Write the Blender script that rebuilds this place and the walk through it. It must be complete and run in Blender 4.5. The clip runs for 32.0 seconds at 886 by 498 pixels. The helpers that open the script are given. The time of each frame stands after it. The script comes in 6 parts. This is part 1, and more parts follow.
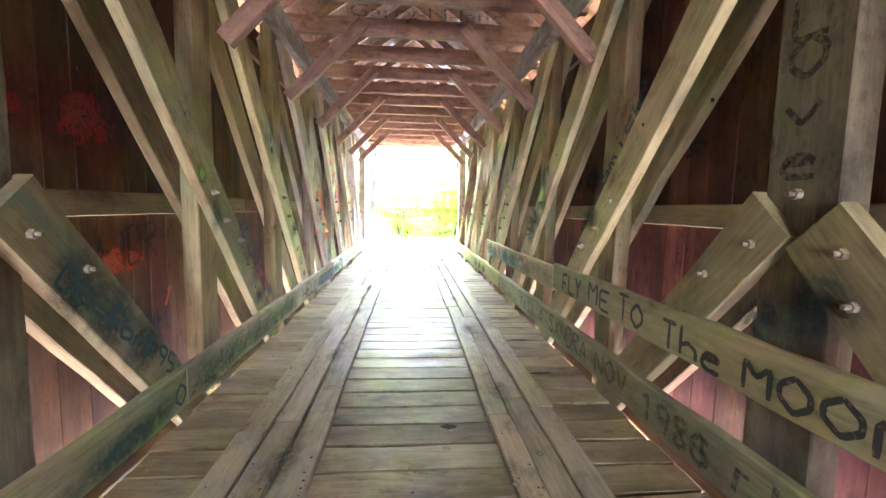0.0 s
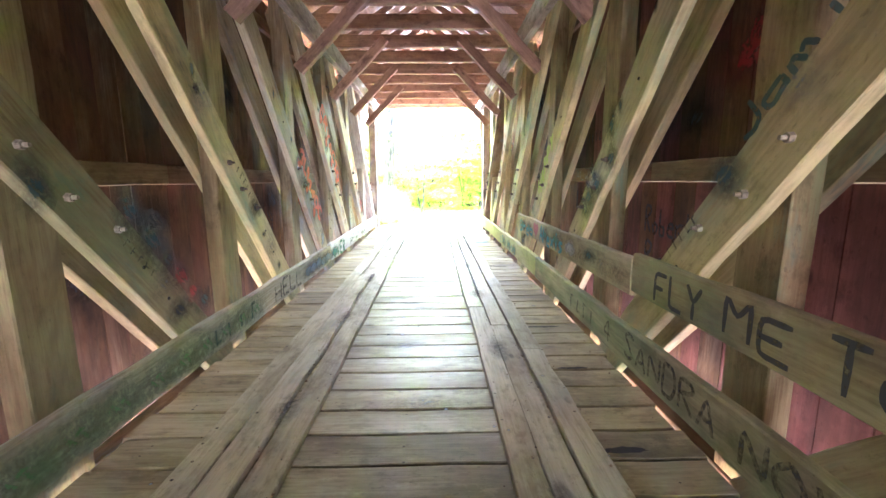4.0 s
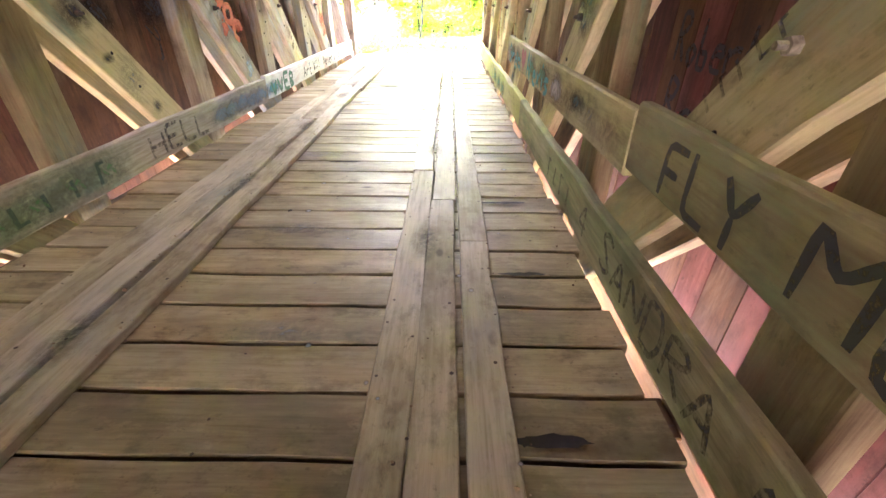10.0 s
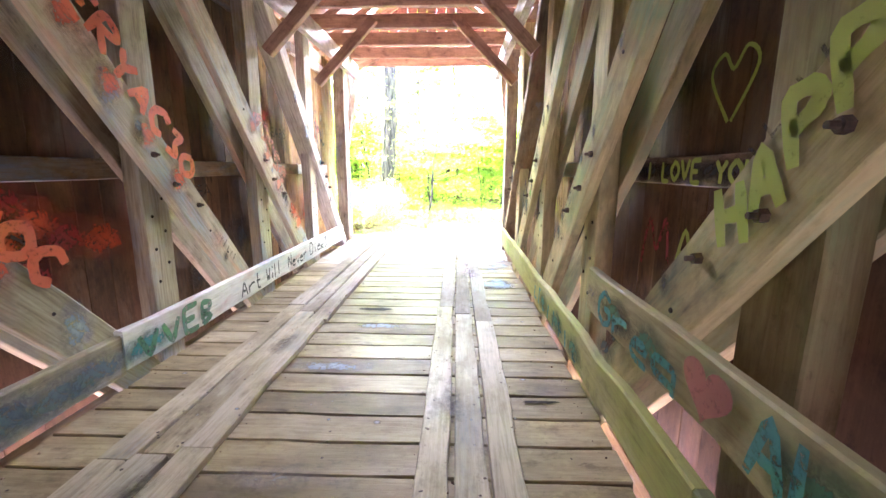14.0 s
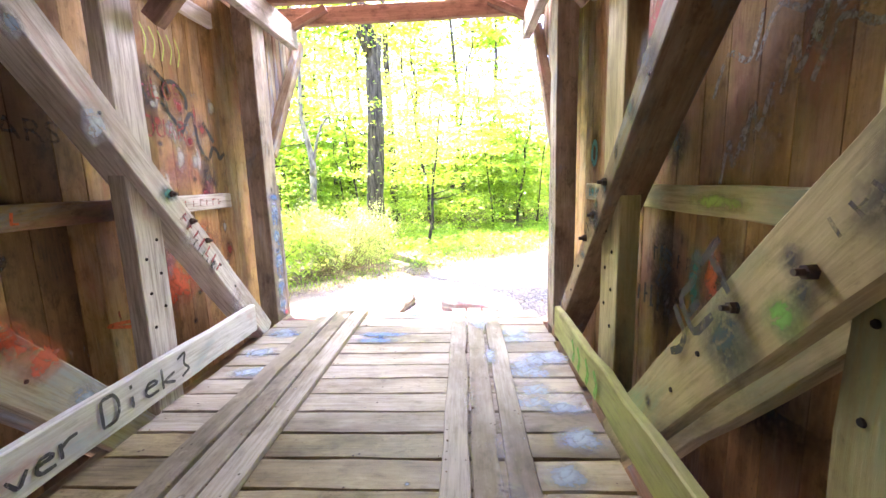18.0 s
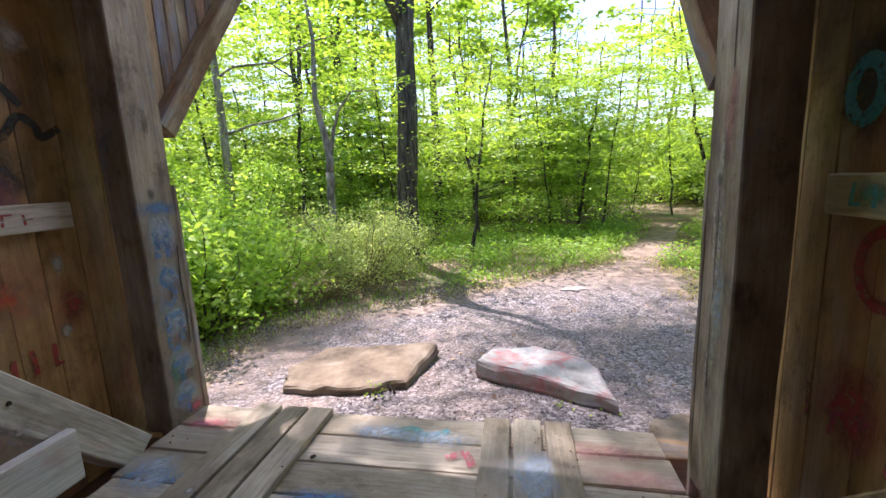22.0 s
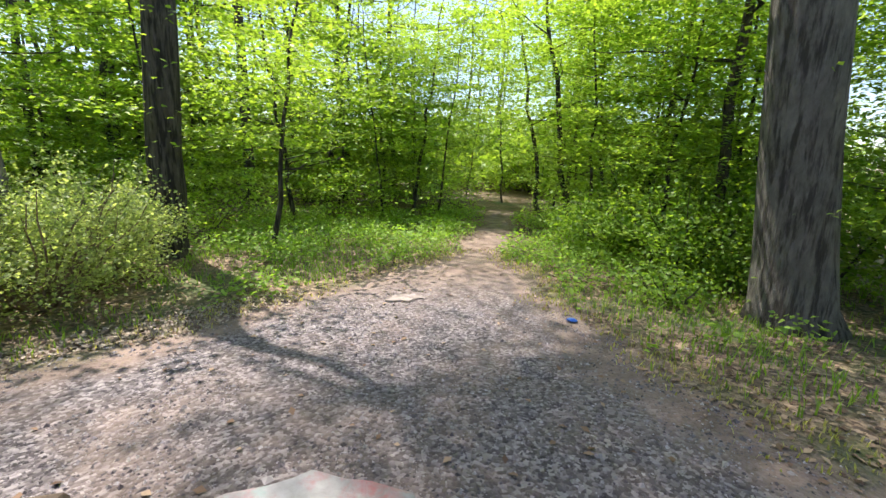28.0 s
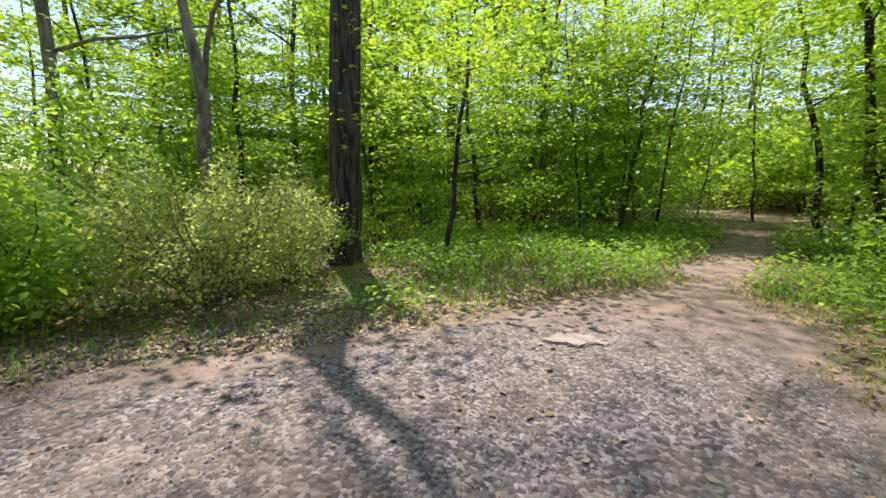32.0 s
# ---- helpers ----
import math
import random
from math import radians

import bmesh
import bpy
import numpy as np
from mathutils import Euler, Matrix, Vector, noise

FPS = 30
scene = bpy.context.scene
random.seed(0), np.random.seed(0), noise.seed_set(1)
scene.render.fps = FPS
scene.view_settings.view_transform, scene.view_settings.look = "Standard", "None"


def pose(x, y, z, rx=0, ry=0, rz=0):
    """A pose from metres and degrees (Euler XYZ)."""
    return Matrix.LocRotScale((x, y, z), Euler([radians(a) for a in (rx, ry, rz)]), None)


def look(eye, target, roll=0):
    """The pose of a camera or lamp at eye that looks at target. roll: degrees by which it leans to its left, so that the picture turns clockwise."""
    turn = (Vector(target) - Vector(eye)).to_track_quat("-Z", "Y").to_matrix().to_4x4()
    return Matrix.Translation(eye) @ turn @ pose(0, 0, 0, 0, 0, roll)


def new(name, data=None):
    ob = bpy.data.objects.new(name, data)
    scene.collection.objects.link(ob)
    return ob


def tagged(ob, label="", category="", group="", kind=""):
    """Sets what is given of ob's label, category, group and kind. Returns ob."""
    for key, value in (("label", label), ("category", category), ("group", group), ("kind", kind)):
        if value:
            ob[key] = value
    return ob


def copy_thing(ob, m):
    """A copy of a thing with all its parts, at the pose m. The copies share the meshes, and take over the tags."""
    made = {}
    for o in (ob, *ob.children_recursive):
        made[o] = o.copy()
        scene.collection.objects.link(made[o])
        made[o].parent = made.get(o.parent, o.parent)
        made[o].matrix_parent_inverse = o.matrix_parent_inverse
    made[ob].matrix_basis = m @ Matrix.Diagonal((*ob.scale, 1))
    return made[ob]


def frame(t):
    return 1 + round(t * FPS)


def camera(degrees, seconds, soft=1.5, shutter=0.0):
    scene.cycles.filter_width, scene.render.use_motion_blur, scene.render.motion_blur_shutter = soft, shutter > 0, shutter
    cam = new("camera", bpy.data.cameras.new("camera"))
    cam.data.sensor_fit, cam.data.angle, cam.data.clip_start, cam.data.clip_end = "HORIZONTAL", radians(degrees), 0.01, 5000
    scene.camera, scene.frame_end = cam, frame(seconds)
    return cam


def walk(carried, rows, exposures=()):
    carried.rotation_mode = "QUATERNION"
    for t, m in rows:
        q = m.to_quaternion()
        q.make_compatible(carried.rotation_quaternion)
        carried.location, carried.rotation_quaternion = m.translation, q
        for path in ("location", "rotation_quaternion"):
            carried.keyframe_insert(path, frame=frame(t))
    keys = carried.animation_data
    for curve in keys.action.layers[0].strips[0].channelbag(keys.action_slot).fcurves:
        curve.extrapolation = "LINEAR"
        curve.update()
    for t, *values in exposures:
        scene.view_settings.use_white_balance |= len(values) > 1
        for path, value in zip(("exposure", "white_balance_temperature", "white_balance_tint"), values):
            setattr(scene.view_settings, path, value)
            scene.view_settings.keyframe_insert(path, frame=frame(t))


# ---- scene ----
cam = camera(94.0, 32.0)
PATH = [
    (0, (-0.031, 0.436, 1.414), (0.131, 2.42, 1.218), 1.2),
    (0.5, (-0.013, 0.452, 1.41), (0.176, 2.434, 1.213), 0.7),
    (1, (0.062, 0.562, 1.401), (0.208, 2.546, 1.204), 1.2),
    (1.5, (0.132, 0.668, 1.393), (0.166, 2.655, 1.161), 1.9),
    (2, (0.122, 0.817, 1.374), (0.125, 2.8, 1.115), 1.2),
    (2.5, (0.069, 1.035, 1.401), (0.083, 3.02, 1.154), -0.0),
    (4.5, (0.195, 2.245, 1.337), (0.235, 4.211, 0.971), -0.3),
    (5, (0.199, 2.493, 1.331), (0.23, 4.454, 0.94), -1.4),
    (5.5, (0.171, 2.753, 1.308), (0.722, 4.617, 0.839), -1.0),
    (5.6, (0.16, 2.77, 1.309), (0.865, 4.57, 0.795), -0.7),
    (6, (0.195, 2.798, 1.236), (1.224, 4.329, 0.461), 2.3),
    (6.5, (0.233, 2.702, 1.164), (1.292, 4.039, 0.12), 1.0),
    (7, (0.287, 2.71, 1.111), (1.143, 4.092, -0.054), 1.8),
    (7.5, (0.472, 2.823, 1.092), (1.008, 4.334, -0.103), 3.1),
    (8, (0.67, 2.83, 1.102), (0.792, 4.436, -0.083), 1.0),
    (8.5, (0.787, 2.799, 1.147), (0.683, 4.44, 0.009), -0.5),
    (9, (0.796, 2.8, 1.149), (0.606, 4.445, 0.028), -3.2),
    (9.5, (0.805, 2.83, 1.154), (0.665, 4.477, 0.029), -3.3),
    (9.9, (0.78, 2.971, 1.178), (0.722, 4.657, 0.104), -0.3),
    (10, (0.771, 3.032, 1.182), (0.753, 4.744, 0.148), 0.3),
    (10.5, (0.74, 3.274, 1.248), (0.748, 5.059, 0.347), -0.9),
    (11, (0.768, 3.579, 1.278), (0.767, 5.448, 0.566), -1.2),
    (11.5, (0.716, 3.908, 1.302), (0.703, 5.83, 0.747), 0.5),
    (12, (0.669, 4.251, 1.357), (0.724, 6.172, 0.801), -2.3),
    (12.5, (0.713, 4.67, 1.38), (0.718, 6.602, 0.861), -0.9),
    (13, (0.673, 5.107, 1.391), (0.719, 7.054, 0.937), -0.0),
    (13.5, (0.693, 5.545, 1.396), (0.719, 7.504, 0.995), -0.8),
    (14, (0.675, 5.968, 1.402), (0.607, 7.931, 1.024), 0.2),
    (14.5, (0.623, 6.416, 1.439), (0.582, 8.383, 1.079), -0.6),
    (15, (0.651, 6.887, 1.412), (0.57, 8.859, 1.084), -2.4),
    (15.5, (0.65, 7.376, 1.407), (0.524, 9.354, 1.143), -0.7),
    (17.5, (0.657, 9.256, 1.559), (0.524, 11.217, 1.19), -3.3),
    (18, (0.647, 9.673, 1.531), (0.543, 11.644, 1.21), -1.7),
    (18.5, (0.639, 10.077, 1.565), (0.65, 12.046, 1.216), -2.3),
    (19, (0.679, 10.465, 1.546), (0.626, 12.428, 1.17), -2.1),
    (19.5, (0.662, 10.859, 1.535), (0.661, 12.828, 1.186), -1.2),
    (20, (0.684, 11.184, 1.538), (0.735, 13.149, 1.17), -2.4),
    (20.5, (0.76, 11.474, 1.536), (0.648, 13.438, 1.175), -2.4),
    (21, (0.761, 11.69, 1.534), (0.585, 13.656, 1.212), -2.4),
    (21.5, (0.703, 11.871, 1.532), (0.436, 13.825, 1.204), -2.7),
    (22, (0.701, 12.043, 1.515), (0.347, 13.983, 1.182), -2.5),
    (22.5, (0.741, 12.16, 1.516), (0.457, 14.114, 1.197), -2.6),
    (23, (0.755, 12.212, 1.511), (0.598, 14.178, 1.182), -2.2),
    (23.5, (0.764, 12.227, 1.507), (0.696, 14.197, 1.169), -1.8),
    (24, (0.791, 12.271, 1.5), (0.795, 14.239, 1.147), -1.6),
    (24.5, (0.802, 12.365, 1.491), (0.872, 14.329, 1.118), -1.8),
    (25, (0.727, 12.603, 1.482), (0.916, 14.557, 1.102), -1.8),
    (25.5, (0.705, 12.913, 1.459), (0.891, 14.862, 1.05), -2.8),
    (27.5, (0.995, 14.205, 1.214), (1.258, 16.133, 0.753), 1.4),
    (28, (1.089, 14.485, 1.213), (1.502, 16.397, 0.798), 2.0),
    (28.5, (1.209, 14.58, 1.166), (1.553, 16.499, 0.722), 2.6),
    (29, (1.255, 14.682, 1.155), (1.466, 16.612, 0.675), 2.0),
    (29.5, (1.256, 14.814, 1.099), (1.304, 16.748, 0.593), 1.3),
    (30, (1.336, 14.974, 0.931), (1.107, 16.914, 0.502), 1.2),
    (30.5, (1.408, 15.299, 0.835), (1.372, 17.271, 0.501), 0.4),
    (31, (1.504, 15.667, 0.814), (1.706, 17.634, 0.514), -1.5),
    (31.5, (1.634, 15.922, 0.775), (1.456, 17.893, 0.48), -0.5),
    (32, (1.619, 16.067, 0.782), (1.048, 17.958, 0.467), -0.4),
]
EXPOSURES = [(0.0, 6.5, 5750, 27), (2.5, 6.5, 5750, 27), (5.0, 6.3, 5800, 29), (7.0, 6.4, 7200, 37), (9.0, 6.35, 6950, 37), (12.0, 6.2, 6050, 39), (13.0, 5.9, 6000, 39), (15.0, 5.4, 6200, 38), (17.5, 4.4, 6400, 40), (19.0, 3.15, 6250, 36), (21.0, 1.8, 6250, 31), (23.0, 1.36, 6100, 25), (25.5, 1.15, 6400, 19), (28.0, 1.05, 6500, 17), (32.0, 0.77, 6700, 17)]
walk(cam, [(t, look(eye, target, roll)) for t, eye, target, roll in PATH], EXPOSURES)

# ---- world, sun ----
SUN_EL, SUN_AZ = 66.0, 33.0  # degrees: height, and turn to the left of the bridge's axis
world = bpy.data.worlds.new("world")
scene.world = world
world.use_nodes = True
wn = world.node_tree.nodes
sky = wn.new("ShaderNodeTexSky")
sky.sky_type, sky.sun_disc = "NISHITA", False
sky.sun_elevation, sky.sun_rotation = radians(SUN_EL), radians(-SUN_AZ)
world.node_tree.links.new(sky.outputs[0], wn["Background"].inputs[0])
wn["Background"].inputs[1].default_value = 0.15
sun = new("sun", bpy.data.lights.new("sun", "SUN"))
sun.data.energy, sun.data.angle, sun.data.color = 4.3, radians(0.53), (1.0, 0.94, 0.84)
SUN_DIR = Vector((-math.sin(radians(SUN_AZ)) * math.cos(radians(SUN_EL)), math.cos(radians(SUN_AZ)) * math.cos(radians(SUN_EL)), math.sin(radians(SUN_EL))))
sun.matrix_basis = look(SUN_DIR * 60, (0, 0, 0))


def area_lamp(name, m, sx, sy, watts, colour):
    """A rectangular area lamp that stands in for daylight inside the bridge."""
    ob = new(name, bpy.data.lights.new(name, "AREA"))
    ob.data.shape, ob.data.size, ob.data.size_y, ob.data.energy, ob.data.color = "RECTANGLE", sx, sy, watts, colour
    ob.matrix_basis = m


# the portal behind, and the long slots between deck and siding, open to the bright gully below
area_lamp("portal_daylight", look((0, -10.9, 1.75), (0, 0, 1.75)), 3.0, 3.4, 13, (1.0, 0.97, 0.93))
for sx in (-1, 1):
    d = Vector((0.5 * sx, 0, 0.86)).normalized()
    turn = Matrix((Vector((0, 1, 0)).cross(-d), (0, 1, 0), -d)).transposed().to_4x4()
    area_lamp("gully_daylight", Matrix.Translation((1.79 * sx, 0.4, -0.62)) @ turn, 0.13, 18.5, 6.3 if sx > 0 else 4.4, (1.0, 0.78, 0.74))
# added fill lamp inside the boarded far gable, to brighten deck and walls
area_lamp("gable_daylight", look((0, 15.26, 4.2), (0, 7.0, 1.4)), 2.6, 0.75, 38, (0.86, 0.93, 1.0))

# ---- materials ----
class Nodes:
    """Short hand for a material's node tree."""

    def __init__(self, name):
        self.m = bpy.data.materials.new(name)
        self.m.use_nodes = True
        self.t = self.m.node_tree
        self.bsdf = self.t.nodes["Principled BSDF"]
        self.out = self.t.nodes["Material Output"]

    def put(self, kind, **kw):
        n = self.t.nodes.new("ShaderNode" + kind)
        for k, v in kw.items():
            if k in n.inputs:
                self.set(n.inputs[k], v)
        return n

    def set(self, socket, v):
        if isinstance(v, bpy.types.NodeSocket):
            self.t.links.new(v, socket)
        else:
            socket.default_value = v

    def coords(self, scale=(1, 1, 1), offset=True):
        c = self.put("TexCoord").outputs["Object"]
        mp = self.put("Mapping", Vector=c, Scale=scale)
        if offset:
            r = self.put("ObjectInfo").outputs["Random"]
            k = self.put("VectorMath")
            k.operation = "SCALE"
            k.inputs[0].default_value = (17.0, 31.0, 53.0)
            self.t.links.new(r, k.inputs["Scale"])
            self.t.links.new(k.outputs[0], mp.inputs["Location"])
        return mp.outputs[0]

    def noise(self, vec, scale, detail=4.0, rough=0.55, dist=0.0):
        return self.put("TexNoise", Vector=vec, Scale=scale, Detail=detail, Roughness=rough, Distortion=dist).outputs["Fac"]

    def ramp(self, fac, stops):
        r = self.put("ValToRGB", Fac=fac)
        e = r.color_ramp.elements
        while len(e) < len(stops):
            e.new(0.5)
        for el, (p, c) in zip(e, stops):
            el.position = p
            el.color = (*c, 1) if len(c) == 3 else c
        return r.outputs[0]

    def mix(self, fac, a, b, mode="MIX"):
        n = self.put("MixRGB")
        n.blend_type = mode
        for s, v in zip(n.inputs, (fac, a, b)):
            self.set(s, v if isinstance(v, (float, int, bpy.types.NodeSocket)) else (*v, 1))
        return n.outputs[0]

    def math(self, op, a, b=0.0):
        n = self.put("Math")
        n.operation = op
        self.set(n.inputs[0], a)
        self.set(n.inputs[1], b)
        return n.outputs[0]

    def finish(self, col, rough, height=None, bump=0.3, dist=0.01):
        self.set(self.bsdf.inputs["Base Color"], col)
        self.set(self.bsdf.inputs["Roughness"], rough)
        if height is not None:
            b = self.put("Bump", Height=height, Strength=bump, Distance=dist)
            self.t.links.new(b.outputs[0], self.bsdf.inputs["Normal"])
        return self.m


def grey(v):
    return (v, v, v)


def wood(name, dark, light, washes=(), rough=(0.55, 0.85), knots=True, bump=0.35, vary=0.35, gloss=0.25):
    """Sawn timber, grain along the member's own z, with faded washes of paint (colour, scale, cover)."""
    n = Nodes(name)
    lone = n.coords((1, 1, 0.06))
    full = n.coords((1, 1, 0.35))
    fine = n.noise(lone, 55, 6, 0.65, 0.3)
    wide = n.noise(lone, 9, 3, 0.6, 0.6)
    blot = n.noise(full, 2.3, 4, 0.6)
    g = n.math("ADD", n.math("MULTIPLY", fine, 0.55), n.math("MULTIPLY", wide, 0.45))
    mid = tuple((a + b) / 2 for a, b in zip(dark, light))
    col = n.ramp(g, [(0.30, dark), (0.50, mid), (0.68, light)])
    rnd = n.put("ObjectInfo").outputs["Random"]
    tone = n.math("ADD", n.math("MULTIPLY", rnd, vary), 1.0 - vary * 0.55)
    hsv = n.put("HueSaturation", Color=col)
    n.set(hsv.inputs["Value"], tone)
    col = hsv.outputs[0]
    col = n.mix(n.ramp(blot, [(0.42, grey(0.0)), (0.68, grey(0.55))]), col, tuple(c * 0.45 for c in dark))
    if knots:
        v = n.put("TexVoronoi", Vector=n.coords((1, 1, 0.45)), Scale=3.1)
        kn = n.ramp(v.outputs["Distance"], [(0.035, grey(0.85)), (0.075, grey(0.0))])
        col = n.mix(kn, col, tuple(c * 0.3 for c in dark))
    scuff = n.noise(n.coords((1, 1, 0.6)), 8.5, 6, 0.7)
    col = n.mix(n.ramp(scuff, [(0.51, grey(0.0)), (0.66, grey(0.72))]), col, tuple(c * 0.5 for c in dark))
    col = n.mix(n.ramp(scuff, [(0.30, grey(0.4)), (0.44, grey(0.0))]), col, tuple(min(0.7, c * 1.15) for c in light))
    speck = n.noise(n.coords((1, 1, 0.7)), 34, 4, 0.7)
    col = n.mix(n.ramp(speck, [(0.60, grey(0.0)), (0.70, grey(0.55))]), col, tuple(c * 0.4 for c in dark))
    for i, (c, s, cover) in enumerate(washes):
        w = n.noise(n.put("Mapping", Vector=full, Location=(i * 7.3, i * 3.1, i * 5.7)).outputs[0], s * 1.7, 5, 0.64, 0.4)
        f = n.ramp(w, [(1.0 - cover - 0.08, grey(0.0)), (1.0 - cover + 0.1, grey(0.8))])
        worn = n.math("MULTIPLY", f, n.ramp(fine, [(0.35, grey(0.35)), (0.6, grey(1.0))]))
        col = n.mix(worn, col, c)
    rgh = n.ramp(blot, [(0.3, grey(rough[0])), (0.7, grey(rough[1]))])
    n.bsdf.inputs["Specular IOR Level"].default_value = gloss
    return n.finish(col, rgh, n.math("ADD", n.math("MULTIPLY", fine, 0.7), n.math("MULTIPLY", wide, 0.6)), bump, 0.006)


GREEN, BLUE, TEAL = (0.16, 0.30, 0.17), (0.16, 0.27, 0.42), (0.05, 0.22, 0.22)
TIMBER = wood("weathered_timber", (0.23, 0.155, 0.075), (0.46, 0.365, 0.20), [((0.47, 0.43, 0.225), 0.9, 0.52), ((0.20, 0.27, 0.13), 1.9, 0.41), (TEAL, 1.8, 0.35), ((0.07, 0.055, 0.04), 1.3, 0.37)])
TIMBER_END = wood("brown_timber", (0.18, 0.105, 0.052), (0.40, 0.275, 0.155), [((0.44, 0.40, 0.28), 1.4, 0.46), ((0.05, 0.04, 0.035), 1.2, 0.44), (BLUE, 1.9, 0.39), ((0.34, 0.11, 0.09), 2.3, 0.38)])
TIMBER_ORANGE = wood("orange_sprayed_timber", (0.22, 0.16, 0.10), (0.47, 0.40, 0.29), [((0.55, 0.50, 0.36), 1.0, 0.56), ((0.26, 0.36, 0.45), 1.6, 0.41), ((0.62, 0.24, 0.12), 1.8, 0.34)])
TIMBER_CREAM = wood("cream_washed_timber", (0.36, 0.28, 0.13), (0.64, 0.54, 0.28), [((0.66, 0.57, 0.31), 1.0, 0.60), ((0.05, 0.05, 0.045), 1.8, 0.43), ((0.20, 0.34, 0.22), 1.3, 0.42)])
TIMBER_PALE = wood("white_painted_timber", (0.24, 0.17, 0.11), (0.54, 0.46, 0.36), [((0.78, 0.75, 0.70), 1.1, 0.66), ((0.45, 0.16, 0.12), 1.8, 0.37), ((0.06, 0.05, 0.04), 1.6, 0.36)])
RAIL = wood("olive_rail_wood", (0.30, 0.235, 0.12), (0.60, 0.51, 0.28), [((0.56, 0.50, 0.27), 1.0, 0.47), ((0.20, 0.27, 0.14), 1.3, 0.43), ((0.09, 0.08, 0.055), 2.0, 0.40)], vary=0.12)
DECK_GREY = wood("grey_worn_deck_wood", (0.26, 0.215, 0.155), (0.52, 0.455, 0.35), [((0.56, 0.51, 0.43), 1.0, 0.48), ((0.13, 0.10, 0.075), 0.9, 0.40)], rough=(0.5, 0.75), bump=0.5, vary=0.3, gloss=0.15)
KING = wood("grey_olive_post", (0.12, 0.095, 0.06), (0.29, 0.25, 0.155), [((0.30, 0.29, 0.18), 1.2, 0.42), ((0.06, 0.06, 0.05), 1.5, 0.42)])
RAFTER = wood("pink_brown_joist_wood", (0.20, 0.11, 0.075), (0.40, 0.25, 0.17), [], vary=0.4)
CHORD = wood("grey_chord_wood", (0.22, 0.19, 0.16), (0.50, 0.46, 0.41), [], vary=0.2)
DECK = wood("worn_deck_wood", (0.26, 0.195, 0.10), (0.55, 0.455, 0.27), [((0.52, 0.45, 0.30), 1.1, 0.44), ((0.09, 0.065, 0.045), 0.8, 0.43)], rough=(0.34, 0.62), bump=0.5, vary=0.42, gloss=0.2)
RUNNER = wood("worn_runner_wood", (0.32, 0.255, 0.155), (0.62, 0.54, 0.37), [((0.62, 0.56, 0.44), 0.8, 0.50), ((0.16, 0.20, 0.20), 1.3, 0.38)], rough=(0.4, 0.66), vary=0.25, gloss=0.18)
KERB = wood("green_washed_kerb_wood", (0.22, 0.195, 0.10), (0.46, 0.40, 0.23), [((0.21, 0.33, 0.15), 0.6, 0.47), ((0.52, 0.45, 0.27), 1.2, 0.46), ((0.09, 0.085, 0.055), 1.5, 0.40)], vary=0.15)
KERB_PALE = wood("pale_painted_kerb_wood", (0.50, 0.45, 0.39), (0.76, 0.73, 0.69), [((0.80, 0.79, 0.77), 0.9, 0.78), ((0.20, 0.34, 0.40), 1.6, 0.42), ((0.45, 0.14, 0.10), 1.9, 0.38)], vary=0.12)
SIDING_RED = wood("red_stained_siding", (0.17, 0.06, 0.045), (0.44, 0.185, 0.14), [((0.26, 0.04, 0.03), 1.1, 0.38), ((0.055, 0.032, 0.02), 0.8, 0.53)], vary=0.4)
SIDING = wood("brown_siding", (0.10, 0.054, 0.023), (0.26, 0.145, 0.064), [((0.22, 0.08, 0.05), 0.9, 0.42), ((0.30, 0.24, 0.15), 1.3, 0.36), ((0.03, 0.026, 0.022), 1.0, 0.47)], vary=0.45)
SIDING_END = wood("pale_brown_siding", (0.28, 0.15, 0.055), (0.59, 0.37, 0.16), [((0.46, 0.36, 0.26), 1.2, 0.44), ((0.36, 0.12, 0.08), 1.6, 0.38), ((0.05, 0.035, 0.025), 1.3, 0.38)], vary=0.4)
PORTAL = wood("grey_weathered_post", (0.17, 0.13, 0.095), (0.42, 0.35, 0.27), [((0.50, 0.46, 0.39), 1.7, 0.44), ((0.06, 0.05, 0.04), 1.2, 0.43), (BLUE, 1.9, 0.36)], bump=0.6)
KERB_MIX = wood("part_painted_kerb_wood", (0.24, 0.19, 0.11), (0.49, 0.42, 0.27), [((0.20, 0.34, 0.18), 0.8, 0.40), ((0.58, 0.53, 0.42), 1.1, 0.55), ((0.07, 0.07, 0.05), 1.6, 0.38)], vary=0.12)
KERB_LIME = wood("lime_washed_kerb_wood", (0.27, 0.24, 0.10), (0.52, 0.48, 0.22), [((0.42, 0.46, 0.14), 0.8, 0.58), ((0.56, 0.52, 0.34), 1.2, 0.42), ((0.09, 0.09, 0.05), 1.6, 0.36)], vary=0.12)
RUST = Nodes("rusty_iron")
RUST = RUST.finish(RUST.ramp(RUST.noise(RUST.coords(), 40), [(0.35, (0.03, 0.022, 0.018)), (0.7, (0.10, 0.055, 0.03))]), 0.6)
PALE_NUT = Nodes("pale_painted_nut")
PALE_NUT = PALE_NUT.finish(PALE_NUT.ramp(PALE_NUT.noise(PALE_NUT.coords(), 50), [(0.35, (0.16, 0.12, 0.08)), (0.7, (0.42, 0.35, 0.26))]), 0.6)


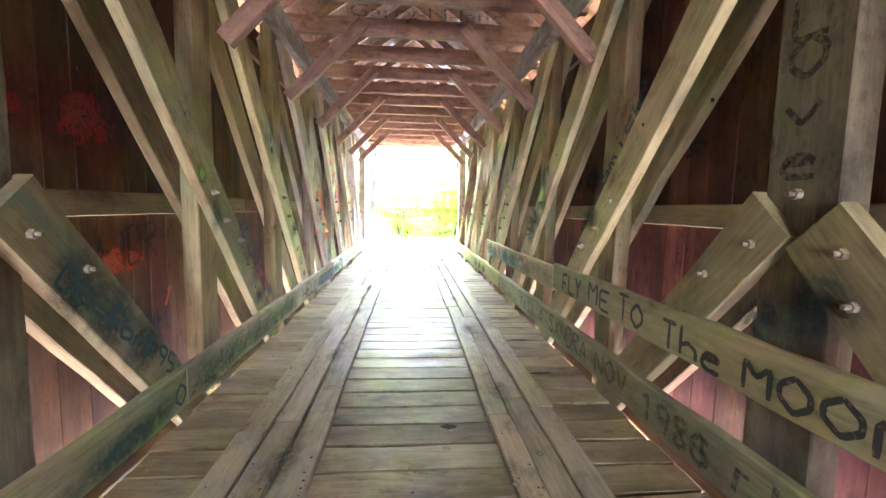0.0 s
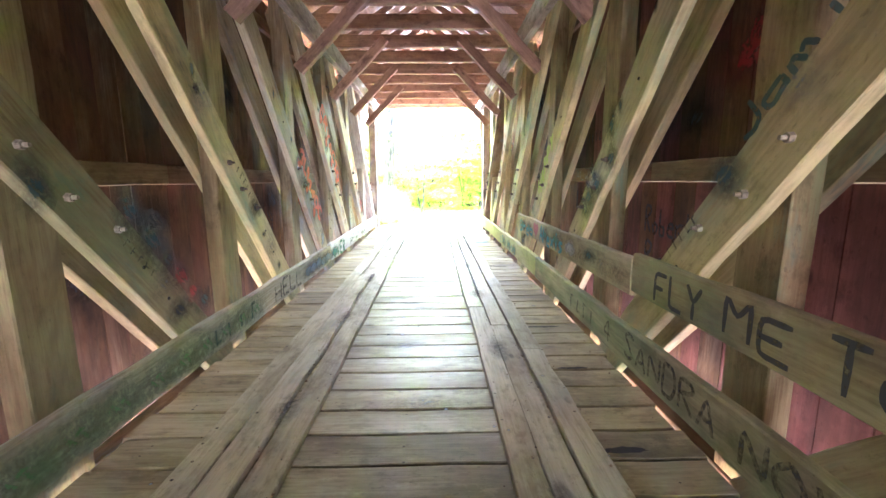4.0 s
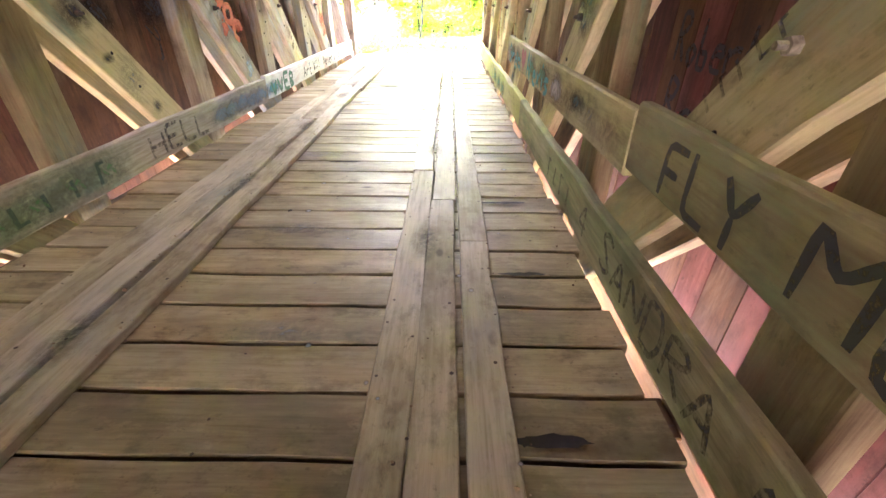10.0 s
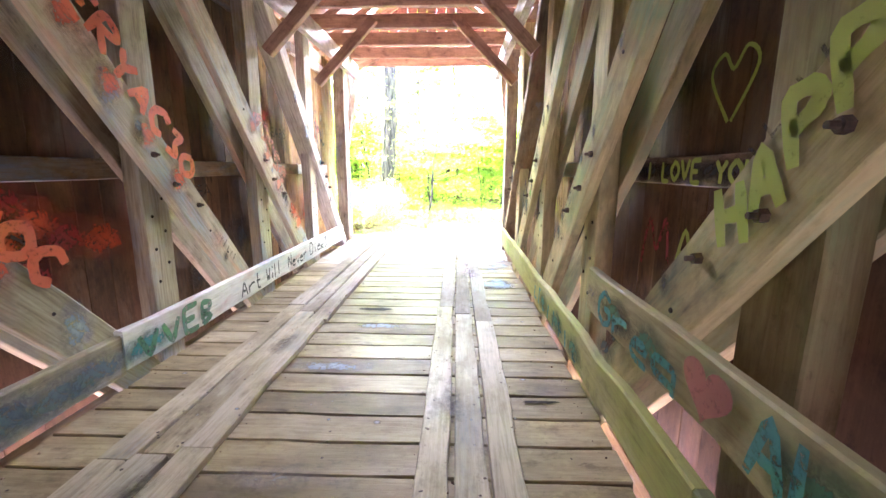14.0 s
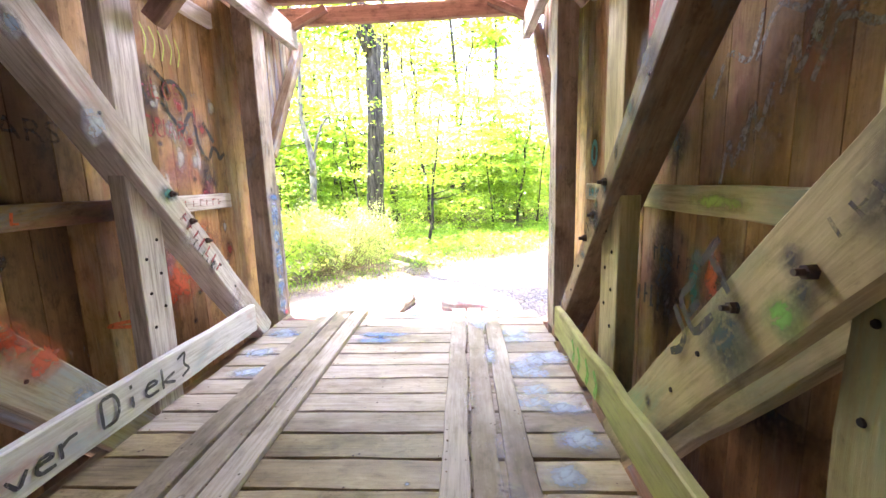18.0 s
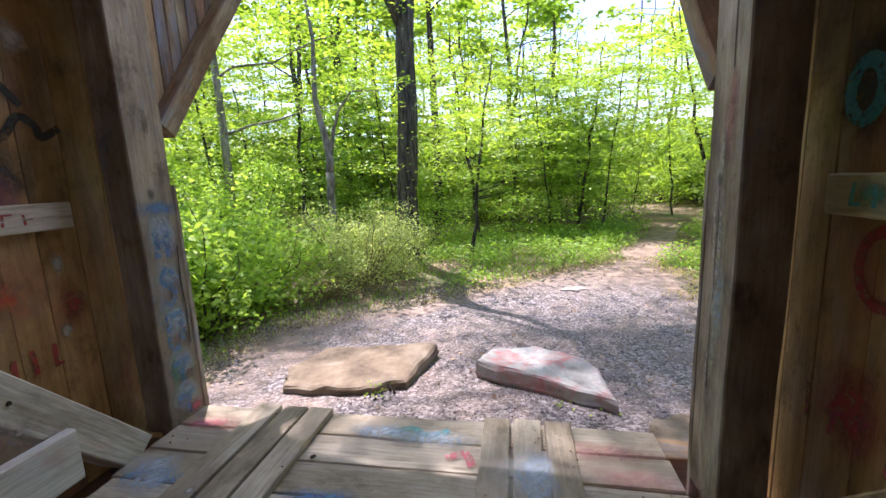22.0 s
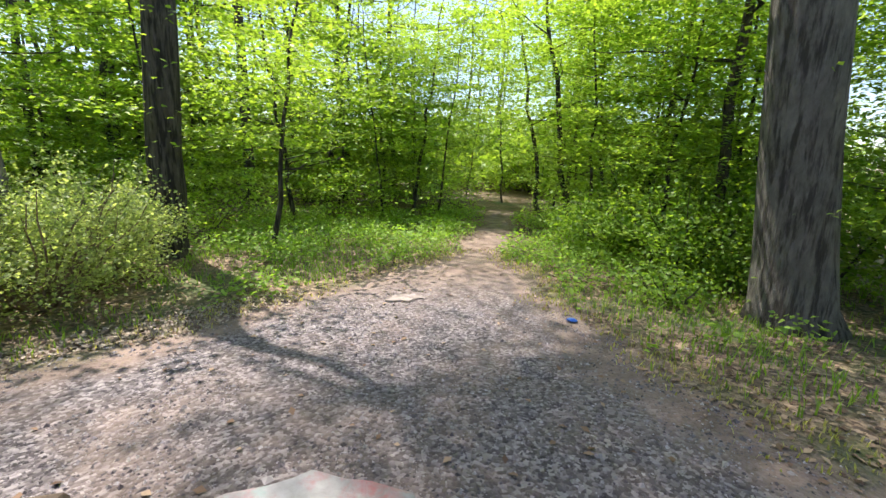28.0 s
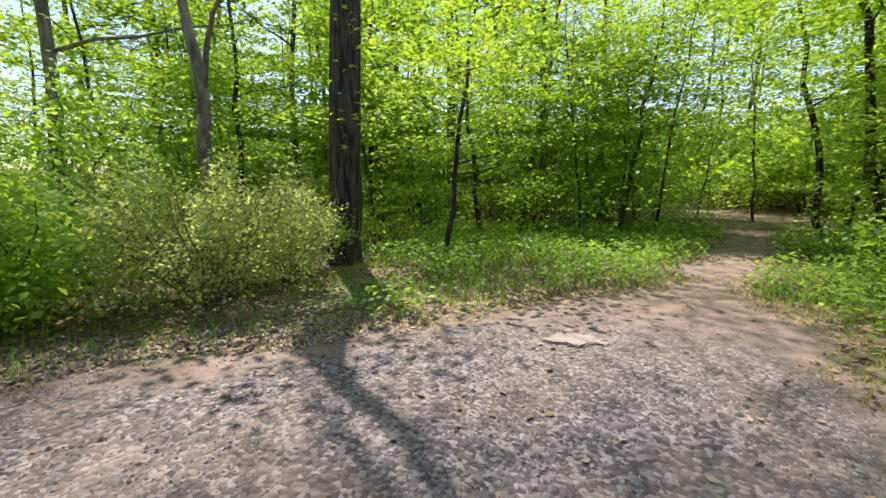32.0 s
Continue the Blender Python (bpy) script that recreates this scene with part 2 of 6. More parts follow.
def paint(name, c, gap=0.42, soft=False, strength=0.9):
    """Spray paint, thin and patchy, worn off the grain."""
    n = Nodes(name)
    v = n.put("Mapping", Vector=n.put("TexCoord").outputs["Object"], Scale=(1, 1, 1)).outputs[0]
    w = n.noise(v, 28, 5, 0.7)
    col = n.mix(n.noise(v, 6, 3), c, tuple(0.6 * a + 0.06 for a in c))
    n.finish(col, 0.7)
    tr = n.put("BsdfTransparent")
    fac = n.ramp(w, [(gap - 0.12, grey(0.15)), (gap + 0.1, grey(0.92))])
    if soft:
        ctr = n.put("VectorMath")
        ctr.operation = "SUBTRACT"
        n.t.links.new(n.put("TexCoord").outputs["Generated"], ctr.inputs[0])
        ctr.inputs[1].default_value = (0.5, 0.5, 0.5)
        yz = n.put("SeparateXYZ", Vector=ctr.outputs[0])
        r2 = n.math("ADD", n.math("POWER", yz.outputs["Y"], 2.0), n.math("POWER", yz.outputs["Z"], 2.0))
        r = n.math("ADD", n.math("SQRT", r2), n.math("MULTIPLY", n.math("SUBTRACT", n.noise(v, 9, 4, 0.65), 0.5), 0.45))
        fac = n.math("MULTIPLY", fac, n.ramp(r, [(0.12, grey(strength)), (0.46, grey(0.0))]))
    mx = n.put("MixShader", Fac=fac)
    n.t.links.new(tr.outputs[0], mx.inputs[1])
    n.t.links.new(n.bsdf.outputs[0], mx.inputs[2])
    n.t.links.new(mx.outputs[0], n.out.inputs["Surface"])
    return n.m


INK = paint("black_spray_paint", (0.022, 0.024, 0.024), 0.38)
INK_FAINT = paint("faded_black_paint", (0.03, 0.03, 0.03), 0.52)
ORANGE = paint("orange_spray_paint", (0.85, 0.13, 0.02), 0.36)
GREY_BLUE = paint("grey_blue_spray_paint", (0.13, 0.21, 0.26), 0.36)
DULL_GREEN = paint("dull_green_spray_paint", (0.05, 0.22, 0.11), 0.42)
ORANGE_FADED = paint("faded_orange_paint", (0.62, 0.20, 0.10), 0.5)
LIME = paint("lime_spray_paint", (0.55, 0.70, 0.10), 0.30)
DEEP_TEAL = paint("dark_teal_spray_paint", (0.022, 0.085, 0.075), 0.36)
PALE_BLUE = paint("pale_blue_spray_paint", (0.42, 0.54, 0.66), 0.42)
LIGHT = paint("white_spray_paint", (0.62, 0.60, 0.56), 0.5)
RED = paint("red_spray_paint", (0.42, 0.025, 0.02), 0.45)
AQUA = paint("teal_spray_paint", (0.03, 0.32, 0.33), 0.42)
SKYBLUE = paint("blue_spray_paint", (0.10, 0.24, 0.48), 0.5)
VIVID = paint("green_spray_paint", (0.18, 0.55, 0.06), 0.45)
PINK = paint("pink_spray_paint", (0.55, 0.08, 0.14), 0.52)

SOFT = {}
for sm, sc in ((GREY_BLUE, (0.13, 0.21, 0.26)), (DULL_GREEN, (0.05, 0.22, 0.11)), (ORANGE_FADED, (0.62, 0.20, 0.10)), (VIVID, (0.18, 0.55, 0.06)), (DEEP_TEAL, (0.022, 0.085, 0.075)), (PALE_BLUE, (0.42, 0.54, 0.66)), (INK, (0.022, 0.024, 0.024)), (INK_FAINT, (0.03, 0.03, 0.03)), (ORANGE, (0.85, 0.13, 0.02)), (LIME, (0.45, 0.62, 0.10)), (LIGHT, (0.62, 0.60, 0.56)), (RED, (0.42, 0.025, 0.02)), (AQUA, (0.03, 0.32, 0.33)), (SKYBLUE, (0.10, 0.24, 0.48)), (PINK, (0.55, 0.08, 0.14))):
    SOFT[sm.name] = paint("soft_" + sm.name, sc, 0.40, True)

MIST_BLUE = paint("thin_blue_mist", (0.46, 0.58, 0.70), 0.44, True, 0.78)
MIST_GREEN = paint("thin_green_mist", (0.17, 0.34, 0.12), 0.44, True, 0.65)
MIST_WHITE = paint("thin_white_mist", (0.62, 0.60, 0.56), 0.48, True, 0.45)
TRACK_STAIN = paint("dark_track_stain", (0.085, 0.10, 0.085), 0.44, True, 0.6)
MIST_PINK = paint("thin_pink_mist", (0.60, 0.20, 0.22), 0.46, True, 0.5)


# ---- building helpers ----
def thing(name, at=(0, 0, 0), label="", category="", group="", kind=""):
    e = new(name)
    e.location = at
    e.empty_display_size = 0.2
    return tagged(e, label, category, group, kind)


def put_under(ob, parent):
    """Parent ob and keep it where it is."""
    ob.parent = parent
    base = parent.matrix_basis.copy()
    if parent.parent is not None:
        base = parent.parent.matrix_basis @ parent.matrix_parent_inverse @ base
    ob.matrix_parent_inverse = base.inverted()
    return ob


def mesh_of(name, bm, material, smooth=False):
    me = bpy.data.meshes.new(name)
    bm.to_mesh(me)
    bm.free()
    me.materials.append(material)
    if smooth:
        me.shade_smooth()
    return me


def part(name, bm, material, parent=None, label="", m=None, smooth=False):
    ob = new(name, mesh_of(name, bm, material, smooth) if isinstance(bm, bmesh.types.BMesh) else bm)
    if m is not None:
        ob.matrix_basis = m
    if parent is not None:
        put_under(ob, parent)
    return tagged(ob, label)


def frame_of(a, b, normal):
    """Pose whose z runs from a to b and whose x faces along normal."""
    a, b = Vector(a), Vector(b)
    z = (b - a).normalized()
    x = Vector(normal)
    x = (x - z * x.dot(z)).normalized()
    y = z.cross(x)
    return Matrix.Translation(a) @ Matrix((x, y, z)).transposed().to_4x4()


def timber_mesh(length, w, d, bev=0.006, rough=0.003, cuts=0, seed=0, chips=0):
    """A sawn timber along z: d across x, w across y, with softened, slightly uneven edges."""
    rng = random.Random(seed)
    bm = bmesh.new()
    rings = []
    n = max(2, cuts + 2)
    prof = [(d / 2 - bev, w / 2), (d / 2, w / 2 - bev), (d / 2, -w / 2 + bev), (d / 2 - bev, -w / 2), (-d / 2 + bev, -w / 2), (-d / 2, -w / 2 + bev), (-d / 2, w / 2 - bev), (-d / 2 + bev, w / 2)]
    for i in range(n):
        z = length * i / (n - 1)
        dx, dy = rng.uniform(-rough, rough), rng.uniform(-rough, rough)
        bite = rng.uniform(0.6, 1.6) * rough if chips and rng.random() < chips else 0
        rings.append([bm.verts.new((x + dx, y + dy - (bite * 2 if y > 0 else 0), z)) for x, y in prof])
    for r0, r1 in zip(rings, rings[1:]):
        for k in range(8):
            bm.faces.new((r0[k], r1[k], r1[(k + 1) % 8], r0[(k + 1) % 8]))
    bm.faces.new(rings[0])
    bm.faces.new(rings[-1][::-1])
    bmesh.ops.recalc_face_normals(bm, faces=bm.faces)
    return bm


COUNT = [0]


def timber(name, a, b, w, d, normal, material, parent, label="", bev=0.007, rough=0.004, cuts=None, chips=0.0):
    COUNT[0] += 1
    length = (Vector(b) - Vector(a)).length
    bm = timber_mesh(length, w, d, bev, rough, int(length * 3) if cuts is None else cuts, COUNT[0], chips)
    return part(name, bm, material, parent, label, frame_of(a, b, normal))


def bolt(parent, at, facing, material, r=0.022, name="bolt"):
    """A nut with its bolt's end, proud of the timber."""
    bm = bmesh.new()
    bmesh.ops.create_cone(bm, cap_ends=True, segments=6, radius1=r, radius2=r * 0.92, depth=0.026, matrix=Matrix.Translation((0, 0, 0.013)))
    bmesh.ops.create_cone(bm, cap_ends=True, segments=8, radius1=r * 0.5, radius2=r * 0.45, depth=0.03, matrix=Matrix.Translation((0, 0, 0.036)))
    return part(name, bm, material, parent, "", frame_of(at, Vector(at) + Vector(facing), (0, 0.3, 1)))


def rod_mesh(pts, radii, sides=6):
    """A tapered round limb through the points."""
    bm = bmesh.new()
    rings = []
    up = Vector((0.3, 0.2, 1)).normalized()
    pts = [Vector(p) for p in pts]
    for i, (p, r) in enumerate(zip(pts, radii)):
        t = (pts[min(i + 1, len(pts) - 1)] - pts[max(i - 1, 0)]).normalized()
        u = t.cross(Vector((0.9, 0.31, 0.27))).normalized()
        v = t.cross(u)
        rings.append([bm.verts.new(p + (u * math.cos(a) + v * math.sin(a)) * r) for a in [2 * math.pi * k / sides for k in range(sides)]])
    for r0, r1 in zip(rings, rings[1:]):
        for k in range(sides):
            bm.faces.new((r0[k], r0[(k + 1) % sides], r1[(k + 1) % sides], r1[k]))
    bm.faces.new(rings[0][::-1])
    bm.faces.new(rings[-1])
    bmesh.ops.recalc_face_normals(bm, faces=bm.faces)
    return bm


# ---- the covered bridge: plan ----
Y0, Y1, YC = -10.3, 14.42, 2.06  # deck's ends and the middle of the span
LEFT_POSTS = [2.06 + 1.74 * k for k in range(1, 7)]
RIGHT_POSTS = [2.03 + 1.71 * k for k in range(1, 7)]
LEFT_SLOPE, RIGHT_SLOPE = 0.87, 0.93  # how far a brace leans back for each metre it climbs
CHORD_Z, BEAM_Z, EAVE_Z, RIDGE_Z = 3.28, 3.52, 3.86, 5.25
WALL_X = 1.93

# ---- deck ----
floor = thing("floor", (0, Y0, 0), "worn cross-laid plank deck of the covered bridge", "bridge deck", kind="structure")


def deck_plank_mesh(w, seed, mat=DECK):
    """One cross plank along z, slightly cupped, its edges worn and split."""
    rng = random.Random(seed)
    bm = bmesh.new()
    n, rings = 13, []
    for i in range(n):
        z = 2.98 * i / (n - 1)
        e0, e1 = rng.uniform(-0.006, 0.006), rng.uniform(-0.006, 0.006)
        up = rng.uniform(-0.003, 0.003)
        a, b = -w / 2 + e0, w / 2 + e1
        rings.append([bm.verts.new(p + (z,)) for p in ((-0.05, a + 0.002), (-0.012 + up, a), (-0.003 + up, a + 0.007), (up - 0.004, 0), (-0.002 + up, b - 0.007), (-0.012 + up, b), (-0.05, b - 0.002))])
    for r0, r1 in zip(rings, rings[1:]):
        for k in range(7):
            bm.faces.new((r0[k], r1[k], r1[(k + 1) % 7], r0[(k + 1) % 7]))
    bm.faces.new(rings[0])
    bm.faces.new(rings[-1][::-1])
    bmesh.ops.recalc_face_normals(bm, faces=bm.faces)
    return mesh_of("deck_plank", bm, mat)


rng = random.Random(5)
PLANK_W = 0.2425
deck_meshes = [deck_plank_mesh(PLANK_W - 0.009, s) for s in range(8)]
grey_meshes = [deck_plank_mesh(PLANK_W - 0.009, s + 8, DECK_GREY) for s in range(5)]
y = Y0 + PLANK_W / 2
k = 0
while y < Y1:
    q = rng.randrange(8)
    me = grey_meshes[q % 5] if y > 10.6 + 0.3 * q else deck_meshes[q]
    ob = new("plank", me)
    m = frame_of((-1.49 + rng.uniform(-0.02, 0.02), y + rng.uniform(-0.002, 0.002), rng.uniform(-0.003, 0.001)), (1.49, y, rng.uniform(-0.003, 0.001)), (0, 0, 1))
    ob.matrix_basis = m
    put_under(ob, floor)
    y += PLANK_W
    k += 1

# wheel runners: three long boards side by side on each track
for side, edges in ((-1, (-1.04, -0.52)), (1, (0.50, 1.0))):
    run = thing("runner_track", (0.76 * side, Y0, 0), "three worn long boards laid as a wheel track", "deck boards", "wheel tracks")
    for j in range(3):
        w = (edges[1] - edges[0]) / 3
        x = edges[0] + w * (j + 0.5)
        ys = [Y0, -5.2 + 0.9 * j, -0.6 + 0.5 * j, 3.05 + (0.0, 0.25, 0.1)[j] if side > 0 else 2.9 + 0.12 * j, 7.65 + 0.05 * j if side < 0 else 6.1 - 0.55 * j, 9.95 - 0.2 * j, Y1 - 0.01]
        for a, b in zip(ys, ys[1:]):
            sh = rng.uniform(-0.012, 0.012)
            timber("board", (x + sh, a + 0.004, 0.022), (x + sh + rng.uniform(-0.012, 0.012), b - 0.004, 0.022), w - 0.012, 0.045, (0, 0, 1), DECK_GREY if a > 9 else RUNNER, run, chips=0.3, bev=0.005)

# joists close under the deck
sub = thing("subfloor", (0, YC, -0.09), "dark boards under the deck planks", "subfloor", kind="structure")
for j in range(6):
    x = -1.25 + 0.5 * j
    timber("joist", (x, Y0, -0.085), (x, Y1 - 0.05, -0.085), 0.495, 0.05, (0, 0, 1), TIMBER_END, sub, cuts=2)

# floor beams and lower chords under the deck
under = thing("floor_beams", (0, YC, -0.3), "dark cross beams carrying the deck", "floor beams", kind="structure")
for i in range(15):
    yb = Y0 + 0.4 + i * 1.74
    timber("cross_beam", (-1.85, yb, -0.27), (1.85, yb, -0.27), 0.18, 0.30, (0, 0, 1), TIMBER_END, under)
for s in (-1, 1):
    timber("lower_chord", (1.655 * s, Y0, -0.25), (1.655 * s, Y1 - 0.25, -0.25), 0.30, 0.12, (s, 0, 0), TIMBER_END, under)


# ---- trusses ----
DARK = Nodes("dark_hole")
DARK = DARK.finish(DARK.mix(DARK.noise(DARK.coords(), 60), (0.008, 0.006, 0.005), (0.03, 0.02, 0.015)), 0.9)


def hole(parent, at, facing, r):
    """An empty bolt hole: a dark sunken cup with a worn lip."""
    bm = bmesh.new()
    bmesh.ops.create_cone(bm, cap_ends=True, segments=9, radius1=r, radius2=r * 0.8, depth=0.006)
    return part("bolt_hole", bm, DARK, parent, "", frame_of(at, Vector(at) + Vector(facing), (0, 0.3, 1)))


def truss(side, posts, slope, shift):
    s = side
    tr = thing("truss_left" if s < 0 else "truss_right", (1.6 * s, YC, 0), "timber truss of posts and slanting braces, covered in graffiti", "bridge truss", "bridge trusses", "structure")
    inner, mid, outer = 1.56 * s, 1.665 * s, 1.77 * s
    ztop, zfoot = 3.4, -0.12
    centre = 2.04
    timber("king_post", (1.645 * s, centre, -0.1), (1.645 * s, centre, 3.4), 0.33, 0.13, (-s, 0, 0), KING, tr, "wide middle post with painted letters")
    spots = [(p, 1) for p in posts] + [(2 * centre - p, -1) for p in posts]
    for p, d in spots:
        end = abs(p - centre) > 9.5
        mat = (TIMBER_PALE if p > 0 else TIMBER_END) if end else (TIMBER_ORANGE if s < 0 and p > 7 else TIMBER_CREAM if p > 7.5 else TIMBER)
        wide = 0.27
        if end and s > 0 and p > 0:
            p, wide, mat = 12.42, 0.32, TIMBER_CREAM
        po = timber("post", (mid, p, -0.1), (mid, p, 3.42), wide, 0.125, (-s, 0, 0), mat, tr)
        if p > 8:
            for q in range(6):
                hole(po, (mid - 0.068 * s, p + (0.06 if q % 2 else -0.06), 0.55 + 0.125 * q), (-s, 0, 0), 0.013)
    lines = [(centre + 0.03, 1), (centre - 0.03, -1)] + spots
    for p, d in lines:
        end = abs(p - centre) > 9.5
        mat = (TIMBER_CREAM if s > 0 and 7.5 < p < 12 else TIMBER_END) if end or (s > 0 and p > 7.5) else (TIMBER_ORANGE if s < 0 and p > 6 else TIMBER)
        if (3 if s > 0 else 4.5) < p < (7.5 if s > 0 else 6):
            mat = TIMBER_CREAM
        if end and s < 0 and p > 0:
            mat = TIMBER_PALE
        foot_y = shift.get(round(p, 2), 0.06) if d > 0 else 0.06
        y_at = lambda z: p + d * (foot_y - slope * (z - 1.4))
        lo = zfoot if not end else -0.02
        hi = 3.38
        if end:
            slim = s > 0 and p > 0
            up = 0.036 if slim else 0.0
            b = timber("end_brace", ((inner + 0.087 * s), y_at(lo) + up, lo), ((inner + 0.087 * s), y_at(hi) + up, hi), 0.142 if slim else 0.195, 0.25, (-s, 0, 0), mat, tr, "heavy square end brace", chips=0.15)
            for z in (1.28, 1.5, 1.1):
                bolt(b, (inner - 0.038 * s, y_at(z) + (0.06 if z < 1.2 else 0.05), z), (-s, 0, 0), RUST, 0.026)
            for z in (0.62, 0.86, 2.0):
                hole(b, (inner - 0.042 * s, y_at(z) + 0.03 * math.sin(z * 40 + p), z), (-s, 0, 0), 0.012)
            continue
        if p in (centre + 0.03, centre - 0.03):
            hi = 1.42 if d > 0 else 1.37
        for xx, nm in ((inner - (0.004 * s if d > 0 and hi < 2 else 0), "brace"), (outer + (0.004 * s if d > 0 and hi < 2 else 0), "outer_brace")):
            b = timber(nm, (xx, y_at(lo), lo), (xx, y_at(hi), hi), 0.285, 0.075, (-s, 0, 0), mat, tr, chips=0.15)
            if nm == "brace":
                for z in (1.28, 1.5, 1.1):
                    yb = y_at(z) + (0.06 if z < 1.2 else -0.05)
                    bolt(b, (inner - 0.037 * s, yb, z), (-s, 0, 0), PALE_NUT if p < 4 else RUST)
                for z in (0.62, 0.86, 2.0):
                    hole(b, (inner - 0.042 * s, y_at(z) + 0.03 * math.sin(z * 40 + p), z), (-s, 0, 0), 0.012)
    return tr


truss_left = truss(-1, LEFT_POSTS, LEFT_SLOPE, {round(LEFT_POSTS[5], 2): 0.2})
truss_right = truss(1, RIGHT_POSTS, RIGHT_SLOPE, {round(RIGHT_POSTS[k], 2): v for k, v in enumerate((-0.05, -0.07, -0.09, -0.06, 0.09, 0.04))})

# end posts of the portals, square and dark
for s, yp, px in ((-1, 14.27, 1.60), (1, 13.965, 1.65)):
    for yy, lab in ((yp, "square weathered portal post with blue paint" if s < 0 else "square weathered portal post, split and chipped"), (2 * YC - yp, "square weathered portal post")):
        d = 1 if yy > 0 else -1
        t = thing("portal_post", (px * s, yy, 0), lab, "post", "portal posts")
        timber("shaft", (px * s, yy, -0.03), (px * s, yy, 3.5), 0.28, 0.2, (-s, 0, 0), PORTAL, t, chips=0.2)
        timber("outer_board", ((px + 0.02) * s, yy + d * 0.165, -0.4), ((px + 0.02) * s, yy + d * 0.165, 1.55), 0.045, 0.235, (-s, 0, 0), PORTAL, t, chips=0.3)
        timber("overhang_brace", ((px - 0.03) * s, yy + d * 0.20, 1.90), ((px - 0.03) * s, yy + d * 1.36, 3.42), 0.13, 0.11, (-s, 0, 0), TIMBER_END, t)

# ---- kerb boards and hand rail ----
def long_board(name, x, pieces, mat, label, cat, w, thick, group):
    for (a, b, z, mt) in pieces:
        t = thing(name, (x, a, 0), label, cat, group)
        timber("board", (x, a + 0.003, z), (x, b - 0.003, z), w, thick, (-1 if x > 0 else 1, 0, 0), mt or mat, t, chips=0.25, bev=0.009, rough=0.006)


long_board("kerb_board", -1.49, [(Y0 + 0.9, -3.0, 0.22, KERB), (-3.0, 3.14, 0.22, KERB), (3.14, 8.38, 0.22, KERB_MIX), (8.38, 13.56, 0.24, KERB_PALE)], KERB, "painted kerb board along the edge of the deck", "kerb board", 0.27, 0.06, "kerb boards")
long_board("kerb_board", 1.50, [(Y0 + 0.9, -1.0, 0.22, KERB), (-1.0, 7.2, 0.22, KERB), (7.2, 13.4, 0.23, KERB_LIME)], KERB, "mossy green kerb board along the edge of the deck", "kerb board", 0.27, 0.06, "kerb boards")
long_board("hand_rail", 1.497, [(-2.2, 4.62, 0.74, RAIL), (4.62, 8.41, 0.70, RAIL)], RAIL, "long low rail board with painted words", "rail", 0.26, 0.05, "rail boards")

# ---- siding ----
def siding(side):
    s = side
    wall = thing("wall_left" if s < 0 else "wall_right", (WALL_X * s, YC, 0), "board wall of the covered bridge, red and brown, sprayed with graffiti", "wall", kind="structure")
    rng = random.Random(11 + s)
    shapes = {}
    y = 2 * YC - 14.62
    while y < 14.62:
        w = rng.choice((0.19, 0.215, 0.24))
        yc = y + w / 2
        lo, hi = -0.62, 3.52
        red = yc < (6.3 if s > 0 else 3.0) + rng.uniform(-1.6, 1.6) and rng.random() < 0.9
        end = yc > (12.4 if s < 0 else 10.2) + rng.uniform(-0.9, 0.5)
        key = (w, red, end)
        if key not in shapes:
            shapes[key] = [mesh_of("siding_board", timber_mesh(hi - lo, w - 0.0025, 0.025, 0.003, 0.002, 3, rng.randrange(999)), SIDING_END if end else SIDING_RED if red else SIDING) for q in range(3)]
        ob = new("siding_board", shapes[key][rng.randrange(3)])
        ob.matrix_basis = frame_of((WALL_X * s + rng.uniform(-0.003, 0.003), yc, lo), (WALL_X * s, yc, hi), (-s, 0, 0))
        put_under(ob, wall)
        y += w
    for z in (1.40, 3.2):
        for a, b in ((2 * YC - 14.0, -1.5), (-1.5, 5.2), (5.2, 9.4), (9.4, 12.55), (12.55, 14.05 if s < 0 else 13.85)):
            timber("girt", ((WALL_X - 0.045) * s, a, z), ((WALL_X - 0.045) * s, b, z), 0.15, 0.055, (-s, 0, 0), TIMBER_PALE if s < 0 and a > 12 else TIMBER_CREAM if a > 12 or (s > 0 and a > 9) else TIMBER_END if a > 5 else TIMBER, wall, "long horizontal nailing board")
    return wall


wall_left, wall_right = siding(-1), siding(1)
# boarded cheeks that close the overhang above its slanting braces
for s, wall, y0, yp, px in ((-1, wall_left, 14.36, 14.27, 1.64), (1, wall_right, 14.08, 13.965, 1.69)):
    for d in (1, -1):
        for k in range(11):
            yy = y0 + 0.10 + 0.1 * k
            lo = 1.90 + (yy + 0.05 - yp - 0.2) * 1.31 - 0.03
            yr = yy if d > 0 else 2 * YC - yy
            timber("cheek_board", (px * s, yr, lo), (px * s, yr, 3.72), 0.098, 0.024, (-s, 0, 0), TIMBER_END, wall, cuts=1)

# ---- overhead: chords, tie beams, knee braces, roof ----
overhead = thing("ceiling_frame", (0, YC, BEAM_Z), "pinkish tie beams and grey top chords under the roof", "roof frame", kind="structure")
for s in (-1, 1):
    for a, b in ((2 * YC - 15.2, -3.0), (-3.0, 4.9), (4.9, 10.2), (10.2, 15.2)):
        timber("top_chord", (1.47 * s, a, CHORD_Z + 0.1), (1.47 * s, b, CHORD_Z + 0.1), 0.27, 0.10, (-s, 0, 0), CHORD, overhead)
        timber("wall_plate", (1.80 * s, a, EAVE_Z - 0.17), (1.80 * s, b, EAVE_Z - 0.17), 0.12, 0.18, (-s, 0, 0), RAFTER, overhead)
beams = [15.2] + [14.57 - 0.87 * i for i in range(28)] + [2 * YC - 15.2]
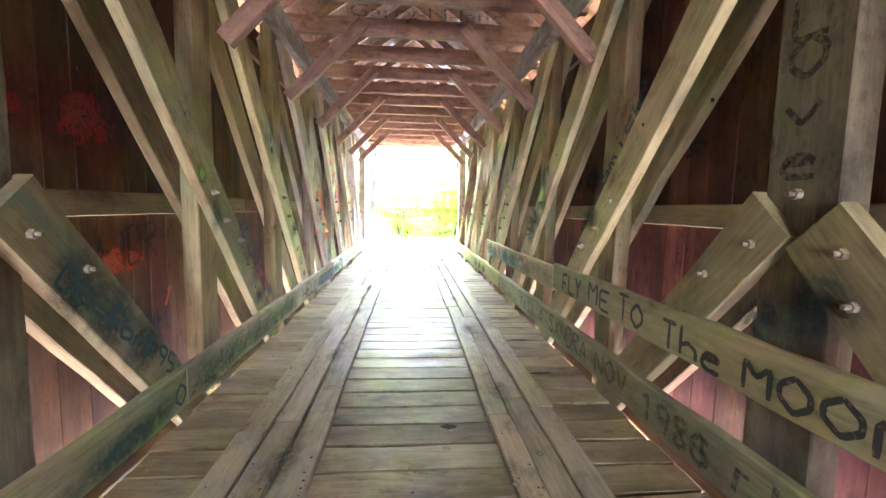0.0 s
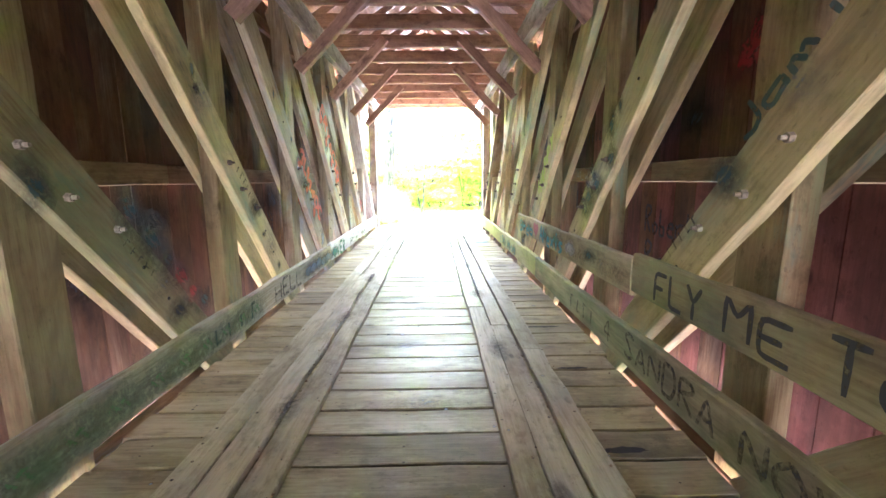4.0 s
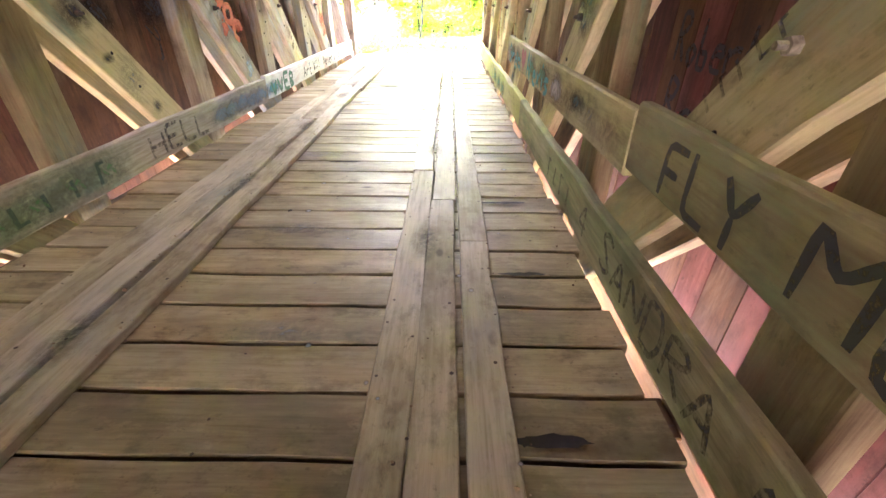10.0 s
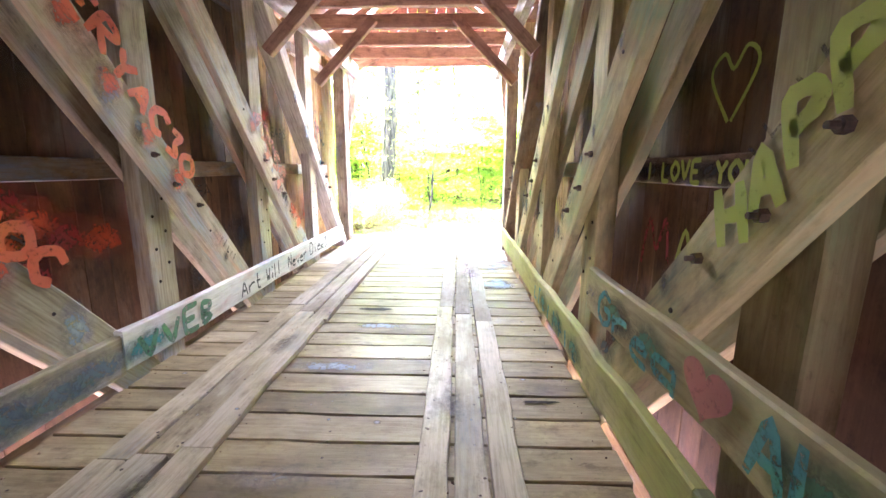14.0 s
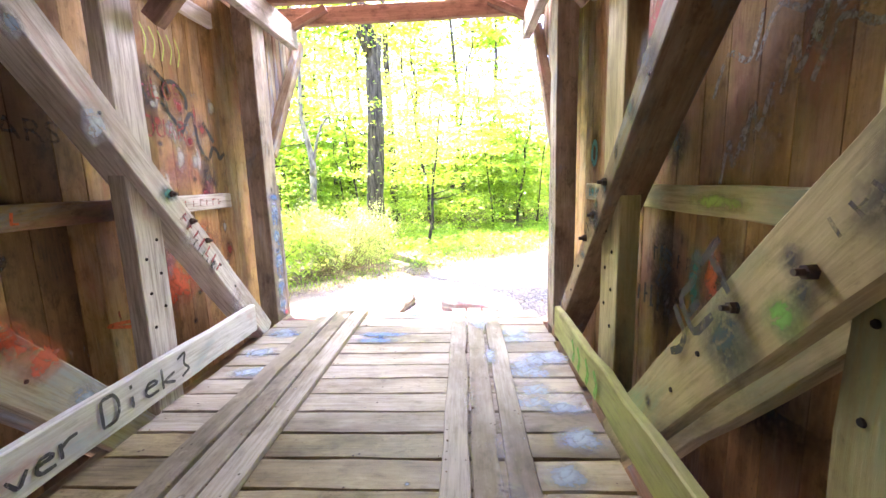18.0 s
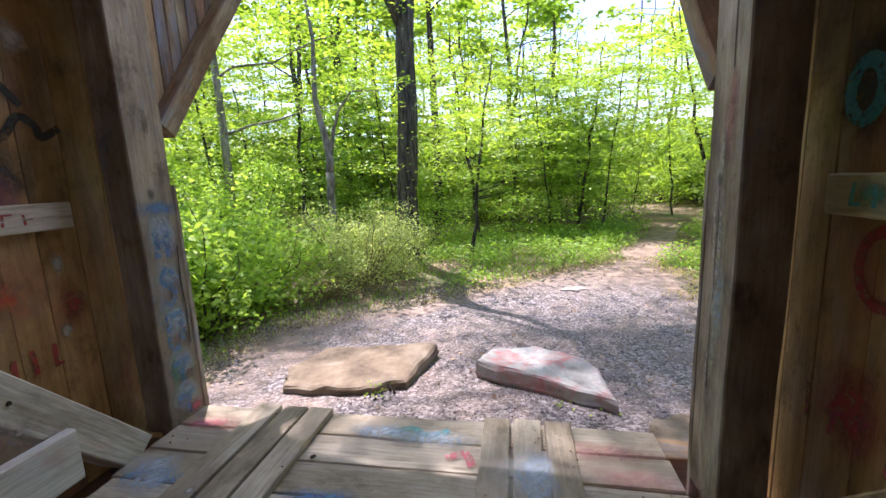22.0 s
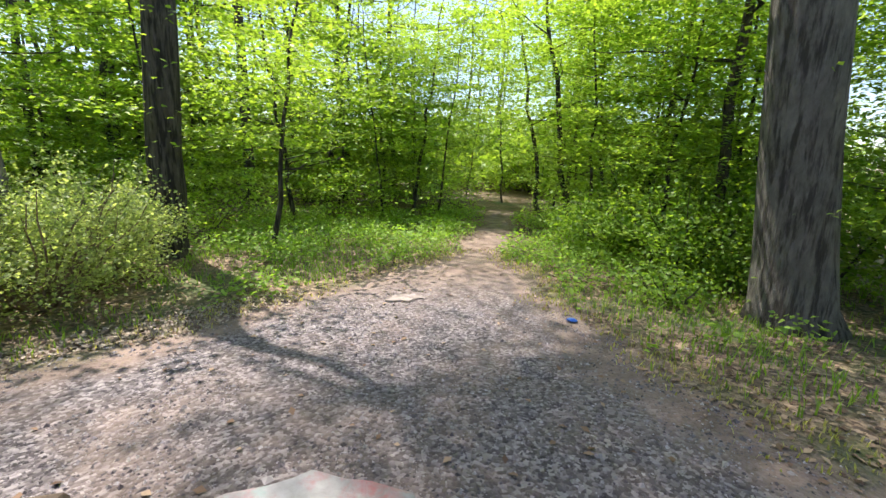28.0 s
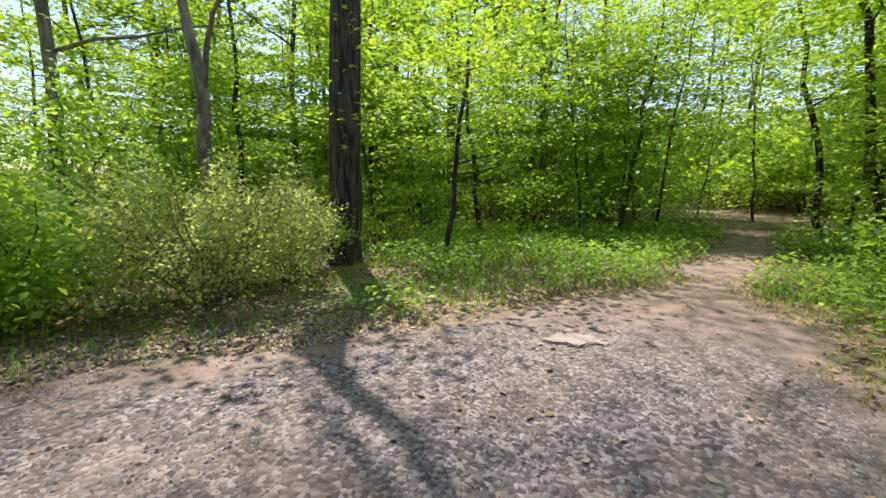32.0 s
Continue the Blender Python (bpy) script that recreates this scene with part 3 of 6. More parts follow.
for i, yb in enumerate(beams):
    timber("tie_beam", (-1.85, yb, BEAM_Z + 0.11), (1.85, yb, BEAM_Z + 0.11), 0.1, 0.2, (0, 0, 1), RAFTER, overhead)
for i in range(15):
    yb = 14.57 - 1.74 * i if i else 15.1
    for s in (-1, 1):
        if yb < 15:
            timber("knee_brace", (1.53 * s, yb - 0.10, 2.72), (0.62 * s, yb - 0.10, BEAM_Z + 0.12), 0.10, 0.14, (s, 0, 1), RAFTER, overhead)
        else:
            timber("knee_brace", (1.5 * s, 15.1, 3.45), (1.0 * s, 15.1, BEAM_Z + 0.16), 0.1, 0.08, (s, 0, 1), RAFTER, overhead)
roof = thing("roof", (0, YC, RIDGE_Z), "gable roof of boards on rafters, seen from below", "roof", kind="structure")
for s in (-1, 1):
    for i in range(36):
        yr = 15.3 - i * (26.5 / 35)
        timber("rafter", (2.15 * s, yr, EAVE_Z - 0.18), (0, yr, RIDGE_Z - 0.06), 0.05, 0.13, (0, 0, 1), RAFTER, roof, cuts=1)
    for j in range(9):
        f0 = (j + 0.5) / 9
        xx = (2.5 * (1 - f0)) * s
        zz = EAVE_Z - 0.26 + (RIDGE_Z + 0.03 - EAVE_Z + 0.26) * f0
        timber("roof_board", (xx, 2 * YC - 15.62, zz + 0.012 * (j % 2)), (xx, 15.62, zz + 0.012 * (j % 2)), 0.36, 0.025, (s * 0.49, 0, 0.87), RAFTER, roof, cuts=2)
# gable boards above the far openings
for d, yy in ((1, 15.32), (-1, 2 * YC - 15.32)):
    gable = thing("gable_far" if d > 0 else "gable_near", (0, yy, 3.7), "boarded gable above the portal", "gable wall", kind="structure")
    for i in range(22):
        x = -2.1 + 0.2 * i
        top = EAVE_Z - 0.25 + (RIDGE_Z - EAVE_Z + 0.2) * (1 - abs(x) / 2.4)
        if top > 3.95:
            timber("gable_board", (x, yy, 3.86), (x, yy, top), 0.195, 0.025, (0, d, 0), SIDING_RED, gable, cuts=0)

# worn spots in the deck: rotted holes, splits and nail heads
def rot(x, y, lx, ly, seed):
    bm = bmesh.new()
    v = [bm.verts.new((lx / 2 * math.cos(a) * (1 + 0.5 * noise.noise((math.cos(a) * 3 + seed, math.sin(a) * 3, seed))), ly / 2 * math.sin(a) * (1 + 0.7 * noise.noise((seed, math.cos(a) * 4, math.sin(a) * 4))), 0)) for a in [2 * math.pi * q / 26 for q in range(26)]]
    bm.faces.new(v)
    part("rotted_hole", bm, DARK, floor, "dark rotted split in a plank", Matrix.Translation((x, y, 0.003)))


for k, (x, yy, lx, ly) in enumerate(((1.10, 3.83, 0.24, 0.05), (0.24, 2.98, 0.11, 0.06), (-0.15, 9.96, 0.34, 0.08), (1.15, 5.6, 0.3, 0.035), (-0.1, 6.4, 0.26, 0.03), (1.2, 8.3, 0.22, 0.03), (1.15, 4.75, 0.24, 0.03), (-0.45, 13.98, 0.035, 0.035), (-0.25, 5.45, 0.03, 0.03))):
    rot(x, yy, lx, ly, k)
bm = bmesh.new()
rng = random.Random(77)
for k in range(420):
    x = rng.choice((-1.0, -0.86, -0.69, -0.55, 0.53, 0.64, 0.80, 0.96, -1.3, 0.0, 1.25)) + rng.uniform(-0.02, 0.02)
    z = 0.0475 if 0.5 < abs(x) < 1.03 else 0.003
    bmesh.ops.create_circle(bm, cap_ends=True, segments=6, radius=rng.uniform(0.005, 0.009), matrix=Matrix.Translation((x, rng.uniform(0, 14.3), z)))
nails = part("nail_heads", bm, RUST, None)
tagged(nails, "rusty nail heads sunk in the deck", "nails", kind="stuff")
# ---- ground ----
def ground_z(x, y):
    """Height of the ground: an approach sloping gently away from the deck, a gully under the bridge."""
    def step(a, b, v):
        t = min(1, max(0, (v - a) / (b - a)))
        return t * t * (3 - 2 * t)
    z = -0.46 - 0.12 * step(15.4, 18.5, y) - 0.22 * step(18.5, 34, y)
    z -= 0.35 * step(-2.5, -7, x) * step(30, 18, y) + 0.1 * step(3, 8, x) * step(30, 18, y)
    gully = step(14.35, 13.3, y) * step(-10.2, -9.2, y)
    z = z * (1 - gully) + (-3.0) * gully
    side = step(2.6, 6.0, abs(x)) * step(16.5, 12.5, y) * (1 - gully)
    z -= 1.2 * side * step(-10.5, -9, y)
    far = step(26, 62, math.hypot(x - 3, y - 18))
    z += far * 5.0 * (0.5 + 0.5 * noise.noise((x * 0.03, y * 0.03, 3.0)))
    z += 0.035 * noise.noise((x * 0.7, y * 0.7, 0)) + 0.012 * noise.noise((x * 3, y * 3, 2))
    return z


def axis(lo, hi, fine_lo, fine_hi, fine, coarse):
    v, out = lo, []
    while v < hi:
        out.append(v)
        v += fine if fine_lo <= v < fine_hi else coarse
    return out + [hi]


xs = [-400, -150, -80] + axis(-50, 50, -8, 9, 0.16, 1.6) + [80, 150, 400]
ys = [-400, -150, -60] + axis(-30, 90, 13.2, 26, 0.16, 1.4) + [120, 180, 400]
verts = [(x, y, ground_z(x, y)) for y in ys for x in xs]
nx = len(xs)
faces = [(j * nx + i, j * nx + i + 1, (j + 1) * nx + i + 1, (j + 1) * nx + i) for j in range(len(ys) - 1) for i in range(nx - 1)]
g = Nodes("gravel_and_forest_soil")
pos = g.put("TexCoord").outputs["Object"]
sep = g.put("SeparateXYZ", Vector=pos)
X, Y = sep.outputs["X"], sep.outputs["Y"]
warp = g.math("MULTIPLY", g.math("SUBTRACT", g.noise(pos, 0.9, 4, 0.6), 0.5), 1.3)
# gravel apron in front of the bridge, narrowing to a footpath that bends to the right
bend = g.math("SUBTRACT", g.math("MULTIPLY", g.math("MAXIMUM", g.math("SUBTRACT", Y, 17.3), 0.0), 0.60), g.math("MULTIPLY", g.math("MAXIMUM", g.math("SUBTRACT", Y, 21.5), 0.0), 0.16))
width = g.math("MAXIMUM", g.math("SUBTRACT", 3.3, g.math("MULTIPLY", g.math("MAXIMUM", g.math("SUBTRACT", Y, 17.2), 0.0), 0.58)), 0.55)
off = g.math("SUBTRACT", g.math("ABSOLUTE", g.math("SUBTRACT", X, g.math("ADD", bend, 0.55))), width)
edge = g.math("ADD", off, warp)
end = g.ramp(g.math("SUBTRACT", Y, 30.5), [(0.0, grey(1.0)), (1.0, grey(0.0))])
bare = g.ramp(g.math("ADD", g.math("MULTIPLY", edge, 0.5), 0.5), [(0.40, grey(1.0)), (0.62, grey(0.0))])
stones = g.put("TexVoronoi", Vector=pos, Scale=38.0)
stone_col = g.ramp(g.put("SeparateColor", Color=stones.outputs["Color"]).outputs[0], [(0.0, (0.05, 0.043, 0.046)), (0.55, (0.155, 0.135, 0.138)), (1.0, (0.34, 0.31, 0.31))])
dirt = g.ramp(g.noise(pos, 3.0, 6, 0.65), [(0.3, (0.15, 0.105, 0.083)), (0.7, (0.35, 0.265, 0.215))])
far_dirt = g.ramp(g.math("MULTIPLY", g.math("SUBTRACT", Y, 19.0), 0.5), [(0.0, grey(0.0)), (1.0, grey(1.0))])
patch = g.ramp(g.noise(pos, 1.3, 5, 0.6), [(0.42, grey(0.0)), (0.6, grey(1.0))])
rim = g.ramp(g.math("ADD", g.math("MULTIPLY", edge, 0.5), 1.0), [(0.55, grey(0.0)), (0.80, grey(0.9))])
leftward = g.ramp(g.math("MULTIPLY", g.math("ADD", X, 3.2), 0.25), [(0.2, grey(0.85)), (0.8, grey(0.34))])
cover = g.math("MAXIMUM", g.math("MAXIMUM", g.math("MULTIPLY", patch, leftward), rim), far_dirt)
gravel = g.mix(cover, stone_col, dirt)
litter = g.put("TexVoronoi", Vector=pos, Scale=24.0)
soil = g.ramp(g.put("SeparateColor", Color=litter.outputs["Color"]).outputs[0], [(0.0, (0.065, 0.044, 0.03)), (0.5, (0.19, 0.13, 0.085)), (1.0, (0.40, 0.29, 0.195))])
moss = g.mix(g.ramp(g.noise(pos, 0.8, 5, 0.6), [(0.45, grey(0.0)), (0.65, grey(0.8))]), soil, (0.055, 0.10, 0.022))
col = g.mix(g.math("MULTIPLY", bare, end), moss, gravel)
hgt = g.math("ADD", g.math("MULTIPLY", stones.outputs["Distance"], -0.8), g.noise(pos, 14, 5, 0.6))
GROUND = g.finish(col, 0.9, hgt, 0.8, 0.02)
me = bpy.data.meshes.new("ground")
me.from_pydata(verts, [], faces)
me.materials.append(GROUND)
me.shade_smooth()
tagged(new("ground", me), "gravel apron and brown forest floor with a dirt path", "ground", kind="structure")

# ---- stone abutment under the deck's end ----
s = Nodes("rough_stone")
sp = s.coords()
STONE = s.finish(s.ramp(s.noise(sp, 3.5, 7, 0.65), [(0.3, (0.16, 0.13, 0.11)), (0.5, (0.34, 0.29, 0.26)), (0.7, (0.46, 0.42, 0.40))]), 0.85, s.noise(sp, 18, 6, 0.7), 0.6, 0.02)


def slab(name, outline, base_z, thick, label, tilt=(0, 0), seed=0, material=None, cat="rock"):
    """A broken flat rock: an outline in plan, layered and rough on its sides."""
    rng = random.Random(seed)
    cx = sum(p[0] for p in outline) / len(outline)
    cy = sum(p[1] for p in outline) / len(outline)
    dense = []
    for (x0, y0), (x1, y1) in zip(outline, outline[1:] + outline[:1]):
        for k in range(5):
            f = k / 5
            j = 0.012 if k == 0 else 0.022
            dense.append((x0 + (x1 - x0) * f - cx + rng.uniform(-j, j), y0 + (y1 - y0) * f - cy + rng.uniform(-j, j)))
    bm = bmesh.new()
    rings = []
    for h, inset in ((-0.06, 0.97), (0.22, 1.0), (0.3, 0.965), (0.55, 1.01), (0.62, 0.98), (0.84, 0.99), (0.96, 0.955), (1.03, 0.89)):
        rings.append([bm.verts.new((x * inset + rng.uniform(-0.008, 0.008), y * inset + rng.uniform(-0.008, 0.008), h * thick + x * tilt[0] * max(h, 0) + y * tilt[1] * max(h, 0) + rng.uniform(-0.006, 0.006))) for x, y in dense])
    n = len(dense)
    for sc in (0.72, 0.4):
        rings.append([bm.verts.new((x * sc, y * sc, thick * 1.0 + x * sc * tilt[0] + y * sc * tilt[1] + 0.025 * noise.noise((x * 4, y * 4, seed)))) for x, y in dense])
    for r0, r1 in zip(rings, rings[1:]):
        for k in range(n):
            bm.faces.new((r0[k], r0[(k + 1) % n], r1[(k + 1) % n], r1[k]))
    c = bm.verts.new((0, 0, thick))
    for k in range(n):
        bm.faces.new((rings[-1][k], rings[-1][(k + 1) % n], c))
    bm.faces.new(rings[0][::-1])
    bmesh.ops.recalc_face_normals(bm, faces=bm.faces)
    ob = part(name, bm, material or STONE, None, label, Matrix.Translation((cx, cy, base_z)))
    return tagged(ob, label, cat)


st = Nodes("tan_rock")
sq = st.coords()
STONE_TAN = st.finish(st.ramp(st.noise(sq, 3.0, 7, 0.65), [(0.3, (0.085, 0.06, 0.04)), (0.5, (0.18, 0.135, 0.092)), (0.7, (0.28, 0.23, 0.175))]), 0.85, st.noise(sq, 16, 6, 0.7), 0.6, 0.02)
sr = Nodes("grey_rock_with_red_paint")
sq = sr.coords()
rock = sr.ramp(sr.noise(sq, 3.2, 7, 0.65), [(0.3, (0.20, 0.19, 0.18)), (0.5, (0.36, 0.35, 0.34)), (0.7, (0.48, 0.48, 0.48))])
rock = sr.mix(sr.ramp(sr.noise(sq, 2.6, 5, 0.7), [(0.47, grey(0.0)), (0.60, grey(0.7))]), rock, (0.45, 0.11, 0.11))
rock = sr.mix(sr.ramp(sr.noise(sr.put("Mapping", Vector=sq, Location=(4, 1, 2)).outputs[0], 3.4, 5, 0.7), [(0.56, grey(0.0)), (0.7, grey(0.5))]), rock, (0.25, 0.42, 0.40))
STONE_RED = sr.finish(rock, 0.8, sr.noise(sq, 16, 6, 0.7), 0.5, 0.02)
slab("flat_rock", [(-1.55, 15.42), (-0.8, 15.44), (-0.36, 15.6), (-0.2, 16.42), (-0.8, 16.36), (-1.5, 16.25), (-1.72, 15.8)], -0.54, 0.185, "tan flat rock slab lying in the gravel", (0.02, 0.05), 3, STONE_TAN)
slab("flat_rock", [(0.27, 15.92), (0.85, 15.66), (1.52, 15.36), (1.47, 15.9), (1.36, 16.15), (0.86, 16.36), (0.38, 16.2)], -0.57, 0.26, "grey flat rock slab with smears of red paint", (-0.04, 0.03), 8, STONE_RED)
slab("small_rock", [(1.45, 19.58), (1.75, 19.5), (2.0, 19.62), (1.9, 19.75), (1.6, 19.78)], -0.64, 0.09, "small flat pale rock on the path", seed=4, material=STONE)

# ---- trees ----
b = Nodes("dark_furrowed_bark")
bp = b.coords((1, 1, 0.22))
furrows = b.noise(b.coords((1, 1, 0.10)), 17, 4, 0.6)
bark_col = b.ramp(b.noise(bp, 11, 6, 0.7), [(0.3, (0.05, 0.042, 0.036)), (0.55, (0.10, 0.085, 0.072)), (0.75, (0.19, 0.17, 0.15))])
bark_col = b.mix(b.ramp(furrows, [(0.42, grey(0.9)), (0.53, grey(0.0))]), bark_col, (0.016, 0.013, 0.011))
BARK = b.finish(bark_col, 0.92, b.math("ADD", b.math("MULTIPLY", furrows, 2.2), b.noise(bp, 30, 5, 0.7)), 1.0, 0.05)


def leaf_material(name, dark, light, glow):
    n = Nodes(name)
    r = n.put("NewGeometry").outputs["Random Per Island"]
    big = n.noise(n.coords((1, 1, 1)), 0.7, 3)
    col = n.ramp(n.math("ADD", n.math("MULTIPLY", r, 0.6), n.math("MULTIPLY", big, 0.4)), [(0.15, dark), (0.85, light)])
    n.finish(col, 0.5)
    n.bsdf.inputs["Specular IOR Level"].default_value = 0.18
    tr = n.put("BsdfTranslucent")
    n.set(tr.inputs["Color"], n.mix(1.0, col, glow, "MULTIPLY"))
    ad = n.put("AddShader")
    n.t.links.new(n.bsdf.outputs[0], ad.inputs[0])
    n.t.links.new(tr.outputs[0], ad.inputs[1])
    n.t.links.new(ad.outputs[0], n.out.inputs["Surface"])
    return n.m


LEAF = leaf_material("spring_leaves", (0.050, 0.100, 0.013), (0.164, 0.232, 0.044), (2.05, 1.92, 0.74))
# darker green leaf; on the right-hand bushes it puts shade into the colour
LEAF_DEEP = leaf_material("deep_green_leaves", (0.040, 0.085, 0.014), (0.118, 0.185, 0.030), (1.95, 1.88, 0.62))
LEAF_GREY = leaf_material("olive_shrub_leaves", (0.055, 0.085, 0.028), (0.285, 0.325, 0.14), (1.7, 1.68, 0.85))
# leaf green lightened in colour to look sunlit; left bushes and undergrowth use it
LEAF_LIT = leaf_material("sun_lightened_leaves", (0.078, 0.14, 0.022), (0.225, 0.305, 0.075), (1.9, 1.85, 0.8))
GRASS = leaf_material("grass", (0.055, 0.11, 0.020), (0.165, 0.25, 0.045), (1.5, 1.55, 0.5))

nrng = np.random.default_rng(7)


def leaf_mesh(name, centres, size, material, flat=0.27):
    """Many small folded leaves, one island each, at the given points."""
    n = len(centres)
    c = np.asarray(centres)
    yaw = nrng.uniform(0, 2 * np.pi, n)
    s = size * nrng.uniform(0.65, 1.25, n)
    d = np.stack([np.cos(yaw), np.sin(yaw), nrng.normal(-0.15, flat, n)], 1)
    d /= np.linalg.norm(d, axis=1)[:, None]
    up = np.stack([nrng.normal(0, flat, n), nrng.normal(0, flat, n), np.ones(n)], 1)
    w = np.cross(d, up)
    w /= np.linalg.norm(w, axis=1)[:, None] + 1e-9
    nn = np.cross(w, d)
    s = s[:, None]
    p0 = c - d * s * 0.5
    p2 = c + d * s * 0.5
    p1 = c + w * s * 0.33 + nn * s * 0.1
    p3 = c - w * s * 0.33 + nn * s * 0.1
    v = np.stack([p0, p1, p2, p3], 1).reshape(-1, 3)
    i = np.arange(n)[:, None] * 4
    tri = np.concatenate([i + [0, 1, 2], i + [0, 2, 3]], 1).reshape(-1, 3)
    me = bpy.data.meshes.new(name)
    me.vertices.add(len(v))
    me.vertices.foreach_set("co", v.astype(np.float32).ravel())
    me.loops.add(len(tri) * 3)
    me.loops.foreach_set("vertex_index", tri.astype(np.int32).ravel())
    me.polygons.add(len(tri))
    me.polygons.foreach_set("loop_start", np.arange(len(tri), dtype=np.int32) * 3)
    me.update(calc_edges=True)
    me.materials.append(material)
    return me


def sprays(n_sprays, leaves, centre, radius, flat=0.10, spread=0.5):
    """Leaf points gathered in flat, layered sprays inside an uneven crown."""
    out = []
    for k in range(n_sprays):
        while True:
            p = nrng.uniform(-1, 1, 3)
            if 0.15 < np.linalg.norm(p) < 1:
                break
        p = np.asarray(centre) + p * np.asarray(radius) * (0.85 + 0.3 * nrng.random())
        m = int(leaves * nrng.uniform(0.4, 1.5))
        q = nrng.normal(0, 1, (m, 3)) * np.array([spread, spread, spread * flat])
        a = nrng.uniform(0, 2 * np.pi)
        q[:, 2] += 0.22 * (q[:, 0] * math.cos(a) + q[:, 1] * math.sin(a)) * nrng.uniform(-1, 0.3)
        out.append(p + q)
    return np.concatenate(out)


def limb_points(a, b, wobble, n, rng):
    a, b = Vector(a), Vector(b)
    return [a.lerp(b, i / n) + Vector((rng.uniform(-1, 1), rng.uniform(-1, 1), rng.uniform(-0.4, 0.4))) * (wobble if 0 < i < n else 0) for i in range(n + 1)]


def tree(name, x, y, r, h, top, crown, label, seed, leaf=LEAF, sides=10, limbs=6, limb_from=0.3, furrow=0.0, size=0.115, cat="tree", group="", bark=None, taper=0.75):
    """A tapered trunk from the ground towards top (offset), limbs, and a crown of leaf sprays: crown = list of (centre, radius, sprays, leaves)."""
    rng = random.Random(seed)
    z0 = ground_z(x, y) - 0.15
    t = thing(name, (x, y, z0), label, cat, group)
    base = Vector((x, y, z0))
    tip = base + Vector((top[0], top[1], h))
    n = 10
    pts = limb_points(base, tip, 0.012 * h if r < 0.2 else 0.03, n, rng)
    rad = [r * (1.0 - taper * i / n) for i in range(n + 1)]
    if r > 0.2:
        pts.insert(1, pts[0].lerp(pts[1], 0.16))
        pts.insert(2, pts[0].lerp(pts[2], 0.45))
        rad = [r * 1.55, r * 1.15, r * 1.02] + rad[1:]
    bm = rod_mesh(pts, rad, sides)
    if furrow:
        for v in bm.verts:
            c = min(pts, key=lambda p: (p - v.co).length)
            o = (v.co - c)
            o.z = 0
            if o.length > 0:
                v.co += o.normalized() * furrow * noise.noise((v.co.x * 9, v.co.y * 9, v.co.z * 0.8))
    part("trunk", bm, bark or BARK, t, smooth=True)
    for i in range(limbs):
        f = limb_from + (0.95 - limb_from) * (i + rng.random()) / limbs
        k = min(len(pts) - 2, int(f * (len(pts) - 1)))
        a = pts[k].lerp(pts[k + 1], rng.random())
        ang = rng.uniform(0, 2 * math.pi)
        ln = h * rng.uniform(0.14, 0.30)
        e = a + Vector((math.cos(ang) * ln, math.sin(ang) * ln, ln * rng.uniform(0.02, 0.4)))
        part("limb", rod_mesh(limb_points(a, e, ln * 0.06, 5, rng), [max(0.012, rad[k] * 0.4) * (1 - 0.8 * q / 5) for q in range(6)], 6), bark or BARK, t, smooth=True)
    pts_all = [sprays(ns, lv, (c[0], c[1], z0 + c[2]), rr) for c, rr, ns, lv in crown]
    if pts_all:
        part("crown", leaf_mesh("crown", np.concatenate(pts_all), size, leaf), None, t)
    return t


BARK_PALE = Nodes("pale_smooth_bark")
BARK_PALE = BARK_PALE.finish(BARK_PALE.ramp(BARK_PALE.noise(BARK_PALE.coords((1, 1, 0.4)), 9, 6, 0.65), [(0.35, (0.09, 0.08, 0.065)), (0.6, (0.26, 0.235, 0.20)), (0.75, (0.38, 0.36, 0.32))]), 0.85)


BARK_TWIG = Nodes("brown_twig_bark")
BARK_TWIG = BARK_TWIG.finish(BARK_TWIG.ramp(BARK_TWIG.noise(BARK_TWIG.coords(), 12, 4, 0.6), [(0.35, (0.13, 0.085, 0.055)), (0.7, (0.30, 0.23, 0.17))]), 0.9)
bg = Nodes("grey_furrowed_bark")
bq = bg.coords((1, 1, 0.13))
plate = bg.noise(bq, 13, 5, 0.62)
col = bg.ramp(bg.noise(bg.coords((1, 1, 0.5)), 7, 6, 0.7), [(0.3, (0.11, 0.10, 0.085)), (0.7, (0.27, 0.255, 0.225))])
col = bg.mix(bg.ramp(plate, [(0.40, grey(0.85)), (0.52, grey(0.0))]), col, (0.035, 0.03, 0.025))
BARK_GREY = bg.finish(col, 0.92, bg.math("ADD", bg.math("MULTIPLY", plate, 2.0), bg.noise(bq, 40, 5, 0.7)), 1.0, 0.05)


def path_x(y):
    return 0.55 + 0.60 * max(y - 17.3, 0) - 0.16 * max(y - 21.5, 0)


# the high crown clumps, out of view, are placed to shade gravel and path
tall = tree("tree", -2.15, 22.5, 0.29, 6.6, (0.27, 0.05), [((-1.7, 21.9, 6.4), (1.2, 1.0, 1.6), 9, 40), ((-2.1, 22.1, 2.6), (0.9, 0.5, 0.9), 7, 26), ((-4.6, 20.9, 20.0), (3.0, 1.2, 0.8), 50, 80), ((-2.6, 24.2, 20.6), (2.6, 1.9, 1.0), 62, 80), ((-7.2, 24.9, 20.6), (1.7, 1.2, 0.8), 30, 80), ((-1.3, 24.9, 20.0), (2.9, 1.6, 1.0), 58, 80), ((0.3, 26.6, 14.5), (2.6, 1.8, 1.0), 26, 70), ((2.0, 25.2, 13.5), (1.8, 1.6, 0.9), 10, 70), ((-2, 22.5, 25), (5, 5, 3), 40, 60)], "tall tree with dark furrowed bark, forked high up", 1, limbs=0, furrow=0.03, sides=28, taper=0.28)
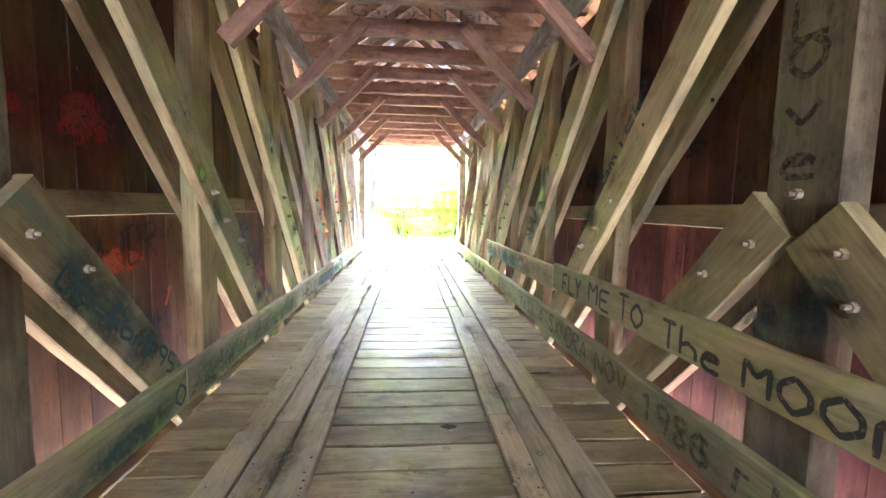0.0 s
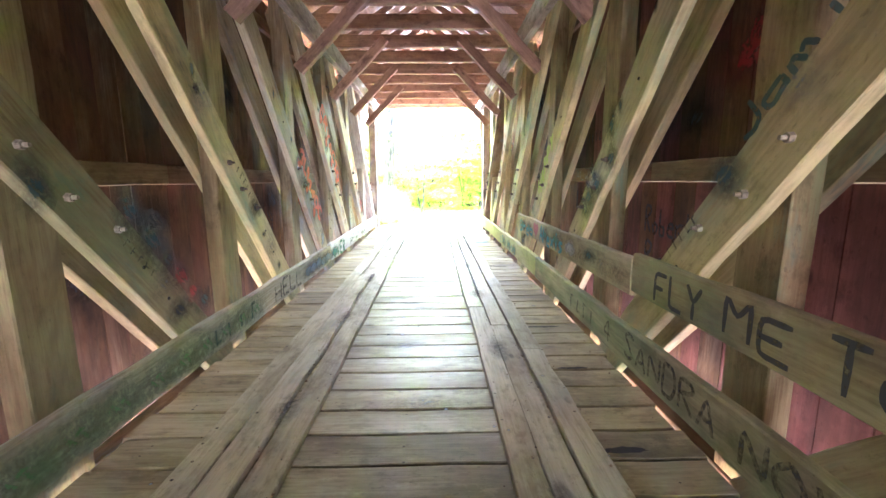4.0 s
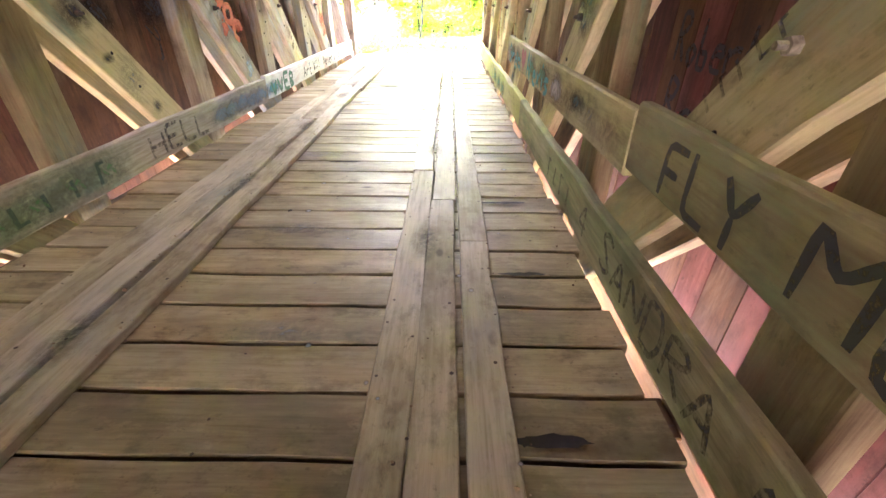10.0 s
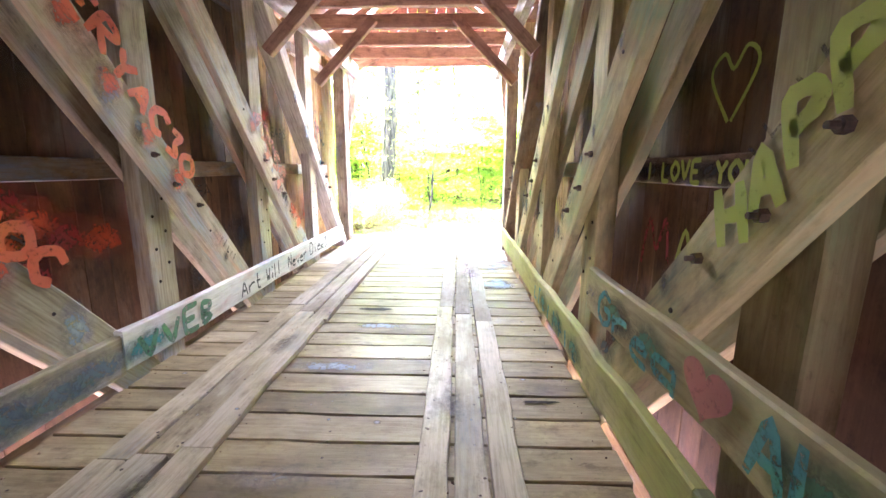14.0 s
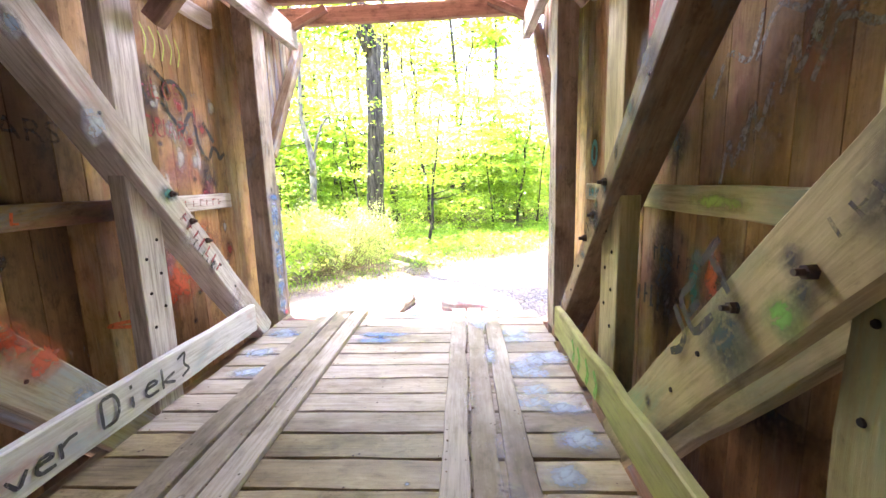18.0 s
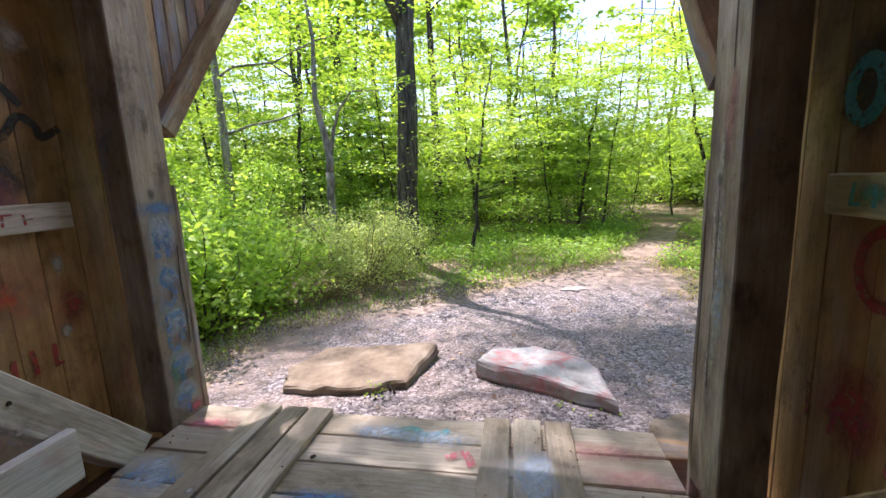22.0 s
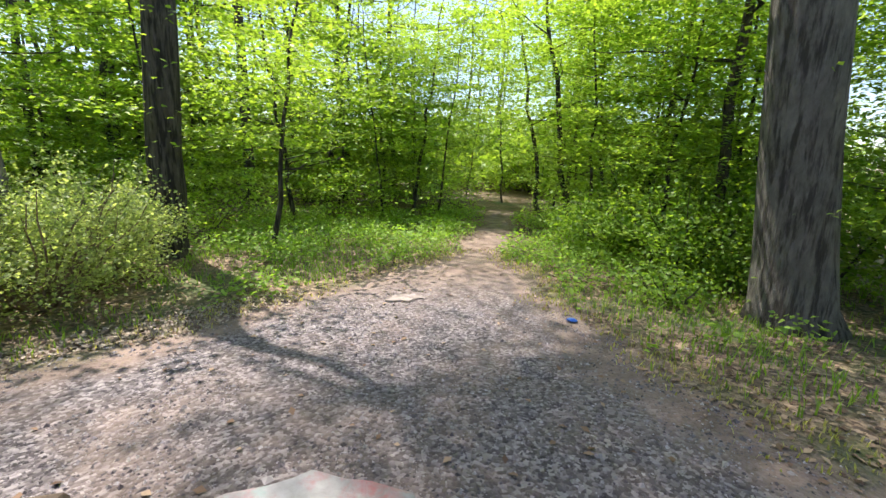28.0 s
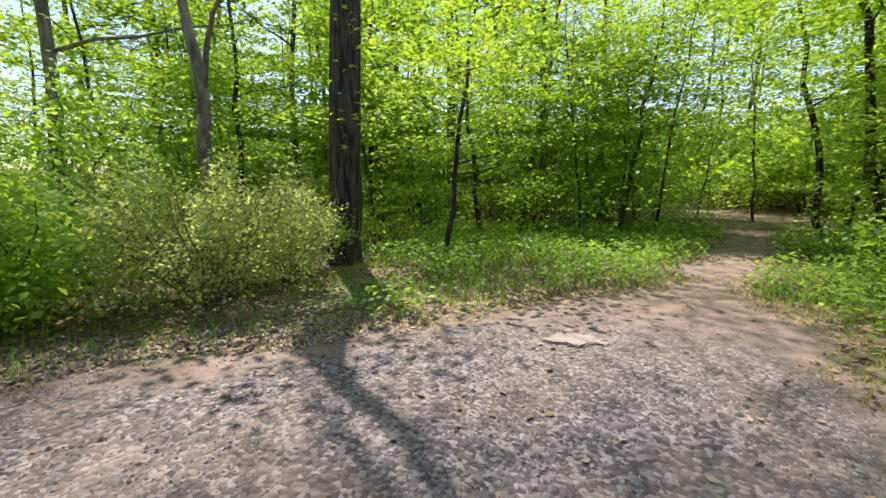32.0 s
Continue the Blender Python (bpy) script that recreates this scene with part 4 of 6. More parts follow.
zt = ground_z(-2.05, 22.5) - 0.15
# upper stems, mostly out of view, are bent to cast a forked shadow
for stem in ([(-1.92, 22.53, 5.9), (-2.34, 22.3, 7.0), (-2.60, 22.2, 8.6), (-2.42, 22.3, 10.0), (-2.33, 22.35, 11.0), (-2.1, 22.5, 12.3), (-2.0, 22.6, 16.0), (-2.4, 22.9, 25.0)], [(-1.88, 22.53, 6.3), (-2.16, 22.38, 7.4), (-2.36, 22.32, 8.7), (-2.41, 22.31, 9.9)]):
    part("upper_stem", rod_mesh([(x, y, zt + z) for x, y, z in stem], [0.19 - 0.16 * k / 7 if len(stem) > 4 else 0.13 - 0.01 * k for k in range(len(stem))], 12), BARK, tall, smooth=True)
for k in range(12):
    a, z = k * 2.4, 14 + 0.8 * k
    part("limb", rod_mesh([(-2.1, 22.6, zt + z), (-2.1 + 1.4 * math.cos(a), 22.6 + 1.4 * math.sin(a), zt + z + 0.9), (-2.1 + 3.2 * math.cos(a), 22.6 + 3.2 * math.sin(a), zt + z + 1.4)], [0.07, 0.05, 0.015], 6), BARK, tall, smooth=True)
tree("tree", 6.5, 18.4, 0.40, 24, (-3.4, 0.6), [((6.0, 18.6, 18), (6, 6, 5), 60, 60), ((5.2, 19.2, 6.0), (2.6, 2.2, 1.6), 44, 70)], "massive old tree with grey furrowed bark", 2, bark=BARK_GREY, limbs=9, limb_from=0.42, furrow=0.035, sides=32)
pale = tree("tree", -3.5, 21.0, 0.105, 2.6, (0.04, 0.0), [((-3.7, 21.2, 5.8), (1.8, 1.5, 1.5), 15, 70), ((-2.6, 20.9, 4.4), (0.9, 0.7, 0.4), 7, 60)], "crooked young tree with pale bark, forked at head height", 3, limbs=0, bark=BARK_PALE, taper=0.1)
zp = ground_z(-3.5, 21.0) - 0.15
for stem, r0 in (([(-3.46, 21.0, 2.55), (-3.44, 21.0, 2.85), (-3.50, 21.0, 3.3), (-3.60, 21.0, 3.75), (-3.67, 21.0, 4.2), (-3.64, 21.0, 4.7), (-3.62, 21.05, 5.4), (-3.8, 21.2, 6.4), (-3.7, 21.3, 8.5)], 0.098), ([(-3.44, 21.0, 2.75), (-3.31, 21.0, 3.4), (-3.15, 21.0, 3.85), (-2.80, 20.95, 4.25), (-2.16, 20.9, 4.2)], 0.05)):
    part("upper_stem", rod_mesh([(x, y, zp + z) for x, y, z in stem], [r0 * (1 - 0.75 * k / (len(stem) - 1)) for k in range(len(stem))], 9), BARK_PALE, pale, smooth=True)
tree("tree", -5.4, 20.4, 0.11, 11, (-0.5, 0.3), [((-5.6, 20.6, 5.2), (2.0, 1.9, 2.2), 11, 60)], "young tree with pale bark among bushes", 13, limbs=7, bark=BARK_PALE)
tree("tree", 7.5, 20.8, 0.11, 11, (0.3, 0.4), [((7.5, 21, 5.2), (2.6, 2.4, 3.6), 110, 80)], "thin dark tree beside the path", 4, leaf=LEAF_DEEP)
tree("tree", 7.5, 26.0, 0.10, 9, (-1.6, 0.2), [((6.8, 26, 5.0), (2.8, 2.5, 2.6), 90, 80)], "leaning young tree over the path", 5)
tree("tree", 7.7, 28.4, 0.09, 8, (-1.3, 0.6), [((7.0, 28.4, 5.0), (2.6, 2.2, 2.0), 70, 80)], "leaning young tree over the path", 15)
tree("tree", -3.45, 34.5, 0.24, 20, (-0.3, 0), [((-3.5, 34.5, 9), (4, 4, 4), 90, 80)], "tall dark tree deeper in the wood", 6, sides=14)
tree("tree", -0.2, 34.2, 0.14, 11, (1.6, 0.3), [((0.6, 34.2, 5.5), (3.2, 3, 2.6), 90, 80)], "leaning tree deeper in the wood", 7)
tree("tree", -0.6, 23.4, 0.06, 5.5, (0.7, 0.3), [((-0.2, 23.4, 3.4), (2.0, 1.6, 1.2), 46, 70)], "slim sapling with layered leaves", 8, limbs=8, limb_from=0.25)

# understorey: young trees with layered leaves
rng = random.Random(21)
spots = [(-8.2, 16.6), (-6.0, 24.5), (-9.5, 18), (-10.5, 23), (-13.5, 31.0), (-9.0, 26.5), (2.2, 31.5), (-7.5, 29), (9.2, 22.5), (10.5, 19), (9.0, 25), (12.5, 23.5), (3.8, 36), (9.5, 31), (12, 28), (-12, 28), (-1.8, 39), (8.0, 23.5), (-6.5, 36), (13.8, 18.5), (10.5, 15.5), (-13, 20), (-8, 15.2), (14, 34), (8.6, 17.2)]
for i, (x, y) in enumerate(spots):
    h = rng.uniform(5.5, 9.5)
    c = [((x, y, h * 0.30), (2.2, 2.0, h * 0.24), 40, 105), ((x, y, h * 0.68), (2.9, 2.7, h * 0.28), 46, 100)]
    tree("young_tree", x, y, rng.uniform(0.05, 0.09), h, (rng.uniform(-1, 1), rng.uniform(-0.6, 0.6)), c, "young broadleaf tree in fresh spring leaf", 100 + i, leaf=LEAF_DEEP if rng.random() < 0.35 else LEAF, sides=8, limbs=8, limb_from=0.2, group="young trees", size=0.118)


# layered young beeches that close the view behind the clearing and beside the bridge
for i, (x, y, h, z0, z1, r, n) in enumerate(((-0.6, 27.2, 6.5, 0.8, 6.0, 2.6, 80), (2.0, 28.6, 7.0, 1.0, 6.6, 2.6, 80), (-3.6, 26.6, 7.5, 0.6, 7.0, 2.4, 84), (3.4, 31.6, 8.0, 2.2, 8.0, 3.0, 60), (0.4, 31.4, 8.0, 2.0, 8.0, 3.0, 60), (-6.0, 17.9, 6.5, 0.6, 6.0, 1.6, 90), (-6.8, 16.3, 7.0, 0.5, 6.6, 1.9, 100), (-7.4, 22.6, 7.5, 0.8, 7.2, 2.3, 90), (-8.8, 19.4, 7.0, 0.8, 6.8, 2.0, 80), (6.9, 21.6, 5.0, 0.4, 4.6, 1.4, 70), (8.6, 18.6, 5.5, 0.8, 5.2, 1.5, 70), (3.9, 28.9, 7.0, 2.2, 6.8, 1.9, 60), (9.6, 27.6, 7.5, 1.4, 7.4, 2.6, 70), (7.4, 24.6, 6.5, 1.2, 6.4, 1.7, 60), (4.4, 35.5, 8.5, 1.2, 8.5, 3.2, 60), (8.6, 35.0, 8.5, 1.0, 8.5, 3.2, 60), (8.8, 21.8, 6.5, 0.8, 6.4, 1.9, 80), (10.6, 31.5, 8.0, 1.5, 8.0, 3.0, 60))):
    c = []
    for k in range(4):
        f = (k + 0.5) / 4
        c.append(((x + rng.uniform(-0.5, 0.5), y + rng.uniform(-0.5, 0.5), z0 + (z1 - z0) * f), (r * (1.0 - 0.35 * f), r * (1.0 - 0.35 * f), (z1 - z0) * 0.16), n // 4, 84))
    tree("young_beech", x, y, rng.uniform(0.04, 0.075), h, (rng.uniform(-0.9, 0.9), rng.uniform(-0.5, 0.5)), c, "young tree with bright leaves in flat layers", 150 + i, leaf=LEAF, sides=8, limbs=11, limb_from=0.15, group="young beeches", size=0.10 if y < 24 else 0.125)

# slender bare-stemmed saplings under the canopy, far side of the clearing
for i in range(9):
    x, y = rng.uniform(-6.5, 13), rng.uniform(27.5, 40)
    if abs(x - path_x(y)) < 1.3:
        x += 3.0
    h = rng.uniform(5, 8)
    tree("sapling", x, y, rng.uniform(0.035, 0.085), h, (rng.uniform(-1.2, 1.2), rng.uniform(-0.5, 0.5)), [((x, y, h * 0.62), (1.9, 1.7, h * 0.2), 15, 60)], "slender bare-stemmed sapling on brown forest floor", 500 + i, leaf=LEAF, sides=7, limbs=6, limb_from=0.25, group="saplings", size=0.15)


def shrub(name, x, y, rad, h, n_sprays, leaves, leaf, label, seed, size=0.06, group="shrubs", stems=9, clump=1.0, bark=BARK):
    rng = random.Random(seed)
    z0 = ground_z(x, y) - 0.05
    t = thing(name, (x, y, z0), label, "shrub", group)
    for i in range(stems):
        a = rng.uniform(0, 2 * math.pi)
        ln = rad * rng.uniform(0.4, 0.95)
        e = Vector((x + math.cos(a) * ln, y + math.sin(a) * ln, z0 + h * rng.uniform(0.6, 0.98)))
        part("stem", rod_mesh(limb_points((x + math.cos(a) * 0.12, y + math.sin(a) * 0.12, z0), e, 0.05 * h, 5, rng), [0.018, 0.015, 0.012, 0.010, 0.007, 0.004], 5), bark, t)
    p = sprays(n_sprays, leaves, (x, y, z0 + h * 0.55), (rad, rad, h * 0.5), 0.55, (0.16 * rad + 0.06) * clump)
    ang = np.arctan2(p[:, 1] - y, p[:, 0] - x)
    lump = 0.90 + 0.16 * np.sin(3 * ang + seed) + 0.11 * np.sin(5 * ang + 2.3 * seed + 4 * (p[:, 2] - z0) / h) + 0.10 * np.sin(9 * ang + 7 * (p[:, 2] - z0))
    keep = np.hypot(p[:, 0] - x, p[:, 1] - y) < rad * 1.05 * lump + 0.12 * nrng.normal(0, 1, len(p))
    keep &= p[:, 2] - z0 < h * (0.80 + 0.20 * np.sin(2 * ang + seed) + 0.16 * np.sin(5 * (p[:, 0] + p[:, 1]) + seed)) + 0.15 * nrng.normal(0, 1, len(p))
    p = p[keep & (p[:, 2] > z0 + 0.04)]
    part("foliage", leaf_mesh("foliage", p, size, leaf, 0.6), None, t)
    return t


shrub("shrub", -2.5, 19.9, 1.5, 1.8, 300, 90, LEAF_GREY, "dense grey-green shrub at the edge of the gravel", 1, 0.05, stems=34, clump=0.55, bark=BARK_TWIG)
shrub("shrub", -2.5, 21.2, 1.15, 1.3, 190, 80, LEAF_GREY, "twiggy grey-green shrub at the foot of the tall tree", 18, 0.055, stems=30, clump=0.55, bark=BARK_TWIG)
shrub("shrub", -4.0, 18.5, 1.4, 1.9, 130, 90, LEAF_LIT, "leafy green bush at the edge of the gravel", 2, 0.095)
shrub("shrub", -4.6, 17.3, 1.4, 1.6, 100, 95, LEAF_LIT, "bright green bush beside the bridge", 3, 0.085)
shrub("shrub", -3.7, 16.9, 1.15, 2.1, 90, 70, LEAF_LIT, "bright green bush at the gravel's edge", 4, 0.105)
shrub("shrub", -4.3, 15.6, 1.2, 2.4, 80, 70, LEAF_LIT, "bright green bush beside the bridge", 17, 0.11)
shrub("shrub", -5.6, 16.0, 1.5, 2.2, 100, 95, LEAF_LIT, "bright green bush beside the bridge", 5, 0.09)
shrub("shrub", -5.4, 19.6, 1.7, 3.3, 170, 95, LEAF_LIT, "tall bright green bush", 6, 0.09)
shrub("shrub", -7.2, 18.0, 1.9, 4.4, 150, 80, LEAF_LIT, "tall bright green bush", 7, 0.125)
shrub("shrub", 6.6, 20.4, 1.5, 1.9, 110, 100, LEAF_DEEP, "leafy green bush beside the path", 8, 0.078)
shrub("shrub", 8.4, 19.6, 1.7, 2.4, 90, 75, LEAF_DEEP, "leafy green bush behind the old tree", 9, 0.112)
shrub("shrub", 6.2, 22.4, 1.2, 1.4, 90, 90, LEAF_DEEP, "leafy green bush beside the path", 10, 0.078)
shrub("shrub", 8.0, 23.0, 1.7, 2.6, 110, 90, LEAF_DEEP, "leafy green bush beside the path", 11, 0.085)
shrub("shrub", 5.4, 19.2, 0.8, 0.6, 36, 50, LEAF_DEEP, "low leafy plant by the path", 12, 0.075)
shrub("shrub", 8.0, 17.0, 1.2, 0.9, 50, 50, LEAF_DEEP, "low leafy plants under the old tree", 13, 0.08)
shrub("shrub", -2.2, 24.2, 1.0, 0.9, 40, 50, LEAF, "low bush behind the tall tree", 14, 0.08)
shrub("shrub", 10.0, 21.0, 2.0, 3.0, 90, 75, LEAF_DEEP, "tall leafy bush in the wood", 15, 0.125)
shrub("shrub", -8.5, 24.0, 2.2, 3.0, 90, 75, LEAF, "tall leafy bush in the wood", 16, 0.125)

for k, (x, y, hh) in enumerate(((-0.55, 15.46, 0.16), (-0.66, 15.5, 0.1), (1.36, 15.36, 0.09), (1.1, 15.46, 0.08))):
    shrub("weed", x, y, 0.12, hh, 7, 12, LEAF, "small green weed sprouting from the gravel", 700 + k, 0.035, "weeds", 3)

# far wood: a few grown shapes, set out many times
far = []
for i in range(5):
    far.append(tree("forest_tree", 200 + 30 * i, 0, 0.15, 19, (0.6, 0.3), [((200 + 30 * i, 0, 5.0), (3.4, 3.4, 3.0), 20, 50), ((200 + 30 * i, 0, 12.5), (4.2, 4.2, 5.0), 26, 50)], "tall forest tree in spring leaf", 300 + i, leaf=LEAF if i != 2 else LEAF_DEEP, sides=8, limbs=6, size=0.36, group="forest trees"))
bushes = [shrub("forest_bush", 200 + 20 * i, 30, 1.9, 2.6, 40, 45, LEAF, "leafy bush in the wood", 400 + i, 0.20, "forest bushes", 6) for i in range(3)]
done = 0
for k in range(900):
    x, y = rng.uniform(-38, 42), rng.uniform(33, 66)
    if abs(x - path_x(y)) < 1.6 or done >= 46:
        continue
    done += 1
    copy_thing(far[k % 5], pose(x, y, ground_z(x, y) - 0.15, 0, 0, rng.uniform(0, 360)))
done = 0
for k in range(900):
    x, y = rng.uniform(-26, 32), rng.uniform(28, 50)
    if (abs(x - path_x(y)) < 2.4 and y < 31) or (-5 < x < 11 and y < 33) or (abs(x - path_x(y)) < 1.8 and y < 40) or done >= 60:
        continue
    done += 1
    copy_thing(bushes[k % 3], pose(x, y, ground_z(x, y) - 0.05, 0, 0, rng.uniform(0, 360)))
for k in range(70):
    x, y = rng.uniform(-34, 40), rng.uniform(40, 60)
    copy_thing(bushes[k % 3], pose(x, y, ground_z(x, y) - 0.1, 0, 0, rng.uniform(0, 360)) @ Matrix.Scale(rng.uniform(1.6, 2.6), 4))
for k, (x, y) in enumerate(((-10, 32), (-6, 37), (-14, 29), (-2.5, 42), (-17, 25), (-12, 38), (3, 41), (15, 30), (-8.5, 33.5), (-18, 36), (-14, 43), (-20, 30), (-10, 45), (-24, 40), (-16, 33))):
    copy_thing(far[k % 5], pose(x, y, ground_z(x, y) - 0.15, 0, 0, 40 * k))
for i, f in enumerate(far):
    f.matrix_basis = pose(-22 + 9 * i, 60, ground_z(-22 + 9 * i, 60) - 0.15)
for i, f in enumerate(bushes):
    f.matrix_basis = pose(-14 + 13 * i, 34, ground_z(-14 + 13 * i, 34) - 0.05)
# woods on the other bank, behind the bridge and beside it
for k in range(12):
    a = rng.uniform(0.1, math.pi - 0.1)
    d = rng.uniform(16, 26)
    x, y = math.cos(a) * d, -6 - math.sin(a) * d
    copy_thing(far[k % 5], pose(x, y, ground_z(x, y) - 0.15, 0, 0, rng.uniform(0, 360)))
for x, y in ((-13, 2), (-15, 9), (13, 3), (16, 9), (-12, -5), (13, -5)):
    copy_thing(far[int(abs(x)) % 5], pose(x, y, ground_z(x, y) - 0.15, 0, 0, rng.uniform(0, 360)))


# ---- ground cover ----
def blades(spots, size, material, name, label):
    """Grass: thin bent blades."""
    pts = np.asarray(spots)
    n = len(pts)
    yaw = nrng.uniform(0, 2 * np.pi, n)
    hgt = size * nrng.uniform(0.5, 1.3, n)
    side = np.stack([np.cos(yaw), np.sin(yaw), np.zeros(n)], 1) * 0.007
    lean = np.stack([-np.sin(yaw), np.cos(yaw), np.zeros(n)], 1) * (hgt * nrng.uniform(0.1, 0.7, n))[:, None]
    up = np.stack([np.zeros(n), np.zeros(n), hgt], 1)
    v = np.stack([pts - side, pts + side, pts + up * 0.6 + lean * 0.35 + side * 0.8, pts + up * 0.6 + lean * 0.35 - side * 0.8, pts + up + lean], 1).reshape(-1, 3)
    i = np.arange(n)[:, None] * 5
    tri = np.concatenate([i + [0, 1, 2], i + [0, 2, 3], i + [3, 2, 4]], 1).reshape(-1, 3)
    me = bpy.data.meshes.new(name)
    me.from_pydata(v.tolist(), [], tri.tolist())
    me.materials.append(material)
    tagged(new(name, me), label, "grass", kind="stuff")


def scatter(n, x0, x1, y0, y1, keep):
    out = []
    while len(out) < n:
        x, y = nrng.uniform(x0, x1), nrng.uniform(y0, y1)
        f = keep(x, y)
        if f > 0 and nrng.random() < f:
            out.append((x, y, ground_z(x, y) - 0.01))
    return out


def off_path(x, y):
    half = max(3.3 - 0.58 * max(y - 17.2, 0), 0.55)
    return abs(x - path_x(y)) - half + 1.2 * (0.5 * noise.noise((x * 0.9, y * 0.9, 5)))


grassy = lambda x, y: min(1.0, max(0.0, off_path(x, y) * 1.1)) * (1.0 if noise.noise((x * 0.5, y * 0.5, 9)) > -0.15 else 0.25)
blades(scatter(11000, -1.8, 4.5, 20.4, 29, grassy), 0.10, GRASS, "grass", "fresh green grass beside the path")
blades(scatter(9000, 3.2, 10, 16.5, 27, grassy), 0.12, GRASS, "grass", "fresh green grass under the trees")
blades(scatter(1000, -6, -1.0, 14.9, 20.5, lambda x, y: 0.6 if 0.1 < off_path(x, y) < 1.6 else 0.0), 0.10, GRASS, "grass", "thin grass along the gravel's edge")
herb = scatter(26000, -2.5, 10, 17.5, 30, lambda x, y: 1.0 if off_path(x, y) > 0.15 and (x > -0.6 or y > 22.4) and (x < 3.2 or y > 19.6 or noise.noise((x * 2, y * 2, 4)) > 0.25) and noise.noise((x * 0.6, y * 0.6, 2)) > -0.2 else 0.0)
herb = np.asarray(herb) + np.stack([np.zeros(len(herb)), np.zeros(len(herb)), nrng.uniform(0.03, 0.36, len(herb))], 1)
tagged(new("ground_herbs", leaf_mesh("ground_herbs", herb, 0.085, GRASS, 0.4)), "low leafy herbs covering the forest floor", "herbs", kind="stuff")

# brambles and seedlings under the trees behind the clearing
under_pts = np.asarray(scatter(9000, -7, 12, 25.5, 36, lambda x, y: 1.0 if abs(x - path_x(y)) > 1.2 and noise.noise((x * 0.8, y * 0.8, 6)) > 0.02 else 0.0))
under_pts = under_pts + np.stack([np.zeros(len(under_pts)), np.zeros(len(under_pts)), nrng.uniform(0.1, 1.0, len(under_pts)) ** 1.5 * 1.5], 1)
tagged(new("undergrowth", leaf_mesh("undergrowth", under_pts, 0.13, LEAF_LIT, 0.5)), "thin undergrowth of brambles and seedlings", "undergrowth", kind="stuff")

dl = Nodes("dead_leaves")
DEAD = dl.finish(dl.ramp(dl.put("NewGeometry").outputs["Random Per Island"], [(0.0, (0.09, 0.05, 0.03)), (0.5, (0.24, 0.15, 0.09)), (1.0, (0.42, 0.31, 0.21))]), 0.8)
dp = Nodes("bleached_dead_leaves")
DEAD_PALE = dp.finish(dp.ramp(dp.put("NewGeometry").outputs["Random Per Island"], [(0.0, (0.15, 0.105, 0.07)), (0.5, (0.31, 0.245, 0.175)), (1.0, (0.50, 0.43, 0.34))]), 0.85)
GRASS_DRY = leaf_material("yellowed_grass", (0.15, 0.16, 0.05), (0.34, 0.33, 0.12), (1.2, 1.15, 0.6))
fall = np.asarray(scatter(22000, -7, 11, 14.8, 30, lambda x, y: 0.9 if off_path(x, y) > -0.2 else 0.06)) + np.array([0, 0, 0.022])
tagged(new("fallen_leaves", leaf_mesh("fallen_leaves", fall, 0.06, DEAD, 0.2)), "dry brown fallen leaves", "leaf litter", kind="stuff")

strip = np.asarray(scatter(9000, -4.6, 0.4, 15.0, 22.5, lambda x, y: max(0.0, 1 - abs(off_path(x, y) - 0.25) / 0.55) if x < path_x(y) else 0.0)) + np.array([0, 0, 0.02])
tagged(new("dry_litter", leaf_mesh("dry_litter", strip, 0.045, DEAD_PALE, 0.3)), "pale dry leaves and stalks along the gravel's edge", "leaf litter", kind="stuff")
dry = scatter(2600, -4.0, 5.5, 16.0, 22.8, lambda x, y: max(0.0, 1 - abs(off_path(x, y) - 0.15) / 0.5))
blades(dry, 0.055, GRASS_DRY, "dry_grass", "yellowed grass at the gravel's edge")


def pebbles(name, spots, size, material, label, cat="gravel"):
    """Loose gravel: small angular stones."""
    p = np.asarray(spots)
    n = len(p)
    base = np.array([[1, 0, 0], [-1, 0, 0], [0, 1, 0], [0, -1, 0], [0, 0, 0.75], [0, 0, -0.75]], float)
    tri = np.array([[0, 2, 4], [2, 1, 4], [1, 3, 4], [3, 0, 4], [2, 0, 5], [1, 2, 5], [3, 1, 5], [0, 3, 5]])
    yaw = nrng.uniform(0, 6.28, n)
    s = size * nrng.lognormal(0, 0.3, n)
    v = base[None] * nrng.uniform(0.6, 1.25, (n, 6, 1)) * s[:, None, None]
    c, w = np.cos(yaw)[:, None], np.sin(yaw)[:, None]
    v = np.stack([v[:, :, 0] * c - v[:, :, 1] * w, v[:, :, 0] * w + v[:, :, 1] * c, v[:, :, 2] + nrng.uniform(-0.3, 0.3, (n, 1)) * v[:, :, 0]], 2) + p[:, None, :]
    f = (tri[None] + (np.arange(n) * 6)[:, None, None]).reshape(-1, 3)
    me = bpy.data.meshes.new(name)
    me.from_pydata(v.reshape(-1, 3).tolist(), [], f.tolist())
    me.materials.append(material)
    tagged(new(name, me), label, cat, kind="stuff")


gv = Nodes("gravel_stones")
GRAVEL = gv.finish(gv.ramp(gv.put("NewGeometry").outputs["Random Per Island"], [(0.0, (0.07, 0.06, 0.066)), (0.6, (0.20, 0.178, 0.182)), (1.0, (0.46, 0.43, 0.43))]), 0.85)
pebbles("gravel", scatter(62000, -3.0, 5.2, 15.0, 20.0, lambda x, y: (1.0 if y < 18.4 else max(0.10, 1 - (y - 18.4) / 1.6)) if off_path(x, y) < 0 and noise.noise((x * 0.8, y * 0.8, 7)) > (-0.3 if x > -0.6 else 0.0) else 0.05), 0.0155, GRAVEL, "loose grey crushed gravel")

